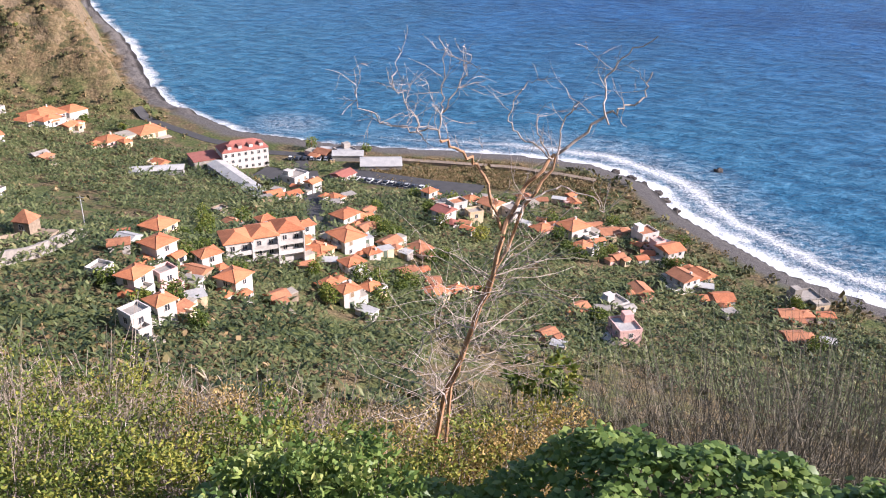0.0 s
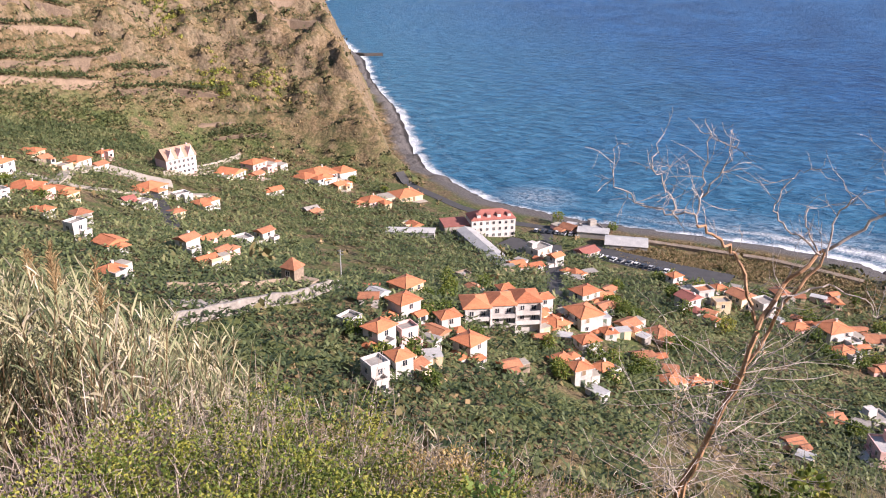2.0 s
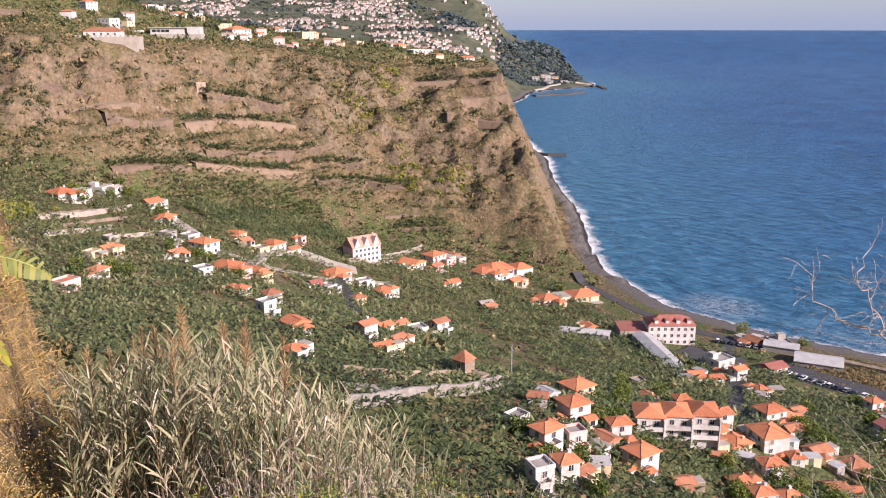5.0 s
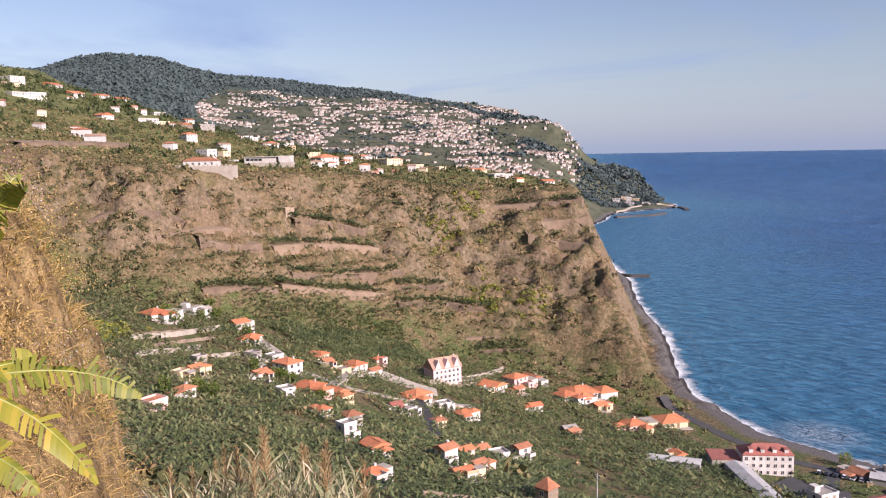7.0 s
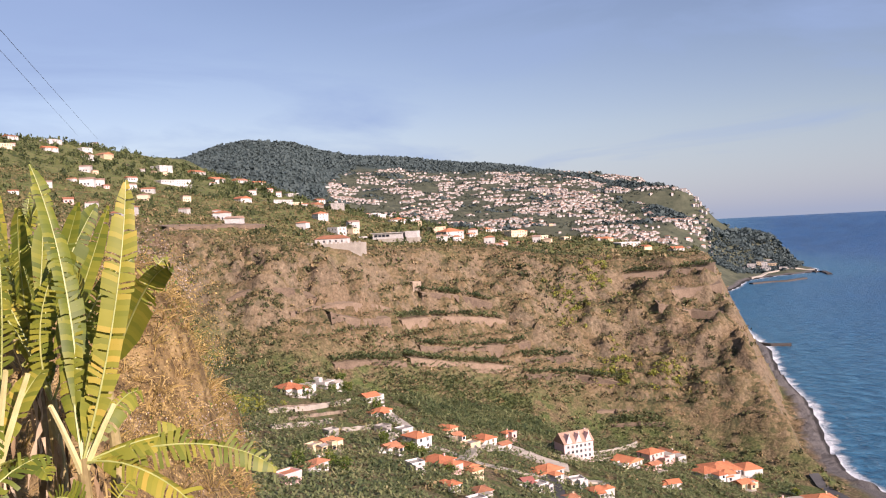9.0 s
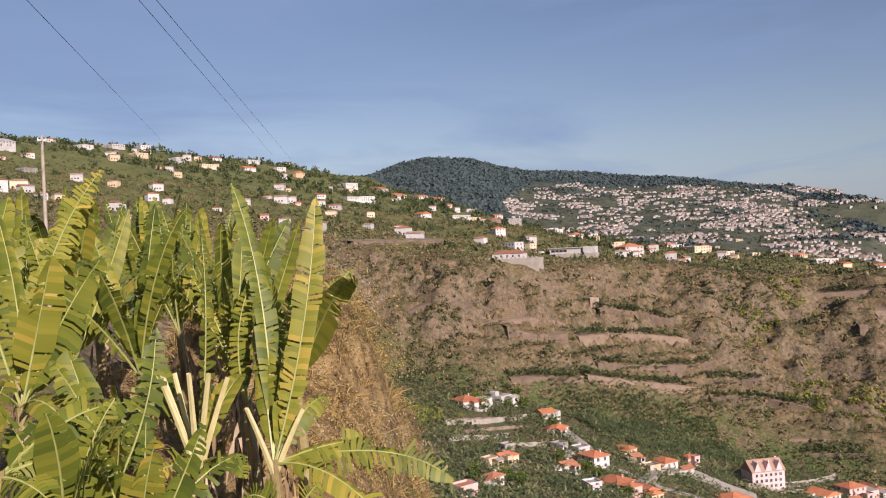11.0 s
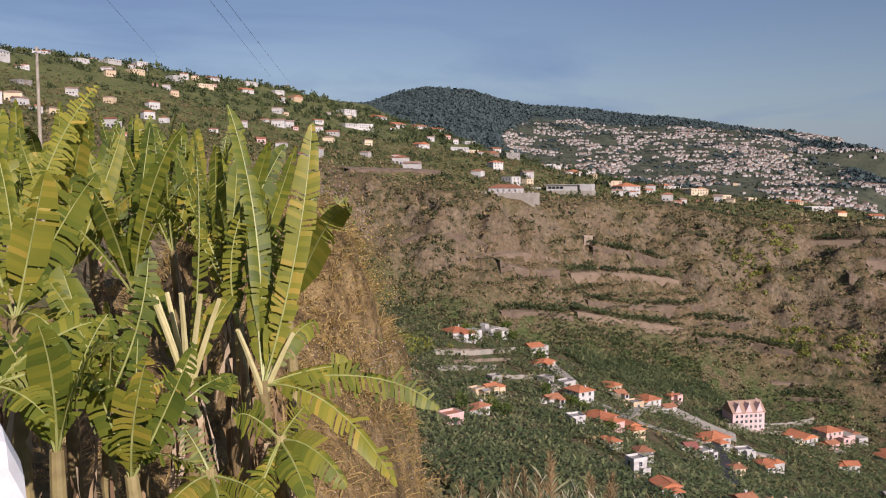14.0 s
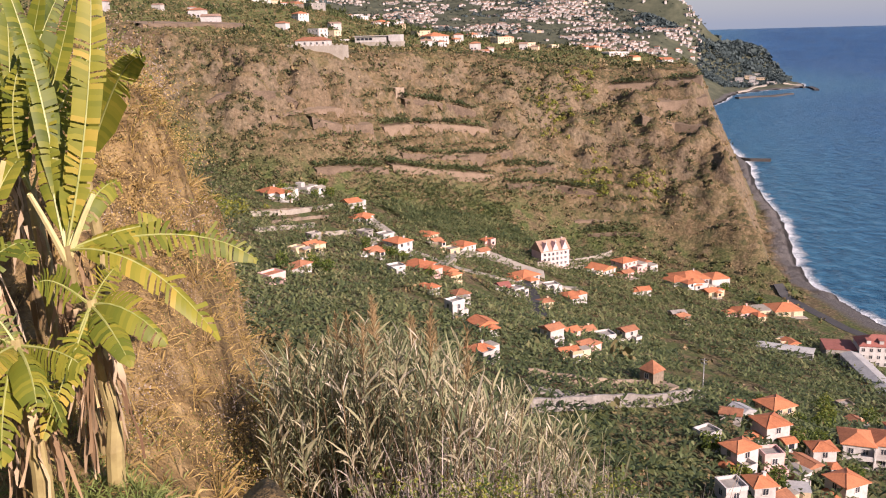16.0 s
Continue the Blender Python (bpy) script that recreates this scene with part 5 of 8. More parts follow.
def row_houses(x, y, turn):
    """A white row of three joined houses, each with its own hipped roof, fin walls and two tiers of balconies."""
    root = empty_thing("row_house", x, y, turn, "white row of joined houses with terracotta roofs and stacked balconies", "house", "houses of the village", height(x, y) + 1.3)
    for k in range(3):
        cx, cy, h = (k - 1) * 6.6, 1.1 * k, 5.7
        FOOTPRINTS.append((x + cx * math.cos(radians(turn)) - cy * math.sin(radians(turn)), y + cx * math.sin(radians(turn)) + cy * math.cos(radians(turn)), 5.2))
        unit = part("unit", *boxes((cx - 3.3, cy - 3.6, -4, cx + 3.3, cy + 4.4, h)), WHITE, root)
        v, f, rh = roof_form(8.0, 6.6, h + 0.1, "hip", 0.4, 0.34)
        part("roof", [(cx - q[1], cy + 0.4 + q[0], q[2]) for q in v], f, TILE, root)
        for e in (-1, 1):
            part("fin_wall", *boxes((cx + e * 3.1 - 0.12, cy - 5.0, -4, cx + e * 3.1 + 0.12, cy - 3.6, h - 0.3)), WHITE, unit)
        for z in (0.3, 2.9):
            part("balcony", *boxes((cx - 2.98, cy - 4.9, z - 0.18, cx + 2.98, cy - 3.6, z), (cx - 2.98, cy - 4.9, z, cx + 2.98, cy - 4.78, z + 0.95)), WHITE, unit)
            for e in (-1.45, 1.45):
                win = shared("window", WINDOW_FRAME, root, pose(cx + e, cy - 3.63, z + 0.75))
                shared("pane", WINDOW_PANE, win)
        for z in (1.0, 3.5):
            win = shared("window", WINDOW_FRAME, root, pose(cx + 3.33, cy + 1.5, z, 0, 0, 90))
            shared("pane", WINDOW_PANE, win)


row_houses(-44.5, 189.0, 24)
villa_modern(-445, 415, 32)
walled_platform(-384, 312, 36)

# parked cars in rows behind the warehouse
CAR_BODY = mesh_of("body", [(-2.05, -0.85, 0.35), (2.05, -0.85, 0.35), (2.05, 0.85, 0.35), (-2.05, 0.85, 0.35), (-2.1, -0.85, 0.85), (2.0, -0.85, 0.8), (2.0, 0.85, 0.8), (-2.1, 0.85, 0.85)], BOX_FACES, CAR_WHITE)
CAR_CABIN = mesh_of("cabin", [(-1.7, -0.78, 0.83), (0.9, -0.78, 0.82), (0.9, 0.78, 0.82), (-1.7, 0.78, 0.83), (-1.3, -0.62, 1.42), (0.25, -0.62, 1.42), (0.25, 0.62, 1.42), (-1.3, 0.62, 1.42)], BOX_FACES, PANE)
CAR_TOP = mesh_of("roof", *boxes((-1.3, -0.64, 1.42, 0.25, 0.64, 1.48)), CAR_WHITE)
ring = [(math.cos(k * math.pi / 5) * 0.32, math.sin(k * math.pi / 5) * 0.32) for k in range(10)]
CAR_WHEEL = mesh_of("wheel", [(a, -0.1, b) for a, b in ring] + [(a, 0.1, b) for a, b in ring], [tuple(range(9, -1, -1)), tuple(range(10, 20))] + [(k, (k + 1) % 10, 10 + (k + 1) % 10, 10 + k) for k in range(10)], RUBBER)


def car(x, y, turn):
    root = empty_thing("car", x, y, turn, "small pale parked car on the asphalt car park", "car", "cars on the car park", height(x, y) + 0.17)
    shared("body", CAR_BODY, root)
    cabin = shared("cabin", CAR_CABIN, root)
    shared("roof", CAR_TOP, cabin)
    for wx in (-1.3, 1.3):
        for wy in (-0.8, 0.8):
            shared("wheel", CAR_WHEEL, root, pose(wx, wy, 0.32))


car_rng = random.Random(3)
for i in range(13):
    row = 0
    along = i * 2.9 + car_rng.uniform(-0.3, 0.3)
    car(-38 + along, 320.5 - along * 0.36 + (4.0 if row else -3.5), 70 + car_rng.uniform(-5, 5))
for i in range(7):
    car(-66 + i * 3.0, 342.0 + 0.3 * i, 80 + car_rng.uniform(-8, 8))


# the pier below the cliff, the harbour arms and the rock off the beach
def pier(points, width, label, top=2.6):
    v, f = [], []
    for i, (px, py) in enumerate(points):
        a, b = points[max(i - 1, 0)], points[min(i + 1, len(points) - 1)]
        t = Vector((b[0] - a[0], b[1] - a[1])).normalized()
        nx, ny = -t.y * width / 2, t.x * width / 2
        v += [(px + nx * 1.4, py + ny * 1.4, -3), (px + nx, py + ny, top), (px - nx, py - ny, top), (px - nx * 1.4, py - ny * 1.4, -3)]
        if i:
            k = 4 * i
            f += [(k - 4, k - 3, k + 1, k), (k - 3, k - 2, k + 2, k + 1), (k - 2, k - 1, k + 3, k + 2)]
    f += [(0, 3, 2, 1), (len(v) - 4, len(v) - 3, len(v) - 2, len(v) - 1)]
    me = bpy.data.meshes.new("pier")
    me.from_pydata(v, [], f)
    me.materials.append(ROCK)
    return tagged(new("pier", me), label, "pier")


pier([(-352, 806), (-338, 804), (-322, 812)], 4, "short dark stone pier under the cliff")
pier([(-655, 1480), (-638, 1523), (-617, 1545), (-608, 1610)], 9, "dark rubble harbour breakwater")
pier([(-650, 1770), (-640, 1790), (-612, 1740), (-600, 1715)], 9, "outer harbour breakwater off the cape")


def boulder(x, y, z, sx, sy, sz, seed, label):
    bm = bmesh.new()
    bmesh.ops.create_icosphere(bm, subdivisions=3, radius=1)
    for v in bm.verts:
        p = v.co * 1.4 + Vector((seed, 0, 0))
        v.co = v.co * (1 + 0.45 * noise.noise(p) + 0.2 * noise.noise(p * 3))
        v.co = Vector((v.co.x * sx, v.co.y * sy, v.co.z * sz))
    me = bpy.data.meshes.new("sea_rock")
    bm.to_mesh(me)
    bm.free()
    me.materials.append(ROCK)
    ob = tagged(new("sea_rock", me), label, "rock")
    ob.location = (x, y, z)


boulder(119.7, 350.4, 0.2, 2.2, 1.4, 1.3, 3.1, "dark rock awash in the surf off the beach")
for k, (bx, by) in enumerate(((74, 345), (79, 338), (83, 331), (87, 322), (88, 314), (90, 304))):
    boulder(bx, by, 0.6, 2.0 + 0.5 * math.sin(k * 2.1), 1.6, 1.1, k * 1.7, "dark wave-washed boulder at the point")

# farmed terraces on the far hillside: a rubble wall, the bench behind it, and crops on the bench
CROP_ROWS = []


def terrace(points, tall, crop):
    dense = []
    for (ax, ay), (bx, by) in zip(points[:-1], points[1:]):
        n = max(2, int(math.hypot(bx - ax, by - ay) / 3))
        dense += [(ax + (bx - ax) * i / n, ay + (by - ay) * i / n) for i in range(n)]
    dense.append(points[-1])
    px, py = np.array(dense).T
    tx, ty = np.gradient(px), np.gradient(py)
    nx, ny = -ty / np.hypot(tx, ty), tx / np.hypot(tx, ty)
    if form(px + 4 * nx, py + 4 * ny)[0].mean() < form(px - 4 * nx, py - 4 * ny)[0].mean():
        nx, ny = -nx, -ny
    foot = form(px, py)[0]
    along = np.arange(len(px))
    level = np.polyval(np.polyfit(along, foot, 2), along) + tall + 0.2 * waves(px, py, 67, 6, 2)
    deep = tall / 0.45 + 4.0
    root = tagged(new("farm_terrace"), "tan rubble terrace wall with a level planted bench" if crop else "tan rubble terrace wall with a bare earth bench", "terrace", "terraces of the far hillside")
    root.matrix_basis = pose(px[0], py[0], foot[0])
    lean = 0.18 * tall
    lines = [(px - 0.3 * nx, py - 0.3 * ny, np.minimum(foot, level - 0.5) - 1.0), (px + lean * nx, py + lean * ny, level), (px + (lean + 0.5) * nx, py + (lean + 0.5) * ny, level + 0.05), (px + deep * nx, py + deep * ny, level + 0.16 * deep)]
    lines = [np.stack(q, -1) - (px[0], py[0], foot[0]) for q in lines]
    n = len(px)
    strip = [(i, i + 1, n + i + 1, n + i) for i in range(n - 1)]
    end = [(0, n, 2 * n), (n - 1, 3 * n - 1, 2 * n - 1)]
    inner = np.stack([px + deep * nx, py + deep * ny, np.minimum(foot, level - 0.5) - 1.0], -1) - (px[0], py[0], foot[0])
    part("wall", np.concatenate([lines[0], lines[1], inner]), strip + end, TERRACE_WALL, root)
    part("bench", np.concatenate(lines[1:]), strip + [tuple(k + n for k in q) for q in strip], BENCH_SOIL, root, "dry earth bench")
    for back in np.arange(1.2, deep - 1, 1.5):
        FOOTPRINTS.extend((px[i] + back * nx[i], py[i] + back * ny[i], 1.0) for i in range(n))
        if crop:
            CROP_ROWS.extend((px[i] + (back + 0.2) * nx[i] + k * tx[i], py[i] + (back + 0.2) * ny[i] + k * ty[i], level[i] + 0.16 * back) for i in range(n - 1) for k in (0.0, 0.5))


BENCH_SOIL = surface("bench_soil", (0.12, 0.085, 0.052), (0.27, 0.195, 0.125), 0.9, 0.12, 0.95, 0.06, 2.0, 0.3)
for line, tall, crop in (([(-342, 339), (-336, 363), (-329, 387)], 3.0, True), ([(-331, 312), (-329, 352), (-319, 384)], 3.4, True), ([(-352, 255), (-343, 279), (-342, 315)], 1.6, False), ([(-336, 268), (-334, 287), (-331, 304)], 4.2, False),
                         ([(-316, 310), (-312, 350), (-301, 384)], 2.4, True), ([(-310, 297), (-307, 332), (-298, 366)], 3.2, True), ([(-296, 372), (-289, 386), (-281, 399)], 2.6, True), ([(-291, 366), (-275, 392), (-254, 404)], 2.0, True),
                         ([(-259, 466), (-246, 479), (-234, 488)], 3.6, False), ([(-257, 452), (-243, 465), (-225, 469)], 3.0, False), ([(-294, 469), (-270, 485), (-242, 495)], 2.6, True), ([(-257, 382), (-244, 393), (-231, 401)], 1.2, False),
                         ([(-246, 379), (-234, 388), (-224, 395)], 1.2, True), ([(-319, 255), (-314, 274), (-309, 293)], 2.2, True), ([(-377, 233), (-362, 253), (-350, 272)], 1.4, False), ([(-438, 238), (-458, 281), (-470, 330)], 2.4, False)):
    terrace(line, tall, crop)

# sheds and outhouses between the village houses
shed_rng = random.Random(17)
for k in range(90):
    hx, hy, hr = FOOTPRINTS[shed_rng.randrange(150)]
    a = shed_rng.uniform(0, 6.28)
    x, y = hx + math.cos(a) * (hr + 3.2), hy + math.sin(a) * (hr + 3.2)
    if not bool(clear_of_houses(np.array([x]), np.array([y]), 1.2)[0]) or not 120 < math.hypot(x, y) < 460:
        continue
    w, d = shed_rng.uniform(3, 5.5), shed_rng.uniform(2.6, 4)
    root = empty_thing("outhouse", x, y, shed_rng.uniform(-40, 40), ("small grey concrete outhouse beside a house", "small pale tiled outhouse beside a house")[k % 2], "outhouse", "outhouses of the village")
    part("wall", *boxes((-w / 2, -d / 2, -2.5, w / 2, d / 2, 2.1)), (GREY, WHITE, CREAM)[k % 3], root)
    if k % 2:
        v, f, rh = roof_form(w, d, 2.1, "gable", 0.25)
        part("roof", v, f, OLD_TILE if k % 4 == 1 else TILE, root)
    else:
        part("roof", *boxes((-w / 2 - 0.15, -d / 2 - 0.15, 2.1, w / 2 + 0.15, d / 2 + 0.15, 2.28)), SHEET if k % 4 else GREY, root)
    shared("door", DOOR_LEAF, root, pose(0, -d / 2 - 0.03, -0.1))
    FOOTPRINTS.append((x, y, 0.5 * math.hypot(w, d)))

# ---- more houses along the plateau, the far town and the harbour ----
town_rng = random.Random(21)
FAR_WALLS = [WHITE, WHITE, WHITE, CREAM, PINK]
FAR_MESH = []
for k in range(8):
    w, d, h = town_rng.uniform(6, 11), town_rng.uniform(5.5, 8), town_rng.choice((2.9, 3.1, 5.2, 5.4))
    v, f, rh = roof_form(w, d, h + 0.1, "hip" if k % 2 else "gable")
    win = []
    for s in range(int(h // 2.8)):
        win += [(-w / 2 + 1 + i * 2.6, -d / 2 - 0.06, 0.9 + 2.7 * s, -w / 2 + 2.2 + i * 2.6, -d / 2, 2.2 + 2.7 * s) for i in range(int((w - 1) / 2.6))]
    FAR_MESH.append((mesh_of("wall", *boxes((-w / 2, -d / 2, -6, w / 2, d / 2, h)), FAR_WALLS[k % 5]), mesh_of("roof", v, f, OLD_TILE if k % 3 else TOWN_ROOF), mesh_of("window", *boxes(*win), PANE), w))


def far_house(x, y, z, turn, k, group, label):
    wall, roof, win, w = FAR_MESH[k]
    root = tagged(new("house"), label, "house", group)
    root.matrix_basis = pose(x, y, z, 0, 0, turn) @ Matrix.Scale(town_rng.uniform(0.62, 1.12), 4)
    shared("wall", wall, root)
    shared("roof", roof, root)
    shared("window_row", win, root)["kind"] = "stuff"
    FOOTPRINTS.append((x, y, w * 0.5))


def seen_from_afar(x, y, z, among=None):
    """Which places the land between leaves open to the overlook."""
    left = np.arange(x.size) if among is None else np.nonzero(among)[0]
    for s in np.linspace(0.97, 0.2, 26):
        left = left[form(x[left] * s, y[left] * s)[0] < EYE_Z + (z[left] + 4 - EYE_Z) * s]
    seen = np.zeros(x.shape, bool)
    seen[left] = True
    return seen


def candidates(n, az0, az1, r0, r1, seed):
    rng = np.random.RandomState(seed)
    a, r = np.radians(rng.uniform(az0, az1, n)), rng.uniform(r0, r1, n)
    x, y = -r * np.sin(a), r * np.cos(a)
    return x, y, a, form(x, y)


x, y, a, (z, dc, dv, hill) = candidates(2600, 27, 88, 430, 1250, 5)
ok = (plateau_share(x, y) > 0.7) & (y < 760) & (dc > 40) & (waves(x, y, 61, 150, 2) > 0.0) & clear_of_houses(x, y, 8)
ok = seen_from_afar(x, y, z, ok)
for i in np.nonzero(ok)[0][:95]:
    far_house(x[i], y[i], z[i], math.degrees(a[i]) + town_rng.uniform(-35, 35), town_rng.randrange(8), "houses on the plateau", "pale house with tiled roof on the green plateau")
x, y, a, (z, dc, dv, hill) = candidates(22000, 26.2, 60, 1450, 3600, 6)
dr = seg_dist(x, y, RIDGE)[0]
lanes = np.sin(z * 0.42 + 1.6 * waves(x, y, 64, 260, 2))
ok = (dc > 60) & (np.hypot(x + 925, y - 2000) > 200) & (dr > wood_depth(x, y) + 30) & (0.4 * lanes + 0.9 * waves(x, y, 63, 260, 3) + np.interp(np.degrees(a), [26, 42, 60], [0.35, 0.0, -0.2]) > 0.12)
ok = seen_from_afar(x, y, z, ok)
crowd = []
for n, i in enumerate(np.nonzero(ok)[0][:3000]):
    turn = math.degrees(a[i]) + town_rng.uniform(-40, 40)
    if n < 95:
        far_house(x[i], y[i], z[i], turn, town_rng.randrange(8), "houses of the far town", "white house with tiled roof in the far hillside town")
    else:
        crowd.append((x[i], y[i], z[i], turn, town_rng.uniform(5, 9.5), town_rng.uniform(4.5, 7), town_rng.uniform(2.4, 5.0)))
cv, cf, rv, rf = [], [], [], []
for x, y, z, turn, w, d, h in crowd:
    m = pose(x, y, z, 0, 0, turn)
    cf += [tuple(i + len(cv) for i in q) for q in BOX_FACES]
    cv += [tuple(m @ Vector(p)) for p in box(-w / 2, -d / 2, -5, w / 2, d / 2, h)]
    v, f, rh = roof_form(w, d, h, "hip")
    rf += [tuple(i + len(rv) for i in q) for q in f]
    rv += [tuple(m @ Vector(p)) for p in v]
far_town = tagged(mesh_ob("far_town", cv, cf, WHITE), "many small white houses of the far hillside town", "town", kind="stuff")
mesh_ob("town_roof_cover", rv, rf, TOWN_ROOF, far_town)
for i, (hx, hy, h, w) in enumerate(((-790, 1702, 9, 22), (-768, 1693, 7, 14), (-764, 1732, 13, 16), (-768, 1786, 15, 15), (-752, 1770, 14, 12), (-768, 1828, 16, 14), (-748, 1800, 10, 18), (-742, 1752, 6, 20), (-712, 1768, 5, 16))):
    root = empty_thing("apartment_block", hx, hy, 25, "pale multi-storey harbour building under the wooded cape", "building", "harbour buildings", z=min(max(3.0, height(hx, hy)), 8.0))
    part("wall", *boxes((-w / 2, -6, -12, w / 2, 6, h)), WHITE if i % 3 else CREAM, root)
    part("roof", *boxes((-w / 2 - 0.4, -6.4, h, w / 2 + 0.4, 6.4, h + 0.5)), GREY, root)
    for s in range(int(h // 3)):
        part("window_row", *boxes(*[(-w / 2 + 1 + 3 * j, -6.1, 1 + 3 * s, -w / 2 + 2.8 + 3 * j, -6, 2.4 + 3 * s) for j in range(int(w // 3))]), PANE, root)["kind"] = "stuff"
    FOOTPRINTS.append((hx, hy, 12))
ribbon("harbour_road", [(-705, 1590), (-706, 1640), (-716, 1700), (-712, 1768), (-690, 1800), (-668, 1820)], 7, PAVING, "pale quay road along the harbour", "quay", 1.5, 6)

# ---- plants of the valley and the hills ----
plant_rng = np.random.RandomState(4)


def blade_set(base, way, length, width, droop, segs=3, side=None, tip=0.15, rng=plant_rng):
    """Bending leaf blades: points (n, 2 (segs + 1), 3) and the faces of one blade."""
    n = len(base)
    s = np.linspace(0, 1, segs + 1)[None, :, None]
    length, droop, width = np.broadcast_to(length, n)[:, None, None], np.broadcast_to(droop, n)[:, None, None], np.broadcast_to(width, n)[:, None, None]
    mid = base[:, None, :] + way[:, None, :] * length * s + np.array([0, 0, -1.0]) * droop * length * s ** 2
    if side is None:
        side = np.cross(way, rng.normal(size=(n, 3)))
        side /= np.linalg.norm(side, axis=1, keepdims=True) + 1e-9
    prof = np.interp(s[0, :, 0], [0, 0.25, 0.7, 1], [0.35, 1, 0.85, tip])[None, :, None]
    l, r = mid - side[:, None, :] * width * prof / 2, mid + side[:, None, :] * width * prof / 2
    v = np.stack([l, r], 2).reshape(n, -1, 3)
    f = np.array([(2 * i, 2 * i + 1, 2 * i + 3, 2 * i + 2) for i in range(segs)])
    return v, f


def joined(v, f):
    n, k, _ = v.shape
    return v.reshape(-1, 3), (f[None] + (np.arange(n) * k)[:, None, None]).reshape(-1, f.shape[1])


def far_banana(seed):
    rng = np.random.RandomState(seed)
    n = 6
    a = np.arange(n) * 2.4 + rng.uniform(-0.4, 0.4, n)
    up = rng.uniform(0.5, 2.2, n)
    way = np.stack([np.cos(a), np.sin(a), up], -1)
    way /= np.linalg.norm(way, axis=1, keepdims=True)
    side = np.stack([-np.sin(a), np.cos(a), 0 * a], -1)
    base = np.tile([0, 0, 1.5], (n, 1)) + rng.uniform(-0.1, 0.1, (n, 3))
    return joined(*blade_set(base, way, rng.uniform(1.35, 2.0, n), 0.48, rng.uniform(0.25, 0.8, n), 2, side, 0.3, rng))


def leaf_cloud(seed, n=18, flat=0.75, leaf=0.5):
    """A loose shrub of unit radius: leaf-sized facets scattered in and on an uneven ball."""
    rng = np.random.RandomState(seed)
    d = rng.normal(size=(n, 3))
    d /= np.linalg.norm(d, axis=1, keepdims=True)
    d[:, 2] = np.abs(d[:, 2])
    c = d * rng.uniform(0.45, 1.0, (n, 1)) * np.array([1, 1, flat])
    u = np.cross(d + rng.normal(size=(n, 3)) * 0.5, rng.normal(size=(n, 3)))
    u /= np.linalg.norm(u, axis=1, keepdims=True)
    w = np.cross(u, d + rng.normal(size=(n, 3)) * 0.6)
    w /= np.linalg.norm(w, axis=1, keepdims=True)
    s = leaf * rng.uniform(0.6, 1.3, (n, 1))
    v = np.stack([c - u * s * 0.5, c - w * s * 0.35, c + u * s * 0.5, c + w * s * 0.35], 1)
    return joined(v, np.array([(0, 1, 2, 3)]))


def jittered(x0, x1, y0, y1, gap):
    x, y = np.meshgrid(np.arange(x0, x1, gap), np.arange(y0, y1, gap))
    return x.ravel() + plant_rng.uniform(-0.4, 0.4, x.size) * gap, y.ravel() + plant_rng.uniform(-0.4, 0.4, x.size) * gap


# banana plots on the valley floor and on the cut terraces
x, y = jittered(-345, 150, 95, 395, 1.9)
z, dc, dv, hill = form(x, y)
plot = waves(x, y, 31, 70, 3)
keep = (dv < 34) & (dc > np.where(x > 45, 22, 38)) & (z < 92) & (plot > -0.95) & clear_of_houses(x, y, -0.9) & ~((x > -32) & (x < 62) & (y > 296)) & (np.hypot(x, y) > 105)
keep |= (np.hypot((x + 92) / 1.4, y - 148) < 50) & (np.hypot(x, y) > 112) & clear_of_houses(x, y, -0.9)
keep |= inside(x, y, [(-306, 276), (-302, 328), (-284, 356), (-250, 338), (-254, 300), (-262, 262)]) & clear_of_houses(x, y, -0.9)
keep &= (dv < 6) | (np.hypot(x + 92, y - 148) < 75) | (waves(x, y, 33, 60, 2) > 0.15) | ((np.hypot(x + 282, y - 305) < 48))
keep &= (np.hypot(x, y) > 172 + 8 * waves(x, y, 68, 25, 2)) | (x < -3)
keep &= (np.hypot(x, y) < 240) | (plant_rng.uniform(size=x.size) < 0.78)
x, y, z = x[keep], y[keep], z[keep]
keep = seen_from_afar(x, y, z)
x, y, z, n = x[keep], y[keep], z[keep], int(keep.sum())
ex, ey = jittered(-312, -245, 255, 362, 1.55)
ok = inside(ex, ey, [(-306, 274), (-303, 328), (-284, 358), (-248, 338), (-254, 300), (-262, 260)]) & clear_of_houses(ex, ey, -0.9)
x, y, z = np.concatenate([x, ex[ok]]), np.concatenate([y, ey[ok]]), np.concatenate([z, form(ex[ok], ey[ok])[0]])
n = len(x)
size = plant_rng.uniform(0.9, 1.45, n)
# sunlit left plots and the shaded slope nearby are painted into the tint
tint = np.clip(0.45 - 0.22 * (np.arange(n) >= n - int(ok.sum())) + 0.2 * waves(x, y, 35, 28, 3) + 0.2 * step(-90, -190, x) - 0.2 * step(200, 140, np.hypot(x, y)) + plant_rng.uniform(-0.3, 0.3, n), 0, 1)
tagged(many("banana_plantation", [far_banana(k) for k in range(5)], np.stack([x, y, z - 0.3], -1), plant_rng.uniform(0, 6.28, n), np.stack([size, size, size * plant_rng.uniform(0.9, 1.25, n)], -1), tint, BANANA_FAR),
       "dense rows of green banana plants filling the valley", "banana plants", kind="stuff")

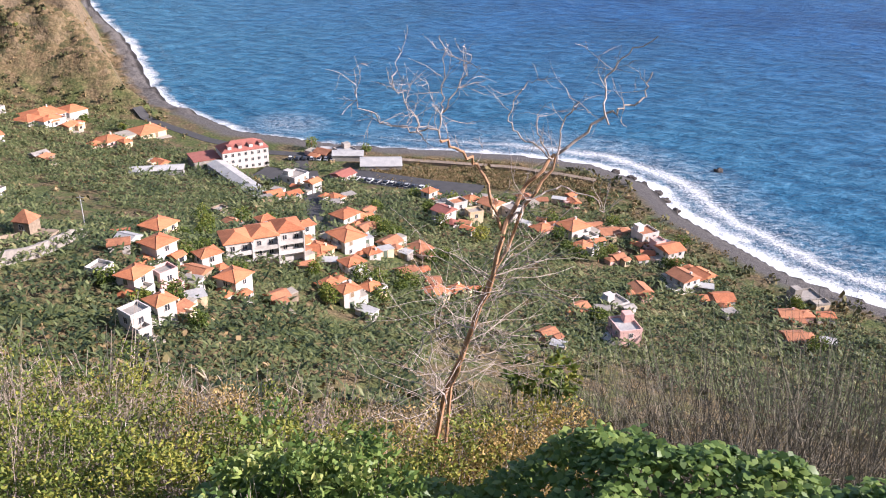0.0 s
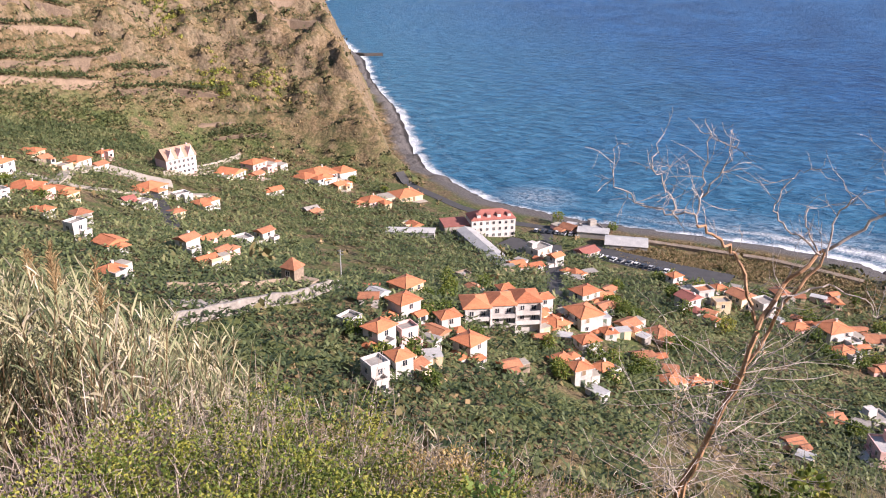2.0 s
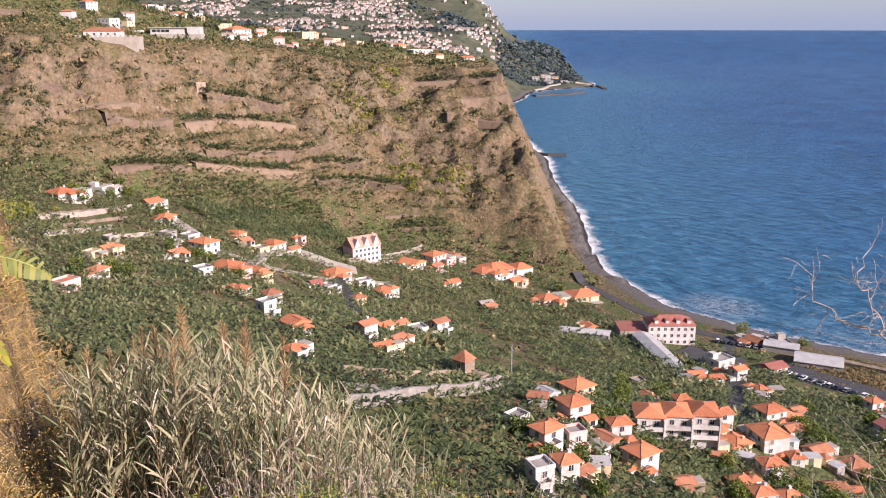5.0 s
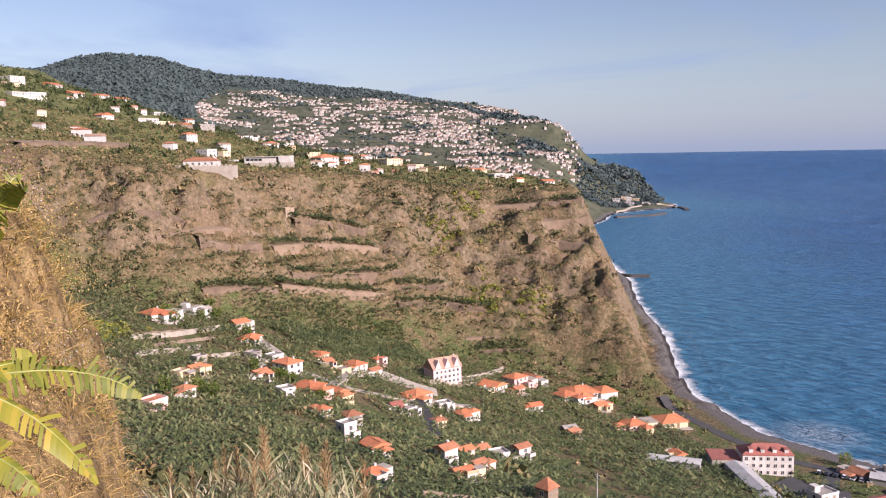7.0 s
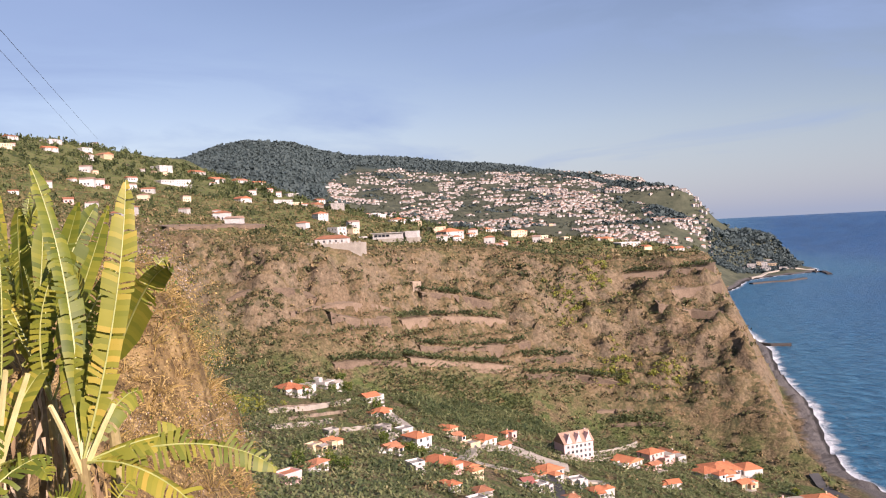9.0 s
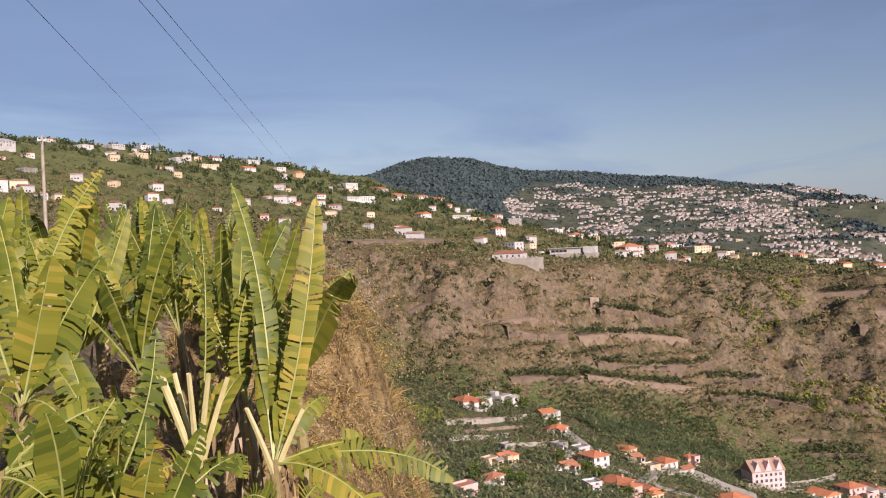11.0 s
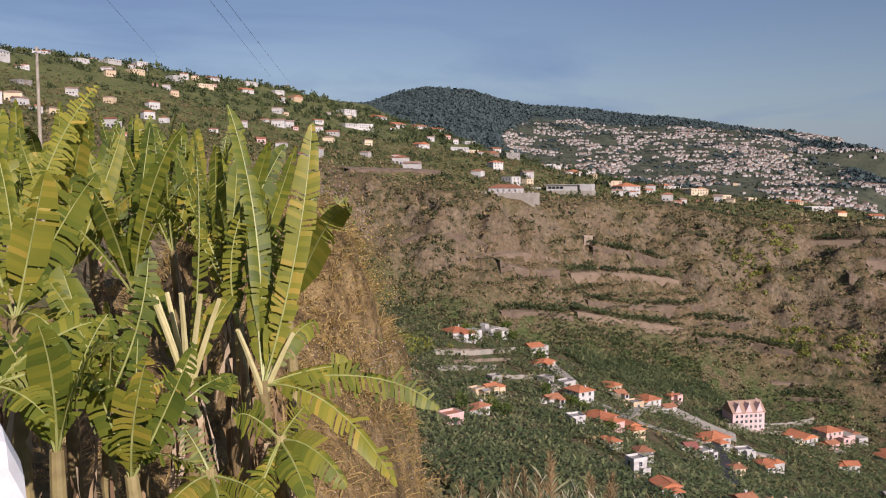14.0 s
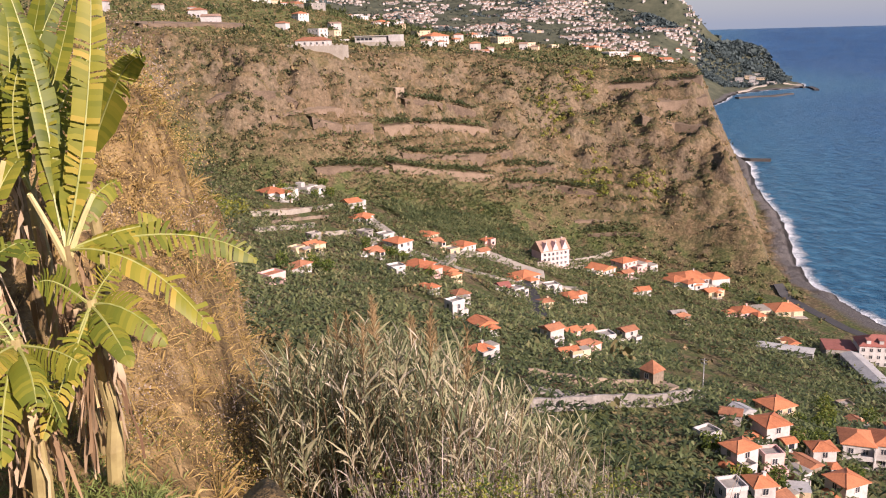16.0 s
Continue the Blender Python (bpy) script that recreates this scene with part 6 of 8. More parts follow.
# scrub on the hillsides, thicker and darker in the gullies
x, y = jittered(-760, 170, 60, 800, 3.1)
z, dc, dv, hill = form(x, y)
patch, gully = waves(x, y, 41, 55, 3), waves(x, y, 44, 16, 2)
r, turn = np.hypot(x, y), np.degrees(np.arctan2(-x, y))
keep = (dc > np.where(x > 45, 8, 18)) & (r > 95) & (turn > -40) & (turn < 96) & clear_of_houses(x, y) & (terraced(x, y) < plant_rng.uniform(0.3, 1.6, x.size)) & (plant_rng.uniform(size=x.size) < np.where(dv > 2, 0.8 + 0.2 * patch, np.where((x > 45) & (dc < 34), 0.7, 0.10)))
keep &= (r < 620) | (plant_rng.uniform(size=x.size) < 0.45)
keep &= (dc > 66) | (x > 0) | (y < 400) | (plant_rng.uniform(size=x.size) < 0.25)
x, y, z, patch, gully, r = x[keep], y[keep], z[keep], patch[keep], gully[keep], r[keep]
keep = seen_from_afar(x, y, z)
x, y, z, patch, gully, n = x[keep], y[keep], z[keep], patch[keep], gully[keep], int(keep.sum())
size = plant_rng.uniform(0.7, 2.1, n) * np.where(plant_rng.uniform(size=n) < 0.1, 1.6, 1)
lush = plant_rng.uniform(size=n) + 0.22 * patch + 0.2 * gully + 0.2 * waves(x, y, 43, 130, 2)
tint = np.clip(np.where(lush > 0.92, 0.10, np.where(lush > 0.5, 0.31, 0.66)) + plant_rng.uniform(-0.05, 0.12, n) + np.where(lush < 0.5, plant_rng.uniform(-0.22, 0.28, n), 0), 0, 1)
size = size * np.where(lush > 0.70, 1.35, 1.0)
tint = np.where(np.degrees(np.arctan2(-x, y)) > 64, 0.25 + 0.35 * tint, tint)
tagged(many("hillside_scrub", [leaf_cloud(50 + k, 12, 0.95, 0.6) for k in range(6)], np.stack([x, y, z - 0.1], -1), plant_rng.uniform(0, 6.28, n), np.stack([size, size, size * plant_rng.uniform(0.8, 1.5, n)], -1), tint, SCRUB),
       "dry brown and olive scrub on the terraced hillsides", "scrub", kind="stuff")

# lime-green thicket on the spur above the upper houses
spots = ((-284, 176, 7, 200), (-260, 409, 6, 60), (-236, 421, 6, 50), (-306, 429, 7, 70), (-302, 458, 6, 50))
x = np.concatenate([sx + plant_rng.normal(size=k) * s for sx, sy, s, k in spots])
y = np.concatenate([sy + plant_rng.normal(size=k) * s for sx, sy, s, k in spots])
n = len(x)
size = plant_rng.uniform(0.9, 2.6, n)
tagged(many("lime_thicket", [leaf_cloud(130 + k, 40, 1.0, 0.42) for k in range(4)], np.stack([x, y, form(x, y)[0] - 0.1], -1), plant_rng.uniform(0, 6.28, n), np.stack([size, size, size * 1.2], -1), np.clip(0.92 + 0.2 * waves(x, y, 58, 9, 2) + plant_rng.normal(size=n) * 0.1, 0, 1), SHRUB_GREEN),
       "yellow-green thicket on the spur above houses", "thicket", kind="stuff")

# rows of crops along the flats of the terraces
x, y = jittered(-560, -150, 225, 640, 1.9)
z, dc, dv, hill = form(x, y)
e = 1.5
flat = np.hypot(form(x + e, y)[0] - z, form(x, y + e)[0] - z) / e
rim = waves(x, y, 45, 90, 2)
keep = (flat < 0.72) & (dv > 6) & (z < 122) & (terraced(x, y) > 0.4) & (rim > -0.9 + 0.9 * (y > 440)) & clear_of_houses(x, y) & (np.hypot(x, y) < 640) | (np.hypot((x + 336) / 0.9, y - 442) < 38 + 14 * waves(x, y, 48, 30, 2)) & clear_of_houses(x, y)
x, y, z = x[keep], y[keep], z[keep]
keep = seen_from_afar(x, y, z - 3)
x, y, z, n = x[keep], y[keep], z[keep], int(keep.sum())
x, y, z = (np.concatenate([p, q]) for p, q in zip((x, y, z), np.array(CROP_ROWS).T))
n = len(x)
size = plant_rng.uniform(0.65, 1.15, n) * np.where(np.arange(n) < n - len(CROP_ROWS), 1.0, 1.5)
tint = np.clip(0.3 + 0.25 * waves(x, y, 46, 40, 2) + plant_rng.uniform(-0.2, 0.2, n), 0, 1)
tagged(many("terrace_crops", [far_banana(20 + k) for k in range(4)], np.stack([x, y, z - 0.5], -1), plant_rng.uniform(0, 6.28, n), np.stack([size, size, size], -1), tint, BANANA_FAR),
       "rows of low green crops along the terraces", "crops", kind="stuff")

# the slope just below the camera, with denser brush
x, y = jittered(-120, 130, 8, 186, 1.9)
z, dc, dv, hill = form(x, y)
r = np.hypot(x, y)
az = np.degrees(np.arctan2(-x, y))
keep = (r > 12) & ((r < 125) | (x > -3) & (r < 182)) & ~((az > 51) & (r < 34)) & (plant_rng.uniform(size=x.size) < np.where(r < 50, 0.9, np.where(x > -3, 0.7, 0.4))) & clear_of_houses(x, y) & (az > -45) & (az < 75)
x, y, z, n, r = x[keep], y[keep], z[keep], int(keep.sum()), r[keep]
size = plant_rng.uniform(0.35, 0.9, n) * np.interp(r, [10, 60, 130], [0.8, 1.2, 1.7])
tint = np.clip(0.6 + 0.2 * waves(x, y, 47, 14, 3) + plant_rng.uniform(-0.25, 0.25, n), 0, 1)
tagged(many("brush_below", [leaf_cloud(70 + k, 22, 0.9, 0.25) for k in range(5)], np.stack([x, y, z - 0.05], -1), plant_rng.uniform(0, 6.28, n), np.stack([size, size, size * plant_rng.uniform(0.8, 1.5, n)], -1), tint, SCRUB),
       "brown and olive brush on the steep slope", "brush", kind="stuff")

# rough dry reeds behind the beach
x, y = jittered(-30, 66, 300, 350, 1.25)
z, dc, dv, hill = form(x, y)
keep = (dc > 14) & (waves(x, y, 51, 30, 2) > -0.6) & (y > 312 - 0.1 * x)
x, y, z, n = x[keep], y[keep], z[keep], int(keep.sum())
size = plant_rng.uniform(0.7, 1.6, n)
tagged(many("beach_reeds", [leaf_cloud(90 + k, 26, 1.1, 0.42) for k in range(4)], np.stack([x, y, z], -1), plant_rng.uniform(0, 6.28, n), np.stack([size, size, size], -1), np.clip(plant_rng.normal(0.66, 0.2, n), 0, 1), SCRUB),
       "pale brown dry reeds behind the shingle beach", "reeds", kind="stuff")

# dark woods on the far ridge and the cape, distance haze put into their colour
x, y = jittered(-3900, -600, 900, 3400, 20)
z, dc, dv, hill = form(x, y)
dr, _ = seg_dist(x, y, RIDGE)
wood = (dr < wood_depth(x, y)) & (x < -1000) | (np.hypot(x + 925, y - 2000) < 190) | (waves(x, y, 55, 260, 3) > 0.95)
keep = wood & (dc > 6) & (y > 0.35 * -x)
x, y, z = x[keep], y[keep], z[keep]
keep = seen_from_afar(x, y, z + 4)
x, y, z = np.repeat(x[keep], 2), np.repeat(y[keep], 2), np.repeat(z[keep], 2)
n = len(x)
x, y = x + plant_rng.uniform(-14, 14, n), y + plant_rng.uniform(-14, 14, n)
z = form(x, y)[0]
size = plant_rng.uniform(6, 13, n)
tagged(many("far_woods", [leaf_cloud(110 + k, 9, 0.9, 1.0) for k in range(4)], np.stack([x, y, z - 2], -1), plant_rng.uniform(0, 6.28, n), np.stack([size, size, size], -1), np.clip(plant_rng.normal(0.6, 0.12, n), 0, 1), HAZED_FOREST),
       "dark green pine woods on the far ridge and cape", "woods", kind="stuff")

# close wood on the cape, and trees and hedges strewn over the far town's slopes and the plateau
x, y = jittered(-1120, -690, 1600, 2200, 8.5)
z, dc, dv, hill = form(x, y)
keep = (dc > 10) & (z > 5) & ((np.hypot(x + 925, y - 2000) < 215) | (dc > 34) & (np.degrees(np.arctan2(-x, y)) < 26.4)) & clear_of_houses(x, y)
x, y, z, n = x[keep], y[keep], z[keep], int(keep.sum())
size = plant_rng.uniform(5, 9, n)
tagged(many("cape_wood", [leaf_cloud(140 + k, 18, 1.0, 0.8) for k in range(4)], np.stack([x, y, z - 1.5], -1), plant_rng.uniform(0, 6.28, n), np.stack([size, size, size], -1), np.clip(plant_rng.normal(0.35, 0.22, n), 0, 1), HAZED_FOREST),
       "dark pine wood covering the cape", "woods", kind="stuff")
x, y = jittered(-3300, -600, 560, 3300, 15)
r, turn = np.hypot(x, y), np.degrees(np.arctan2(-x, y))
keep = (r > 1200) & (r < 3300) & (turn > 26) & (turn < 62)
x, y = x[keep], y[keep]
z, dc, dv, hill = form(x, y)
grove = waves(x, y, 57, 240, 3)
keep = (dc > 20) & (plant_rng.uniform(size=x.size) < 0.6 + 0.35 * grove) & (seg_dist(x, y, RIDGE)[0] > wood_depth(x, y) - 30)
x, y, z, grove = x[keep], y[keep], z[keep], grove[keep]
keep = seen_from_afar(x, y, z)
x, y, z, grove, n = x[keep], y[keep], z[keep], grove[keep], int(keep.sum())
size = plant_rng.uniform(2.5, 6.5, n)
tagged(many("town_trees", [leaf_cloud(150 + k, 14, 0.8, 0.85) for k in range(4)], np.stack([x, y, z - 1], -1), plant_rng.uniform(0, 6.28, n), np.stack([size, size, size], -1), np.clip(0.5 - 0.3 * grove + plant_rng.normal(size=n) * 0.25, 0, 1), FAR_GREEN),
       "dark green trees strewn between the far town's houses", "trees", kind="stuff")
x, y = jittered(-1150, -250, -60, 800, 5.2)
r, turn = np.hypot(x, y), np.degrees(np.arctan2(-x, y))
z, dc, dv, hill = form(x, y)
rows = np.sin(z * 1.7 + 2 * waves(x, y, 59, 60, 2))
keep = (r > 430) & (r < 1250) & (turn > 26) & (turn < 95) & (plateau_share(x, y) > 0.4) & (dc > 30) & clear_of_houses(x, y, 0.5) & (plant_rng.uniform(size=x.size) < 0.5 + 0.4 * rows)
x, y, z = x[keep], y[keep], z[keep]
keep = seen_from_afar(x, y, z)
x, y, z, n = x[keep], y[keep], z[keep], int(keep.sum())
size = plant_rng.uniform(0.5, 1.6, n) * np.where(plant_rng.uniform(size=n) < 0.08, 2.4, 1)
tagged(many("plateau_crops", [leaf_cloud(160 + k, 8, 0.8, 1.0) for k in range(4)], np.stack([x, y, z - 0.2], -1), plant_rng.uniform(0, 6.28, n), np.stack([size, size, size], -1), np.clip(0.45 + 0.3 * waves(x, y, 56, 80, 3) + plant_rng.normal(size=n) * 0.15, 0, 1), PLATEAU_GREEN),
       "green terraced gardens and hedges on the plateau", "crops", kind="stuff")


# garden trees between the village houses
def garden_tree(x, y, tall, wide, mat, tone, seed, label):
    rng = np.random.RandomState(seed)
    root = tagged(new("garden_tree"), label, "tree", "garden trees of the village")
    root.matrix_basis = pose(x, y, height(x, y))
    part("trunk", [(0.22 * (1 - 0.16 * k) * math.cos(a * 1.0472), 0.22 * (1 - 0.16 * k) * math.sin(a * 1.0472), -0.3 + k * tall * 0.22) for k in range(4) for a in range(6)],
         [(6 * k + a, 6 * k + (a + 1) % 6, 6 * k + 6 + (a + 1) % 6, 6 * k + 6 + a) for k in range(3) for a in range(6)], BARK, root)
    n = 420
    d = rng.normal(size=(n, 3))
    d /= np.linalg.norm(d, axis=1, keepdims=True)
    lump = 1 + 0.3 * np.sin(d[:, 0] * 4 + seed) * np.cos(d[:, 1] * 5) + 0.2 * np.sin(d[:, 2] * 6 + seed)
    c = d * (rng.uniform(0.3, 1, (n, 1)) ** 0.5) * lump[:, None] * np.array([wide, wide, tall * 0.36]) + np.array([0, 0, tall * 0.64])
    w = d + rng.normal(size=(n, 3)) * 0.6
    w /= np.linalg.norm(w, axis=1, keepdims=True)
    v, f = blade_set(c, w, 0.55 * rng.uniform(0.6, 1.3, n), 0.4, 0.3, 2, None, 0.2, rng)
    vv, ff = joined(v, f)
    # crown tint: random leaf by leaf, lighter upwards and darker underneath
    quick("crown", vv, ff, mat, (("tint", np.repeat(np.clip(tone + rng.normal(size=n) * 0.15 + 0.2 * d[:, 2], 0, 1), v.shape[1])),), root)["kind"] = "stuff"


tree_rng = random.Random(29)
placed = 0
for k in range(420):
    hx, hy, hr = FOOTPRINTS[tree_rng.randrange(190)]
    a, away = tree_rng.uniform(0, 6.28), hr + tree_rng.uniform(1.5, 6)
    x, y = hx + math.cos(a) * away, hy + math.sin(a) * away
    if placed >= 80 or not 140 < math.hypot(x, y) < 460 or not bool(clear_of_houses(np.array([x]), np.array([y]), 0.8)[0]):
        continue
    placed += 1
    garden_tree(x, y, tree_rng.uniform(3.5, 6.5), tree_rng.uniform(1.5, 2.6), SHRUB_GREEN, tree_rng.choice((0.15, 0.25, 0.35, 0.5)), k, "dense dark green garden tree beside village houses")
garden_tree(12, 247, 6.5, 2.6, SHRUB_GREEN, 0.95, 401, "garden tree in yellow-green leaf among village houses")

# dry tussocks over the knoll and the bank beside it
def tussock(seed, n=34, width=0.045, rise=0.9):
    """A tuft of arching blades of unit height."""
    rng = np.random.RandomState(seed)
    a, out = rng.uniform(0, 6.28, n), rng.uniform(0.1, 1.0, n)
    way = np.stack([np.cos(a) * out, np.sin(a) * out, rng.uniform(0.35, 1.0, n) * rise], -1)
    way /= np.linalg.norm(way, axis=1, keepdims=True)
    base = np.stack([np.cos(a) * out * 0.25, np.sin(a) * out * 0.25, 0 * a], -1)
    return joined(*blade_set(base, way, rng.uniform(0.5, 1.15, n), width * rng.uniform(0.5, 1.4, n), rng.uniform(0.2, 0.9, n), 2, None, 0.15, rng))


x, y = jittered(-30, -4, 2.5, 24, 0.40)
r, turn = np.hypot(x, y), np.degrees(np.arctan2(-x, y))
keep = (r > 6.5) & (r < 27) & (turn > 51) & (turn < 78)
x, y, r = x[keep], y[keep], r[keep]
z, n = form(x, y)[0], len(x)
size = plant_rng.uniform(0.18, 0.5, n)
dry = waves(x, y, 49, 3.0, 3)
tagged(many("knoll_grass", [tussock(170 + k, 28, 0.055) for k in range(6)], np.stack([x, y, z - 0.05], -1), plant_rng.uniform(0, 6.28, n), np.stack([size, size, size * plant_rng.uniform(0.8, 1.4, n)], -1), np.clip(0.68 + 0.32 * dry + plant_rng.uniform(-0.3, 0.3, n), 0, 1), DRY_BRUSH),
       "golden dry grass tussocks over the knoll", "grass", kind="stuff")
x, y = jittered(-1150, -250, -60, 800, 13)
r, turn = np.hypot(x, y), np.degrees(np.arctan2(-x, y))
z, dc, dv, hill = form(x, y)
keep = (r > 430) & (r < 1300) & (turn > 26) & (turn < 95) & (dv > 100) & (dc > 40) & clear_of_houses(x, y, 2) & (plant_rng.uniform(size=x.size) < 0.3 + 0.35 * waves(x, y, 62, 110, 2) + 0.25 * (r > 850))
x, y, z = x[keep], y[keep], z[keep]
keep = seen_from_afar(x, y, z)
x, y, z, n = x[keep], y[keep], z[keep], int(keep.sum())
size = plant_rng.uniform(1.6, 3.8, n) * np.interp(np.hypot(x, y), [700, 1000], [1.0, 1.7])
tagged(many("plateau_trees", [leaf_cloud(180 + k, 26, 1.1, 0.6) for k in range(4)], np.stack([x, y, z - 0.2], -1), plant_rng.uniform(0, 6.28, n), np.stack([size, size, size * plant_rng.uniform(0.9, 1.7, n)], -1), np.clip(plant_rng.normal(0.12, 0.12, n), 0, 1), PLATEAU_GREEN),
       "dark trees strewn between fields on the plateau", "trees", kind="stuff")

# larger rusty and olive shrubs on the knoll, some of them bare and grey
for name, n, seed, mat, tone, label in (("knoll_shrubs", 170, 190, DRY_BRUSH, 0.62, "rusty and olive dry shrubs on the knoll"), ("bare_shrubs", 40, 210, GREY_STALK, 0.4, "bare grey-pink shrubs on the knoll"), ("green_shrubs", 34, 220, SHRUB_GREEN, 0.35, "small green shrubs on the dry bank")):
    turn, off = np.radians(plant_rng.uniform(54, 68, n)), plant_rng.uniform(7.5, 20, n)
    x, y = -off * np.sin(turn), off * np.cos(turn)
    size = plant_rng.uniform(0.35, 0.95, n) * np.interp(off, [7, 12], [0.55, 1])
    tagged(many(name, [leaf_cloud(seed + k, 260, 1.1, 0.04) for k in range(5)], np.stack([x, y, form(x, y)[0] - 0.05], -1), plant_rng.uniform(0, 6.28, n), np.stack([size, size, size * plant_rng.uniform(0.8, 1.3, n)], -1), np.clip(tone + 0.25 * waves(x, y, 50, 4, 2) + plant_rng.uniform(-0.25, 0.25, n), 0, 1), mat),
           label, "shrubs", kind="stuff")

# dark shrubs and small trees gathered in the gullies
spots = ((-398, 252, 7, 36), (-375, 264, 8, 40), (-364, 241, 7, 34), (-345, 218, 8, 44), (-353, 247, 6, 26), (-406, 283, 7, 30), (-370, 254, 6, 26), (-216, 421, 6, 24), (-251, 437, 7, 26), (-354, 230, 8, 34), (-224, 447, 6, 22))
x = np.concatenate([sx + plant_rng.normal(size=k) * s for sx, sy, s, k in spots])
y = np.concatenate([sy + plant_rng.normal(size=k) * s for sx, sy, s, k in spots])
ok = clear_of_houses(x, y, 1)
x, y = x[ok], y[ok]
n = len(x)
size = plant_rng.uniform(1.0, 2.6, n)
tagged(many("gully_shrubs", [leaf_cloud(200 + k, 40, 1.1, 0.42) for k in range(4)], np.stack([x, y, form(x, y)[0] - 0.1], -1), plant_rng.uniform(0, 6.28, n), np.stack([size, size, size * plant_rng.uniform(0.9, 1.6, n)], -1), np.clip(plant_rng.normal(0.16, 0.12, n), 0, 1), SCRUB),
       "dark green shrubs and small trees in hillside gullies", "shrubs", kind="stuff")

# ---- the overlook: plants and works close to the camera ----
near_rng = np.random.RandomState(8)


def place(az, el, r):
    """A point r metres off along the level, az degrees to the left and el degrees up from the eye."""
    return np.array([-r * math.sin(radians(az)), r * math.cos(radians(az)), EYE_Z + r * math.tan(radians(el))])


def tube(points, radii, sides=6):
    v, f = [], []
    pts = [Vector(p) for p in points]
    for i, p in enumerate(pts):
        t = (pts[min(i + 1, len(pts) - 1)] - pts[max(i - 1, 0)]).normalized()
        u = t.cross(Vector((0.31, 0.95, 0.05))).normalized()
        w = t.cross(u)
        for k in range(sides):
            a = 2 * math.pi * k / sides
            v.append(p + (u * math.cos(a) + w * math.sin(a)) * radii[i])
        if i:
            o = (i - 1) * sides
            f += [(o + k, o + (k + 1) % sides, o + sides + (k + 1) % sides, o + sides + k) for k in range(sides)]
    return [tuple(q) for q in v], f


def bent(p, q, sag, n=5, wob=0.02, rng=near_rng):
    p, q = Vector(p), Vector(q)
    off = [Vector(rng.normal(size=3) * wob) for _ in range(n + 1)]
    return [p.lerp(q, i / n) + Vector((0, 0, 1)) * sag * 4 * (i / n) * (1 - i / n) + off[i] * (0 < i < n) for i in range(n + 1)]


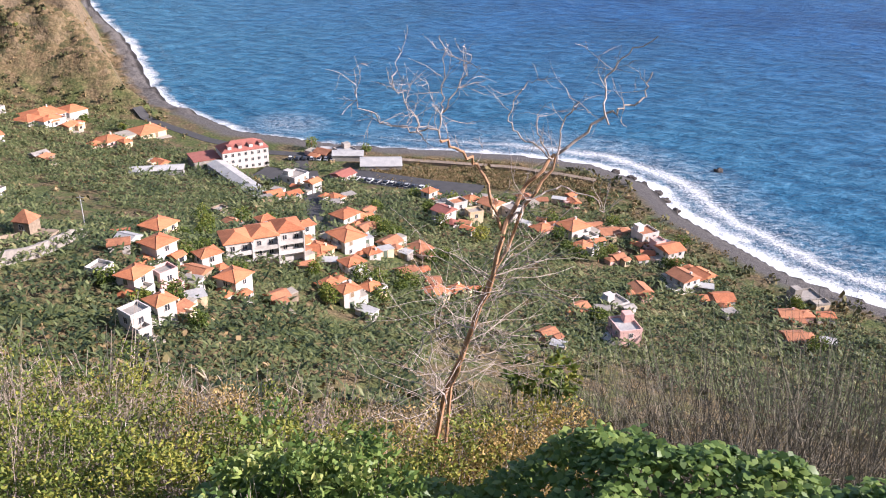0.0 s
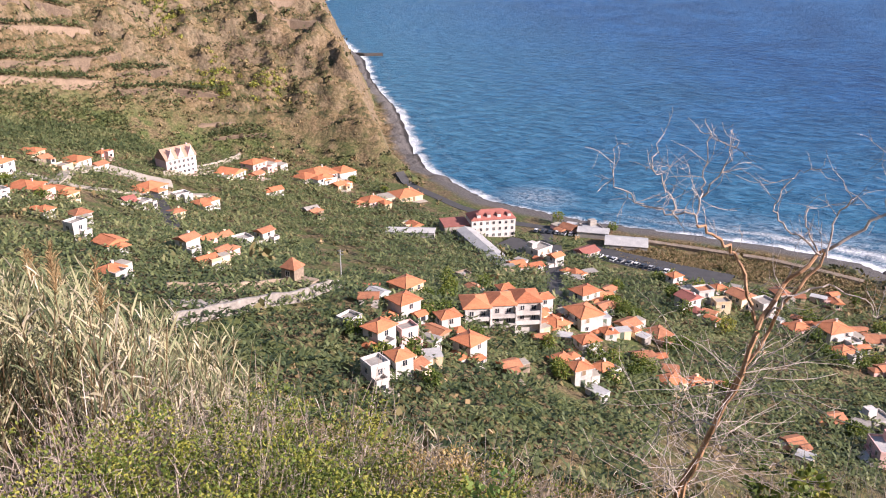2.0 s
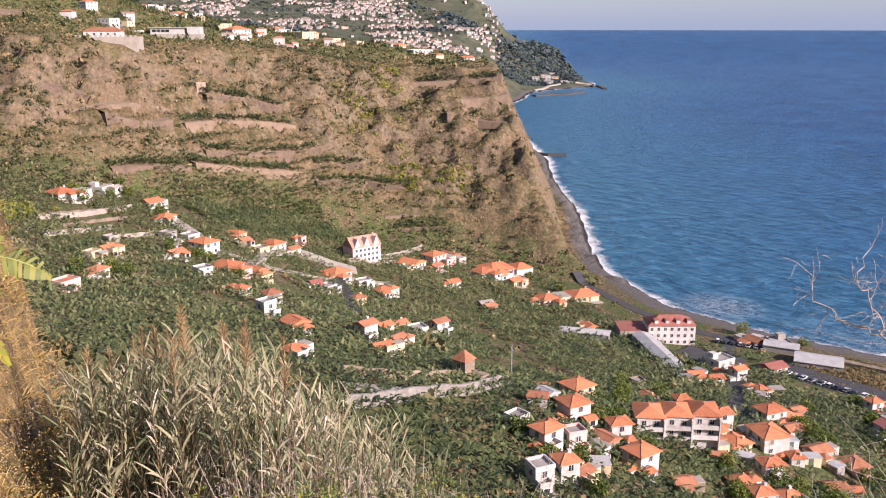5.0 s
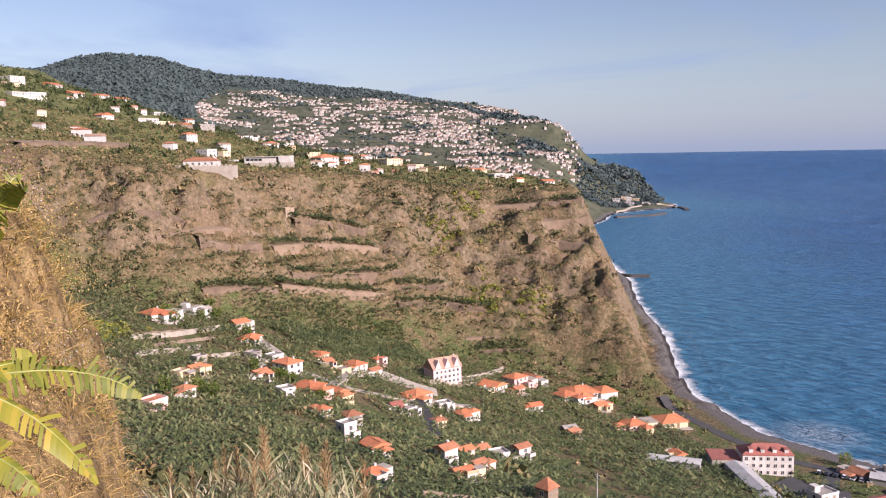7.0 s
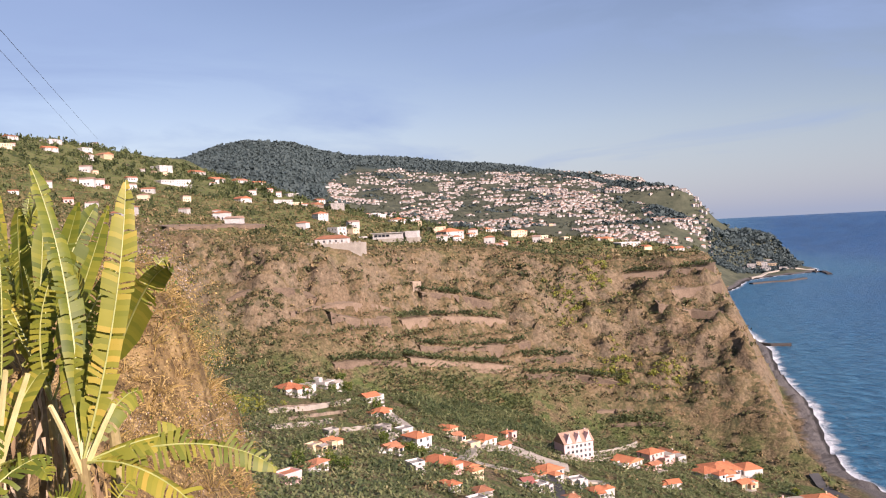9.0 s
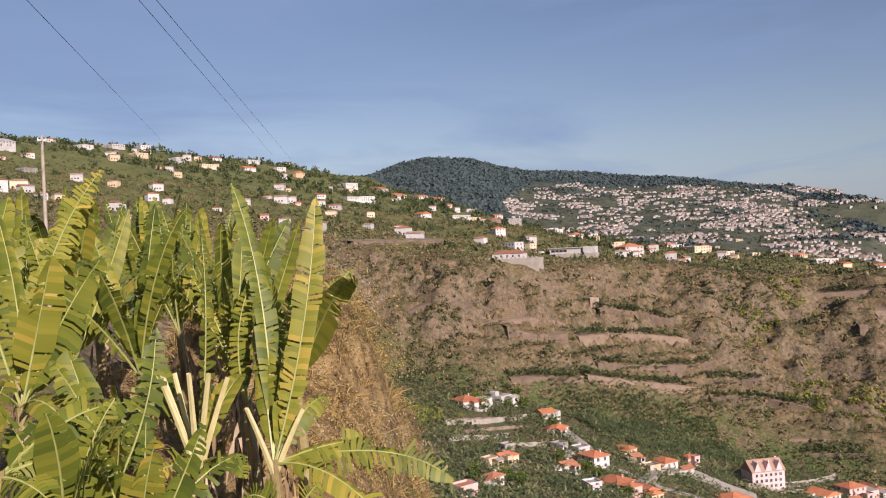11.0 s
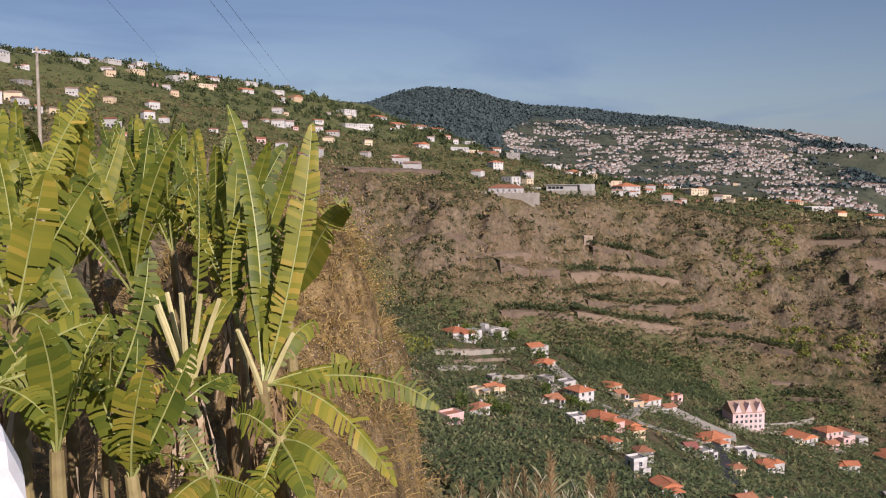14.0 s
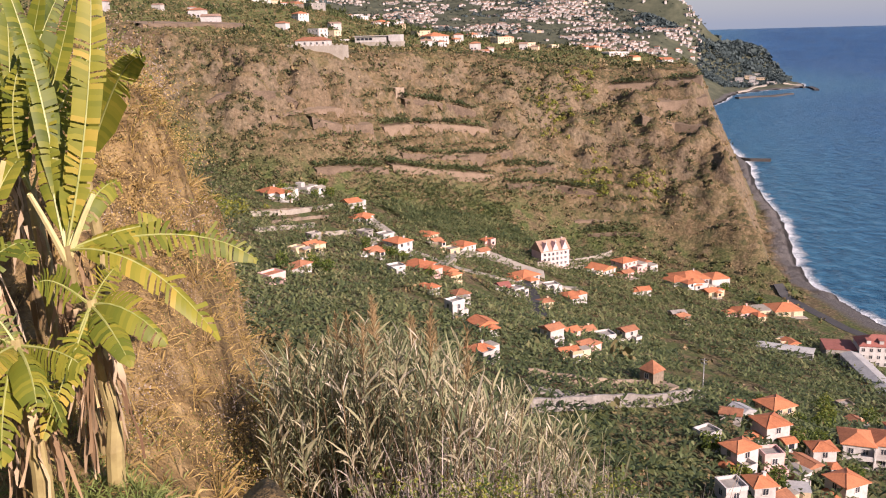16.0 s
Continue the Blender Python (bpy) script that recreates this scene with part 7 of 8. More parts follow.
# the bare shrub tree
def bare_tree(x, y, base):
    root = tagged(new("bare_tree"), "leafless small tree with orange-brown trunk and grey twigs", "tree")
    root.matrix_basis = pose(x, y, 126.0)

    def limb(name, stops, r0, r1, mat):
        pts = []
        for a, b in zip(stops[:-1], stops[1:]):
            pts += bent((a[0], near_rng.uniform(-0.1, 0.1), a[1]) if pts == [] else pts.pop(), (b[0], near_rng.uniform(-0.12, 0.12), b[1]), 0.004, 5, 0.012)
        rad = np.linspace(r0, r1, len(pts))
        part(name, *tube(pts, rad), mat, root)
        return pts

    trunk = limb("trunk", [(-0.12, base), (0.09, -0.16), (0.31, 0.72), (0.48, 1.46)], 0.026, 0.017, BARK)
    limbs = [limb("limb", [(0.05, base + 0.2), (0.15, 0.1), (0.36, 0.85), (0.60, 1.6), (0.82, 2.01)], 0.018, 0.009, BARK),
             limb("limb", [(0.48, 1.46), (0.62, 1.75), (0.82, 2.01)], 0.017, 0.012, BARK),
             limb("limb", [(0.82, 2.01), (1.13, 2.3), (1.25, 2.37), (1.4, 2.44), (1.41, 2.62)], 0.011, 0.003, TWIG),
             limb("limb", [(1.13, 2.3), (1.11, 2.55), (1.24, 2.74), (1.37, 2.89)], 0.007, 0.003, TWIG),
             limb("limb", [(0.82, 2.01), (0.86, 2.25), (0.92, 2.45)], 0.007, 0.003, TWIG),
             limb("limb", [(0.8, 1.97), (0.70, 2.15), (0.68, 2.3)], 0.007, 0.003, TWIG),
             limb("limb", [(0.80, 2.0), (0.6, 2.13), (0.47, 2.28), (0.53, 2.45), (0.62, 2.53)], 0.007, 0.0025, TWIG),
             limb("limb", [(0.48, 1.46), (0.38, 1.72), (0.28, 1.93), (0.15, 2.08), (0.02, 2.17)], 0.014, 0.009, BARK),
             limb("limb", [(0.02, 2.17), (-0.16, 2.17), (-0.34, 2.21), (-0.53, 2.35), (-0.57, 2.57)], 0.007, 0.002, TWIG),
             limb("limb", [(-0.1, 2.17), (-0.2, 2.35), (-0.29, 2.51), (-0.27, 2.73)], 0.006, 0.002, TWIG),
             limb("limb", [(0.02, 2.17), (0.02, 2.36), (0.04, 2.55), (0.0, 2.83)], 0.007, 0.002, TWIG),
             limb("limb", [(0.03, 2.3), (0.13, 2.5), (0.21, 2.73)], 0.006, 0.002, TWIG),
             limb("limb", [(0.5, 1.5), (0.63, 1.73), (0.87, 1.82), (1.08, 1.76), (1.19, 1.62)], 0.008, 0.003, TWIG),
             limb("limb", [(0.40, 1.1), (0.2, 1.2), (-0.01, 1.32)], 0.006, 0.002, TWIG),
             limb("limb", [(0.3, 0.7), (0.1, 0.62), (-0.08, 0.55), (-0.12, 0.25)], 0.007, 0.003, TWIG),
             limb("limb", [(0.2, 0.3), (0.5, 0.38), (0.78, 0.47)], 0.006, 0.002, TWIG),
             limb("limb", [(0.12, 0.0), (-0.02, 0.4), (0.02, 0.8)], 0.008, 0.002, TWIG)]
    tv, tf = [], []

    def sprig(p, d, length, rad, depth):
        n = 4
        pts, q, way = [Vector(p)], Vector(p), Vector(d).normalized()
        for _ in range(n):
            way = (way + Vector(near_rng.normal(size=3) * 0.25) + Vector((0, 0, 0.06))).normalized()
            q = q + way * length / n
            pts.append(q)
        v, f = tube(pts, np.linspace(rad, rad * 0.5, n + 1), 3)
        tf.extend(tuple(i + len(tv) for i in face) for face in f)
        tv.extend(v)
        if depth:
            for _ in range(2):
                sprig(pts[near_rng.randint(1, n)], way + Vector(near_rng.normal(size=3) * 0.8), length * 0.6, rad * 0.7, depth - 1)

    for k, pts in enumerate(limbs):
        for _ in range({8: 16, 9: 14, 10: 9, 11: 9, 0: 14, 1: 6}.get(k, 5)):
            p = pts[near_rng.randint(1, len(pts))]
            sprig(p, Vector(near_rng.normal(size=3) * (1, 0.6, 0.8)) + Vector((0, 0, 0.5)), near_rng.uniform(0.12, 0.32), 0.0026, 1)
    for _ in range(110):
        p = trunk[near_rng.randint(2, len(trunk) - 2)]
        sprig(p, Vector(near_rng.normal(size=3) * (1.2, 0.7, 0.4)) + Vector((0.3, 0, 0.1)), near_rng.uniform(0.3, 0.95), 0.003, 1)
    part("twig_tangle", tv, tf, TWIG, root, "fine tangled grey twigs")["kind"] = "stuff"


bare_tree(0.0, 5.5, -2.3)


# giant reeds in clumps on the slope
def reed_clump(az, r, stems, label):
    root = tagged(new("giant_reed"), label, "reeds", "giant reed clumps")
    c = place(az, 0, r)
    root.matrix_basis = pose(c[0], c[1], height(c[0], c[1]))
    zc = root.matrix_basis.translation.z
    sv, sf = [], []
    lb, lw, ll, lt, plumes = [], [], [], [], []
    for i in range(stems):
        dx, dy = near_rng.normal(size=2) * (0.75, 0.75)
        gx, gy = c[0] + dx, c[1] + dy
        g = height(gx, gy)
        a = math.degrees(math.atan2(-gx, gy))
        rr = math.hypot(gx, gy)
        if a > 55.8:
            continue
        crest = np.interp(a, [30, 32, 36, 40, 43, 46.5, 54, 55.2, 56.2, 60], [-33, -29.5, -25.2, -23.4, -22, -20.2, -20.6, -22.5, -30, -38]) - abs(near_rng.normal()) * 2.8
        top = EYE_Z + rr * math.tan(radians(crest))
        h = min(max(top - g, 0.8), 5.5)
        lean = near_rng.normal(size=2) * 0.1 * h
        pts = bent((dx, dy, g - zc - 0.2), (dx + lean[0], dy + lean[1], g - zc + h), 0.0, 5, 0.02)
        v, f = tube(pts, np.linspace(0.011, 0.004, 6), 4)
        sf += [tuple(k + len(sv) for k in q) for q in f]
        sv += v
        tone = np.clip(near_rng.normal(0.56, 0.3), 0, 1)
        for k in range(40):
            s = 1 - near_rng.uniform(0, 1) ** 1.2 * min(0.95, 2.4 / h)
            p = Vector(pts[0]).lerp(Vector(pts[5]), s)
            ang = near_rng.uniform(0, 6.28)
            lb.append(p)
            lw.append((math.cos(ang), math.sin(ang), near_rng.uniform(0.9, 3.4)))
            ll.append(near_rng.uniform(0.18, 0.46))
            lt.append(np.clip(tone + near_rng.normal() * 0.15, 0, 1))
        if crest > -21.5 and near_rng.uniform() < 0.34:
            plumes.append(Vector(pts[5]))
    part("stem_mass", sv, sf, STRAW, root)["kind"] = "stuff"
    lw = np.array(lw)
    lw /= np.linalg.norm(lw, axis=1, keepdims=True)
    v, f = blade_set(np.array([tuple(q) for q in lb]), lw, np.array(ll), near_rng.uniform(0.009, 0.028, len(lb)), near_rng.uniform(0.05, 0.55, len(lb)), 3, None, 0.05, near_rng)
    vv, ff = joined(v, f)
    quick("leaf_mass", vv, ff, REED_LEAF, (("tint", np.repeat(lt, v.shape[1])),), root)["kind"] = "stuff"
    for p in plumes[:3]:
        n = 150
        s = near_rng.uniform(0, 1, n)
        b = np.array(p)[None] + np.stack([0 * s, 0 * s, s * 0.5 - 0.12], -1)
        w = near_rng.normal(size=(n, 3)) * (0.45, 0.45, 0.2) + (0, 0, 1)
        w /= np.linalg.norm(w, axis=1, keepdims=True)
        v, f = blade_set(b, w, near_rng.uniform(0.10, 0.22, n) * (1.1 - s * 0.6), 0.007, 0.15, 2, None, 0.2, near_rng)
        vv, ff = joined(v, f)
        quick("plume", vv, ff, STRAW, (("tint", np.repeat(near_rng.uniform(0.35, 0.7, n), v.shape[1])),), root)


for az, r, stems in ((33.5, 9.0, 34), (36, 10.5, 46), (38.5, 8.6, 42), (40, 12, 46), (42.5, 9.5, 50), (44.5, 12.5, 46), (46.5, 8.8, 54), (48.5, 11, 50), (50.5, 9.2, 54), (52.5, 12, 46), (53.5, 9.4, 46), (47, 15, 40), (41, 15.5, 36), (36.5, 14.5, 30)):
    reed_clump(az, r, stems, "tall clump of giant reed, grey-green leaves and straw stems")


def bush(az, el, r, size, leaves, leaf, tint, mat, label, name="shrub", stalks=26, tall=1.0):
    """A leafy shrub whose top stands at that bearing; stems go down to the slope."""
    top = place(az, el, r)
    g = height(top[0], top[1])
    root = tagged(new(name), label, "shrub")
    root.matrix_basis = pose(top[0], top[1], g)
    h = max(top[2] - g, 0.5)
    m = max(8, leaves // 26)
    e = near_rng.normal(size=(m, 3))
    e /= np.linalg.norm(e, axis=1, keepdims=True)
    lump = 1 + 0.35 * np.sin(e[:, 0] * 5 + az) * np.cos(e[:, 1] * 4 + r) + 0.25 * np.sin(e[:, 2] * 7 + el)
    sprig_at = e * (near_rng.uniform(0.4, 1.15, (m, 1)) ** 0.5) * lump[:, None] * np.array([size, size, size * 0.75 * tall])
    which = near_rng.randint(0, m, leaves)
    d = e[which]
    c = sprig_at[which] + near_rng.normal(size=(leaves, 3)) * (0.11, 0.11, 0.075) * size + np.array([0, 0, h - size * 0.62 * tall])
    w = d * 0.6 + near_rng.normal(size=(leaves, 3)) * 0.6 + np.array([0, 0, 0.35])
    w /= np.linalg.norm(w, axis=1, keepdims=True)
    v, f = blade_set(c, w, leaf * near_rng.uniform(0.7, 1.4, leaves), leaf * near_rng.uniform(0.45, 0.7, leaves), near_rng.uniform(0.1, 0.5, leaves), 2, None, 0.12, near_rng)
    vv, ff = joined(v, f)
    # tint varies by sprig and leaf, and gets lighter towards the top
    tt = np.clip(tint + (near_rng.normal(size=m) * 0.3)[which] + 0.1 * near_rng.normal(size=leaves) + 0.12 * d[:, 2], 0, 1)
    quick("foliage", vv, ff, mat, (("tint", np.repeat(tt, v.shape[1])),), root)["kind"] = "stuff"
    sv, sf = [], []
    for i in range(stalks):
        a = near_rng.uniform(0, 6.28)
        q = Vector((math.cos(a) * size * near_rng.uniform(0.1, 0.9), math.sin(a) * size * near_rng.uniform(0.1, 0.9), h - size * near_rng.uniform(0.1, 0.9)))
        v, f = tube(bent((near_rng.normal() * 0.08, near_rng.normal() * 0.08, -0.2), q, 0.0, 4, 0.03), np.linspace(0.009, 0.002, 5), 4)
        sf += [tuple(k + len(sv) for k in p) for p in f]
        sv += v
    part("stem_mass", sv, sf, TWIG, root)["kind"] = "stuff"
    return root


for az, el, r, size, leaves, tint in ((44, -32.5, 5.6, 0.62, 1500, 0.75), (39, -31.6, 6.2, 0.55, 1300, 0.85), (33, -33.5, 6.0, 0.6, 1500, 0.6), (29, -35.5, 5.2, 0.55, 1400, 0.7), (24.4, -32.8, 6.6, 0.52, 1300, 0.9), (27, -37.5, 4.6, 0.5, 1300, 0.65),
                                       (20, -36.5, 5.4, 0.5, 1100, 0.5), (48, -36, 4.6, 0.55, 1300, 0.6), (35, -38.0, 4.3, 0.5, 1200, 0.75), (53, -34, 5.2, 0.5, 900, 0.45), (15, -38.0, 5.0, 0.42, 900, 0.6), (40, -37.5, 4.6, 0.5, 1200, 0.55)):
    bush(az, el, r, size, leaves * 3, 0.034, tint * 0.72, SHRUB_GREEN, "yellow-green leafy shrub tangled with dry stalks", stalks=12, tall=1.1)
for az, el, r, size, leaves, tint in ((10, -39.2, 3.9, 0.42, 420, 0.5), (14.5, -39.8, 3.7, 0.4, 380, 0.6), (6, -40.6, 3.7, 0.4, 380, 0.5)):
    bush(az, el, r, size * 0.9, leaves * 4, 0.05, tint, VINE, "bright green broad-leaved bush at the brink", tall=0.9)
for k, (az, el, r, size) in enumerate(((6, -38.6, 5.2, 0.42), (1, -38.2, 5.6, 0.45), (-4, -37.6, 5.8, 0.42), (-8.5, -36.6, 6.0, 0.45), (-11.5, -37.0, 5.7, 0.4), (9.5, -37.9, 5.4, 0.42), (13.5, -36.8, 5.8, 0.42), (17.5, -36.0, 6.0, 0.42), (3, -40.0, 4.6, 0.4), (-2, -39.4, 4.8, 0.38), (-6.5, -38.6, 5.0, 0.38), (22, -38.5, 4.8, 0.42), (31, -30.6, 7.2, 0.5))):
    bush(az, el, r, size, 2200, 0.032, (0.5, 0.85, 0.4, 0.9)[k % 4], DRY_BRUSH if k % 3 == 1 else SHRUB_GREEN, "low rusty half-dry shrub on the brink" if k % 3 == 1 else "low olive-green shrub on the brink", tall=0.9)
for az, el, r, size, leaves, tint in ((-8.5, -33.2, 6.4, 0.35, 500, 0.3),):
    bush(az, el, r, size, leaves, 0.07 if r < 10 else 0.14, tint, SHRUB_GREEN, "rounded green shrub on the dry slope")


def tuft(az, el, r, spread, n, tint, mat, label, name, width=0.008, lean=0.25, noise_el=2.0, droop=0.15, foot=None):
    """Dry stalks and blades standing up to that bearing from the slope."""
    c = place(az, el, r)
    root = tagged(new(name), label, "dry plants")
    g0 = height(c[0], c[1])
    root.matrix_basis = pose(c[0], c[1], g0)
    off = near_rng.normal(size=(n, 2)) * spread
    gx, gy = c[0] + off[:, 0], c[1] + off[:, 1]
    g = form(gx, gy)[0]
    top = EYE_Z + np.hypot(gx, gy) * np.tan(np.radians(el - np.abs(near_rng.normal(size=n)) * noise_el))
    h = np.clip(top - g, 0.3, 6)
    if foot is not None:
        cut = np.maximum(h - foot, 0)
        g, h = g + cut, h - cut
    w = np.stack([near_rng.normal(size=n) * lean, near_rng.normal(size=n) * lean, np.ones(n)], -1)
    w /= np.linalg.norm(w, axis=1, keepdims=True)
    v, f = blade_set(np.stack([off[:, 0], off[:, 1], g - g0 - 0.1], -1), w, h * 1.08, width * near_rng.uniform(0.6, 1.6, n), droop * near_rng.uniform(0, 1, n), 4, None, 0.3, near_rng)
    # side sprays
    m = n * 8
    k = near_rng.randint(0, n, m)
    s = near_rng.uniform(0.4, 1.0, m)[:, None]
    b = np.stack([off[k, 0], off[k, 1], g[k] - g0 - 0.1], -1) + w[k] * h[k][:, None] * s * 1.05 - np.array([0, 0, 1]) * (droop * 0.5 * h[k][:, None] * s ** 2)
    sw = w[k] + near_rng.normal(size=(m, 3)) * 0.7
    sw /= np.linalg.norm(sw, axis=1, keepdims=True)
    v2, f2 = blade_set(b, sw, near_rng.uniform(0.05, 0.19, m), width * 0.9, 0.2, 2, None, 0.2, near_rng)
    va, fa = joined(v, f)
    vb, fb = joined(v2, f2)
    t = np.clip(tint + near_rng.normal(size=n) * 0.2, 0, 1)
    quick("stalk_mass", np.concatenate([va, vb]), np.concatenate([fa, fb + len(va)]), mat, (("tint", np.concatenate([np.repeat(t, v.shape[1]), np.repeat(t[k], v2.shape[1])])),), root)["kind"] = "stuff"


# tall dark dead weeds on the slope towards the sea
for i in range(22):
    az = -36 + i * 1.5
    tuft(az, float(np.interp(az, [-36, -31, -26, -18, -10, -4], [-25.5, -26.3, -29, -31.2, -33.4, -36])), 6.5 + (i * 37 % 5) * 0.8, (0.42, 0.5), 170, 0.38 if az < -17 else 0.62, DARK_WEED, "tall dark dead weeds with bare upright stems", "dead_weeds", 0.006, 0.3, 4.5)
# rusty dry brush round the foot of the bare tree
for az, el, r in ((3.6, -36.0, 6.0), (0.5, -37.0, 5.4), (-3, -36.0, 6.2), (7, -36.2, 6.2), (-6.5, -34.8, 6.8), (11, -36.2, 6.4), (-1.5, -38.2, 4.9), (5, -38, 5.0)):
    tuft(az, el - 0.5, r, 0.36, 200, 0.55, STRAW, "rusty brown dry brush on the brink", "dry_brush", 0.006, 0.45, 2.4, 0.35)
# grey and straw-coloured dead stalks among the shrubs
for az, el, r in ((27.2, -29.8, 6.4), (25.0, -31.2, 6.2), (19.8, -32.2, 6.2), (18.4, -33.2, 6.0), (15.2, -33.6, 6.1), (13.6, -34.2, 6.2), (10.2, -34.2, 6.4), (7.6, -35.0, 6.2), (31, -28.6, 7.0), (22.6, -33.8, 5.8), (33.9, -28.2, 7.0), (42, -25.5, 7.6), (38, -28.6, 6.8), (46, -28, 6.2), (30.5, -32.4, 5.8),
                  (50, -30, 5.6), (36, -33.0, 5.0), (42.5, -34.5, 4.6), (17, -36.4, 5), (28.5, -34, 5.2), (24, -36, 4.8)):
    tuft(az, el, r, 0.2, 120, 0.72, GREY_STALK, "pale grey dead stalks standing among shrubs", "dead_stalks", 0.007, 0.3, 2.2, 0.3)


# broad vine leaves over the brink
def vine_cover():
    n = 23000
    az = near_rng.uniform(-42, 25, n)
    rim = np.interp(az, [-42, -31.5, -23.6, -16.2, -12.4, -8.5, -3, 3, 6, 11, 15, 19.4, 25], [-34.6, -34.6, -34.8, -35.0, -36.2, -38.6, -40.4, -40.4, -39.6, -38.4, -38.4, -39.4, -41.5])
    r = near_rng.uniform(2.7, 4.6, n)
    zt = EYE_Z + 4.5 * np.tan(np.radians(rim)) + 0.10 * waves(-r * np.sin(np.radians(az)), r * np.cos(np.radians(az)), 71, 0.9, 2) - np.clip(r - 4.3, 0, 1) * 1.2 + near_rng.uniform(-0.12, 0.02, n)
    b = np.stack([-r * np.sin(np.radians(az)), r * np.cos(np.radians(az)), zt], -1)
    w = near_rng.normal(size=(n, 3)) * (1, 1, 0.35) + (0, -0.25, 0.05)
    w /= np.linalg.norm(w, axis=1, keepdims=True)
    side = np.cross(w, near_rng.normal(size=(n, 3)) * 0.35 + (0, 0, 1))
    side /= np.linalg.norm(side, axis=1, keepdims=True)
    size = near_rng.uniform(0.009, 0.0165, n) * r
    v, f = blade_set(b, w, size, size * 0.95, 0.3, 2, side, 0.1, near_rng)
    vv, ff = joined(v, f)
    tint = np.clip(0.42 + 0.22 * waves(b[:, 0], b[:, 1], 73, 0.8, 2) + near_rng.normal(size=n) * 0.12, 0, 1)
    ob = quick("vine_cover", vv, ff, VINE, (("tint", np.repeat(tint, v.shape[1])),))
    tagged(ob, "thick cover of broad green vine leaves on the brink", "vines", kind="stuff")


vine_cover()


# ---- banana plants on the near terrace ----
def banana_leaf(root, base, tip, width, bow, rng, tint):
    """A torn leaf from stalk to tip: its ribbon of strips, and the midrib on it."""
    base, tip = np.array(base, float), np.array(tip, float)
    chord = tip - base
    length = np.linalg.norm(chord)
    n = max(20, int(length / 0.045))
    s = np.linspace(0, 1, n + 1)
    lie = np.hypot(chord[0], chord[1]) / length
    mid = base + chord * s[:, None] + np.outer(4 * s * (1 - s) ** 0.8, [0, 0, bow * length * lie]) + np.outer(s * (1 - s), rng.normal(size=3) * 0.12 * length)
    tang = np.gradient(mid, axis=0)
    tang /= np.linalg.norm(tang, axis=1, keepdims=True)
    face = -np.array(root.matrix_basis.translation) * (1, 1, 0)
    face = face / np.linalg.norm(face) + rng.normal(size=3) * 0.45 + np.array([0, 0, 0.9 * lie])
    half = 0.95 * width / 2 * np.interp(s, [0, 0.1, 0.16, 0.3, 0.65, 0.9, 1], [0.05, 0.08, 0.5, 0.95, 1, 0.6, 0.12])
    worn, sag = rng.choice((0.2, 0.3, 0.45, 0.6, 0.75, 0.9)), 0.25 + 0.6 * lie
    v, f = [], []
    for side in (-1, 1):
        hang, ragged, fan = rng.uniform(0, 0.3), 1.0, 0.3
        for i in range(int(n * 0.1), n):
            torn = rng.uniform() < worn
            if torn:
                hang, ragged, fan = rng.uniform(-0.15, 1.1) * sag, rng.uniform(0.7, 1.05), rng.uniform(0.05, 0.55)
            o = len(v)
            gap = rng.uniform(0.5, 0.85) if torn else 1.0
            for q in (0.0, gap):
                m = mid[i] * (1 - q) + mid[i + 1] * q
                t, hw = tang[i], half[i] * (1 - q) + half[i + 1] * q
                out = np.cross(t, face) * side
                out = out / (np.linalg.norm(out) + 1e-9)
                out = out + t * fan
                lift = np.cross(out, t) * side
                for share in (0.0, 0.5, 1.0):
                    v.append(m + out * hw * ragged * share * (1 - 0.25 * abs(hang) * share) + lift * 0.12 * hw * (share > 0) + np.array([0, 0, -1]) * hang * hw * share ** 2)
            f += [(o, o + 1, o + 4, o + 3), (o + 1, o + 2, o + 5, o + 4)]
    leaf = quick("leaf", np.array(v), np.array(f), BANANA_NEAR, (("tint", np.clip(np.full(len(v), tint) + np.repeat(rng.normal(size=len(v) // 6) * 0.07, 6), 0, 1)),), root)
    part("midrib", *tube([tuple(p) for p in mid[::3]] , np.linspace(0.013, 0.003, len(mid[::3])), 5), MIDRIB, leaf)
    return leaf


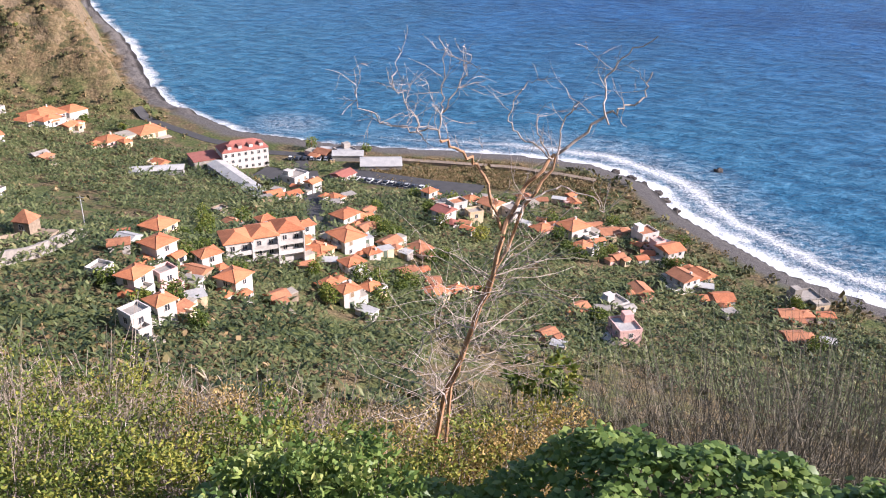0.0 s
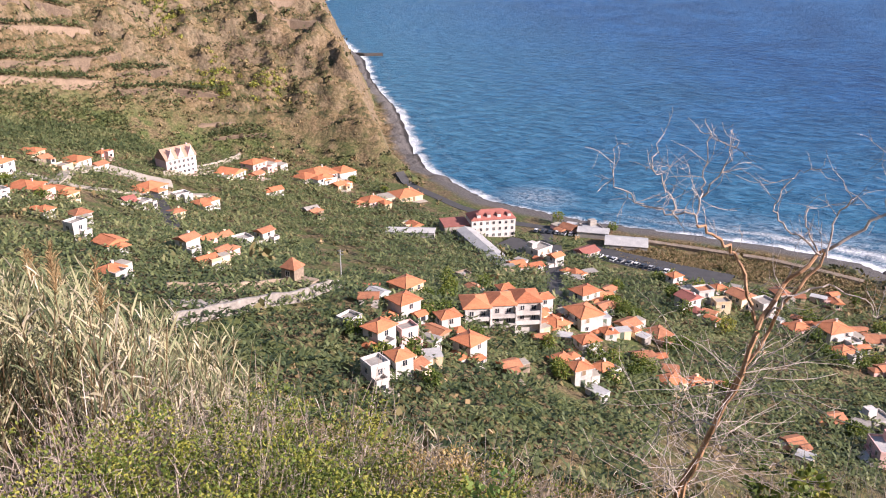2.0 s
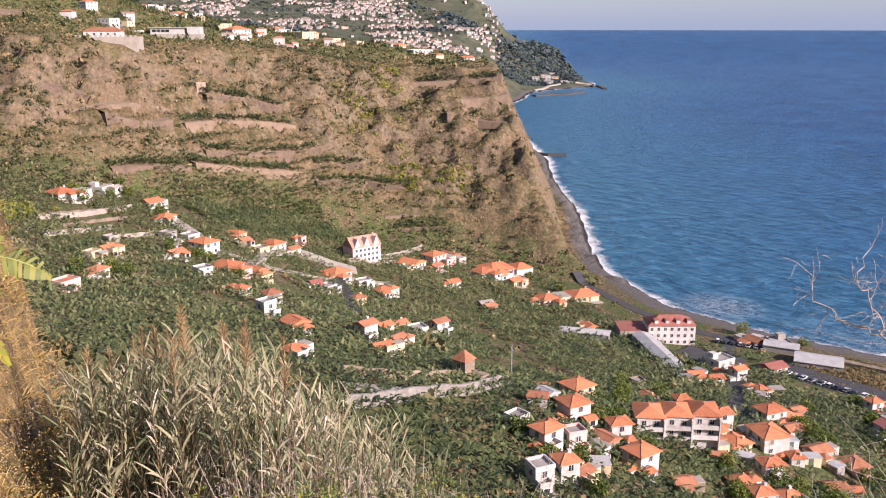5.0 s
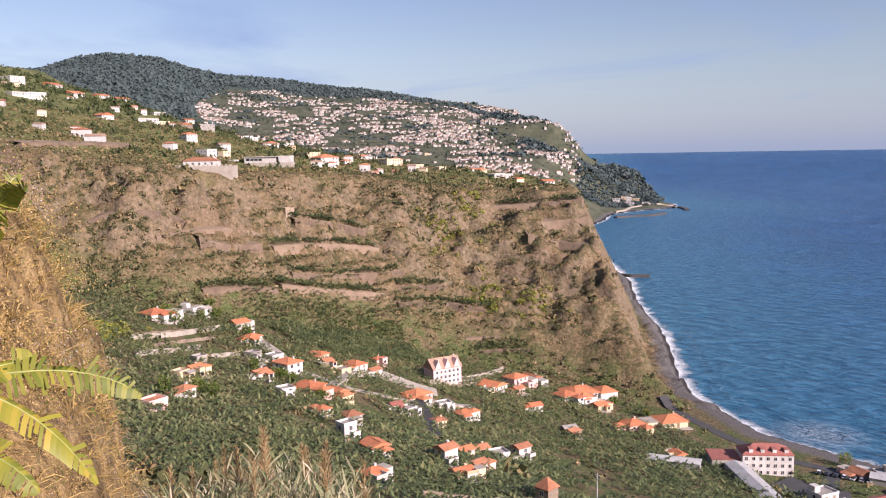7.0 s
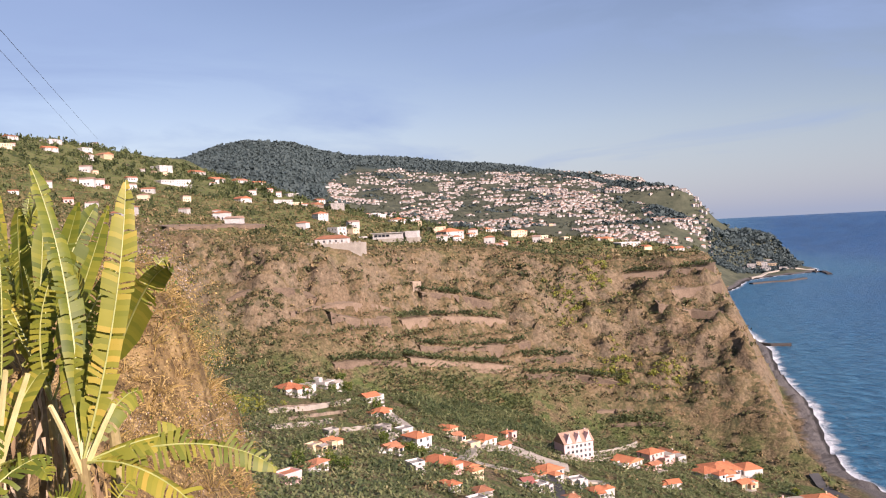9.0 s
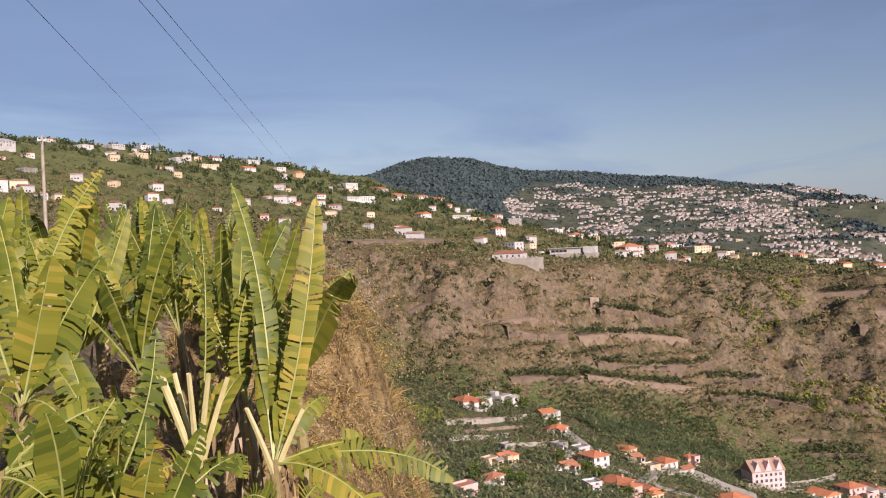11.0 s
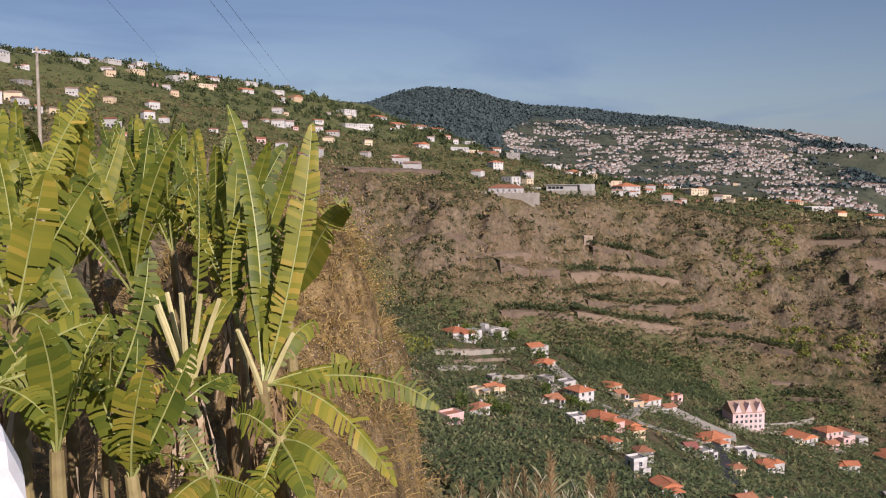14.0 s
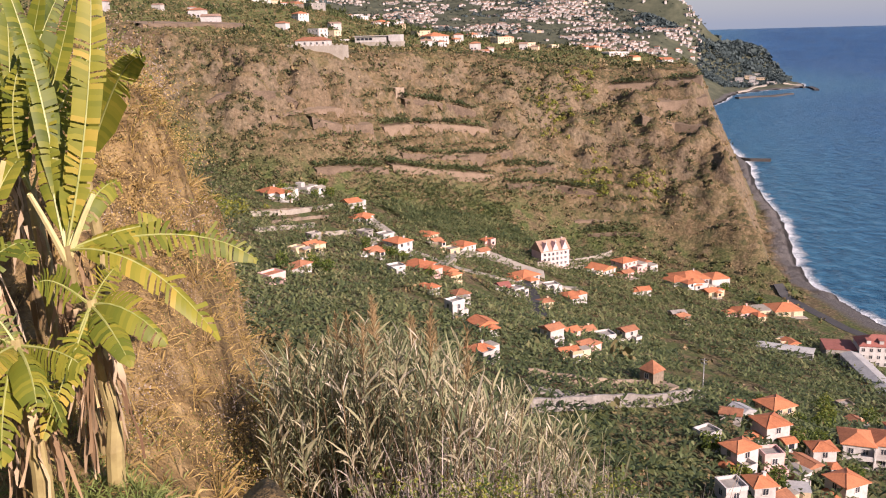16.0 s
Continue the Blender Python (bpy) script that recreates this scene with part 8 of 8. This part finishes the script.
def banana_plant(az, el, r, tips, seed, label, cut=0, dead=0, loose=0, size=1.6, limit=5.0):
    crown = place(az, el, r)
    g = height(crown[0], crown[1])
    root = tagged(new("banana_plant"), label, "banana plant", "banana plants on the near terrace")
    root.matrix_basis = pose(crown[0], crown[1], g)
    rng = np.random.RandomState(seed)
    h = max(crown[2] - g, 0.5)
    foot = np.array([crown[0], crown[1], g])
    part("pseudostem", *tube(bent((0.05, 0.05, -0.2), (0, 0, h + 0.05), 0, 7, 0.015, rng), [0.075, 0.072, 0.07, 0.066, 0.062, 0.057, 0.052, 0.045], 10), PSEUDOSTEM, root)
    for k, (ta, te, tr, width, bow) in enumerate(tips):
        banana_leaf(root, (0, 0, h), place(ta, te, tr) - foot, width, bow, rng, (0.62, 0.48, 0.75, 0.4, 0.55, 0.85)[(k + seed) % 6])
    for k in range(loose):
        a, up = k * 2.4 + seed * 1.3, rng.choice((82, 74, 68, 60, 40))
        ln = size * rng.uniform(0.8, 1.15)
        top = min(ln * math.sin(radians(up)), EYE_Z + r * math.tan(radians(limit)) - foot[2] - h)
        reach = ln * math.cos(radians(up))
        banana_leaf(root, (0, 0, h), (math.cos(a) * reach, math.sin(a) * reach, h + top), rng.uniform(0.22, 0.34), 0.05 if up > 60 else 0.2, rng, rng.uniform(0.15, 0.8))
    for i in range(cut):
        a = i * 2.4 + seed
        q = (math.cos(a) * 0.26, math.sin(a) * 0.26, h + rng.uniform(0.4, 0.75))
        part("cut_stalk", *tube(bent((0, 0, h - 0.1), q, 0.02, 3, 0.0, rng), [0.03, 0.026, 0.023, 0.02], 6), PALE_STALK, root, "pale cut leaf stalk")
    if dead:
        a = rng.uniform(0, 6.28, dead)
        b = np.stack([np.cos(a) * 0.1, np.sin(a) * 0.1, h - rng.uniform(0, 0.5, dead)], -1)
        w = np.stack([np.cos(a) * 0.1, np.sin(a) * 0.1, np.full(dead, -1.0)], -1) + rng.normal(size=(dead, 3)) * 0.12
        w /= np.linalg.norm(w, axis=1, keepdims=True)
        v, f = blade_set(b, w, np.minimum(rng.uniform(0.3, 0.95, dead), b[:, 2] + 0.1), rng.uniform(0.012, 0.045, dead), rng.uniform(0, 0.2, dead), 6, None, 0.5, rng)
        v = v + rng.normal(size=v.shape) * 0.012
        vv, ff = joined(v, f)
        quick("dead_frond_mass", vv, ff, DEAD_LEAF, (("tint", np.repeat(rng.uniform(0, 1.0, dead), v.shape[1])),), root)["kind"] = "stuff"


PLANT_A = ((85.2, 5.5, 7.4, 0.34, 0.04), (80.3, 0.9, 6.9, 0.34, 0.03), (77.4, 0.7, 7.0, 0.40, 0.05), (83.3, 4.1, 7.9, 0.30, 0.02), (77.2, 6.1, 8.3, 0.30, 0.03), (78.2, -13.3, 6.4, 0.34, 0.25), (86.5, -8.1, 6.6, 0.30, 0.20), (79.5, -3.8, 7.8, 0.26, 0.10))
PLANT_B = ((71.6, 3.6, 7.2, 0.36, 0.02), (76.5, -13.8, 6.5, 0.34, 0.12), (69.4, -13.9, 6.6, 0.32, 0.14), (75.6, -5.8, 7.6, 0.30, 0.12), (69.2, -7.3, 7.5, 0.26, 0.10))
PLANT_C = ((64.0, 4.0, 7.6, 0.30, 0.06), (65.6, -3.9, 7.6, 0.26, 0.03), (55.6, -15.2, 7.2, 0.32, 0.12), (61.6, -12.2, 7.4, 0.32, 0.05), (69.4, 5.1, 8.2, 0.26, 0.04), (67.6, -2.9, 8.0, 0.28, 0.10), (58.7, -20.0, 6.8, 0.36, 0.14), (63.8, -9.4, 7.8, 0.26, 0.20))
TORN, HUNG = "banana plant with torn yellow-green leaves", "banana plant with torn yellow-green leaves and dead hanging fronds"
banana_plant(82.3, -8.2, 7.2, PLANT_A, 1, HUNG, 0, 16)
banana_plant(85.1, -2.1, 8.4, ((87.5, 6.4, 8.3, 0.34, 0.03), (84.3, 6.0, 8.8, 0.30, 0.02), (82.5, 4.5, 9.0, 0.30, 0.03), (86.8, 1.4, 7.9, 0.28, 0.10)), 2, TORN)
banana_plant(83.8, -12.0, 5.6, ((86.6, -2.5, 5.8, 0.24, 0.02), (80.5, -14.5, 5.2, 0.26, 0.12), (85.4, -8.3, 5.4, 0.20, 0.05), (77.7, -12.5, 5.8, 0.26, 0.15), (75.8, -8.7, 6.0, 0.26, 0.12)), 3, TORN)
banana_plant(72.3, -12.7, 7.0, PLANT_B, 4, "banana plant with pale cut stalks and few torn leaves", 7, 22)
banana_plant(67.5, -13.2, 7.4, PLANT_C, 5, HUNG, 2, 26)
banana_plant(66.5, -16.8, 6.6, ((62.1, -19.9, 6.2, 0.30, 0.14), (69.5, -15.2, 6.2, 0.28, 0.15), (64.6, -14.5, 6.6, 0.26, 0.03), (68.5, -21.6, 6.0, 0.26, 0.10), (64.5, -21.0, 6.0, 0.3, 0.1), (70.5, -24.5, 5.7, 0.26, 0.1)), 6, HUNG, 0, 40)
banana_plant(71.1, -18.6, 6.0, ((75.4, -17.0, 5.7, 0.30, 0.12), (67.4, -20.7, 5.6, 0.28, 0.10), (72.8, -15.3, 6.1, 0.26, 0.04), (70.5, -22.9, 5.5, 0.26, 0.10), (74.4, -20.9, 5.5, 0.30, 0.12), (73.0, -25.5, 5.4, 0.26, 0.1), (69.0, -24.5, 5.6, 0.24, 0.1)), 7, HUNG, 0, 30)
for k, (az, el, r, loose, limit) in enumerate(((75.5, -7, 8.8, 8, 4.5), (79.5, -6, 9.0, 8, 5.0), (69.8, -6.5, 9.2, 8, 2.6), (87.5, -5, 8.8, 8, 5.5), (73, -4.5, 10.8, 8, 4.0), (77.8, -4, 11, 8, 4.8), (82.5, -3.5, 11.4, 8, 5.2), (67.8, -5, 11, 7, 2.6), (86.5, -3, 12, 8, 5.4),
                                               (71, -2.6, 13, 7, 3.5), (75, -2.2, 13.5, 8, 4.3), (80, -1.8, 14, 8, 5.0), (90.5, -6, 8.4, 7, 5.5), (77.3, -13.5, 6.6, 6, 0), (80.3, -16.5, 5.8, 6, -8), (76, -18.5, 6.0, 6, -10), (87, -14.5, 5.0, 6, -6), (69, -9.5, 8.2, 6, -1), (65.8, -8.5, 8.8, 5, -1))):
    banana_plant(az, el, r, (), 20 + k, HUNG if k % 3 else TORN, 0, 10 if k % 3 else 0, loose, 1.65 if el > -10 else 1.1, limit)


# straw over the dry knoll, and grass on the near bank
def straw_cover(name, n, cx, cy, sx, sy, length, width, lean, mat, tint, label, keep=None, spread=0.2):
    gx, gy = cx + near_rng.normal(size=n) * sx, cy + near_rng.normal(size=n) * sy
    if keep is not None:
        ok = keep(gx, gy)
        gx, gy = gx[ok], gy[ok]
    n = len(gx)
    g = form(gx, gy)[0]
    w = np.stack([near_rng.normal(size=n) * lean, near_rng.normal(size=n) * lean, near_rng.uniform(0.3, 1, n)], -1)
    w /= np.linalg.norm(w, axis=1, keepdims=True)
    v, f = blade_set(np.stack([gx, gy, g - 0.03], -1), w, length * near_rng.uniform(0.5, 1.4, n), width * near_rng.uniform(0.6, 1.4, n), near_rng.uniform(0.2, 0.9, n), 3, None, 0.1, near_rng)
    vv, ff = joined(v, f)
    t = np.clip(tint + 0.25 * waves(gx, gy, 81, 4, 2) + near_rng.normal(size=n) * spread * 0.5, 0, 1)
    tagged(quick(name, vv, ff, mat, (("tint", np.repeat(t, v.shape[1])),)), label, "grass", kind="stuff")


straw_cover("knoll_straw", 14000, -15.5, 8.6, 4.0, 2.8, 0.36, 0.012, 0.6, DRY_BRUSH, 0.72, "tangled golden dry grass over a knoll")
straw_cover("bank_straw", 14000, -9, 7.5, 3.6, 3.2, 0.34, 0.010, 0.6, DRY_BRUSH, 0.7, "dry straw on the bank", lambda x, y: (np.hypot(x, y) > 4.2))
straw_cover("bank_grass", 9000, -5.4, 2.3, 1.1, 0.7, 0.22, 0.010, 0.5, GRASS, 0.72, "green grass on the near bank", lambda x, y: (np.hypot(x, y) > 3.6))
straw_cover("slope_straw", 14000, -2, 9.5, 6.5, 3.0, 0.55, 0.014, 0.6, STRAW, 0.45, "dry grass on the slope under the brink", lambda x, y: (np.hypot(x, y) > 4.5) & (y > 2))


# the whitewashed wall at the edge of the overlook
def white_wall():
    bm = bmesh.new()
    prof = [(-0.13, -1.4), (-0.13, -0.06), (-0.10, 0.0), (-0.04, 0.03), (0.04, 0.03), (0.10, 0.0), (0.13, -0.06), (0.13, -1.4)]
    rings_ = []
    for i, (yy, zz) in enumerate(((0.33, -0.16), (0.29, -0.06), (0.2, -0.01), (0.1, 0.01), (-0.6, 0.0), (-2.5, 0.02), (-5.0, 0.0))):
        rings_.append([bm.verts.new((-2.5 + a * (0.92 if i == 0 else 1), yy, 129.4 + zz + b)) for a, b in prof])
    for a, b in zip(rings_[:-1], rings_[1:]):
        for k in range(len(prof) - 1):
            bm.faces.new((a[k], a[k + 1], b[k + 1], b[k]))
    bm.faces.new(rings_[0])
    bmesh.ops.recalc_face_normals(bm, faces=bm.faces)
    me = bpy.data.meshes.new("garden_wall")
    bm.to_mesh(me)
    bm.free()
    me.materials.append(NEAR_WHITE)
    return tagged(new("garden_wall", me), "low whitewashed wall with rounded top at the overlook", "wall")


NEAR_WHITE = surface("near_whitewash", (0.55, 0.54, 0.52), (0.80, 0.80, 0.79), 12, 2.5, 0.9, 0.004, 40)
white_wall()
pv, pf = boxes((-2.72, -0.42, 127.6, -2.36, 0.09, 129.68))
post = tagged(new("gate_post"), "whitewashed square post rising from the low wall", "post")
part("shaft", pv, pf, NEAR_WHITE, post)
part("cap", *boxes((-2.75, -0.45, 129.68, -2.33, 0.11, 129.73)), NEAR_WHITE, post)


# ---- poles and cables ----
def utility_pole(az, el, r, mat, label, arm=0.5, girth=1.0):
    top = place(az, el, r)
    g = height(top[0], top[1])
    root = tagged(new("utility_pole"), label, "pole", "utility poles")
    root.matrix_basis = pose(top[0], top[1], g, 0, 0, az)
    h = top[2] - g
    part("shaft", *tube([(0, 0, -0.5), (0, 0, h * 0.5), (0, 0, h)], [0.13 * girth, 0.11 * girth, 0.085 * girth], 8), mat, root)
    a = part("crossarm", *boxes((-arm / 2, -0.06, h - 0.35, arm / 2, 0.06, h - 0.22)), STEEL, root)
    for k in (-0.45, 0, 0.45):
        part("insulator", *tube([(k * arm, 0, h - 0.22), (k * arm, 0, h - 0.13)], [0.022, 0.018], 6), NEAR_WHITE, a)
    return top


utility_pole(86.5, 11.5, 30, CONCRETE_POLE, "slim white concrete utility pole with crossarm", 0.5, 0.7)
utility_pole(85.35, 11.1, 27, WOOD, "round pale wooden utility pole with crossarm")
utility_pole(80.5, 8.2, 55, WOOD, "wooden utility pole among houses on the hillside")
spur = (-96.5, 207)
vp = tagged(new("utility_pole"), "grey concrete utility pole with crossarm in the village", "pole", "utility poles")
vp.matrix_basis = pose(spur[0], spur[1], height(*spur))
part("shaft", *tube([(0, 0, -0.5), (0, 0, 8.5)], [0.17, 0.11], 8), STEEL, vp)
for zz in (7.9, 6.9):
    part("crossarm", *boxes((-0.9, -0.06, zz, 0.9, 0.06, zz + 0.14)), STEEL, vp)


def cable(p, q, sag, rad, label):
    pts = bent(p, q, -sag, 14, 0.0)
    v, f = tube(pts, [rad] * len(pts), 5)
    me = mesh_of("power_cable", v, f, WIRE)
    tagged(new("power_cable", me), label, "cable", "power cables")


for (a0, e0), (a1, e1) in (((80.8, 15.9), (73.5, 7.9)), ((74.25, 16.2), (66.5, 6.8)), ((73.2, 16.25), (65.4, 6.6))):
    near_p, far_p = place(a0, e0, 58), place(a1, e1, 330)
    cable(near_p + (near_p - far_p) * 0.12, far_p, 0.0, 0.022, "thin black power cable crossing the valley")
cable(place(92, 22, 22), place(86.5, 11.5, 30), 0.3, 0.014, "thin black power cable between poles")
cable(place(86.5, 11.0, 30), place(85.35, 10.6, 27), 0.15, 0.014, "thin black power cable between poles")
cable(place(85.35, 10.7, 27), place(80.5, 7.9, 55), 0.6, 0.016, "thin black power cable between poles")
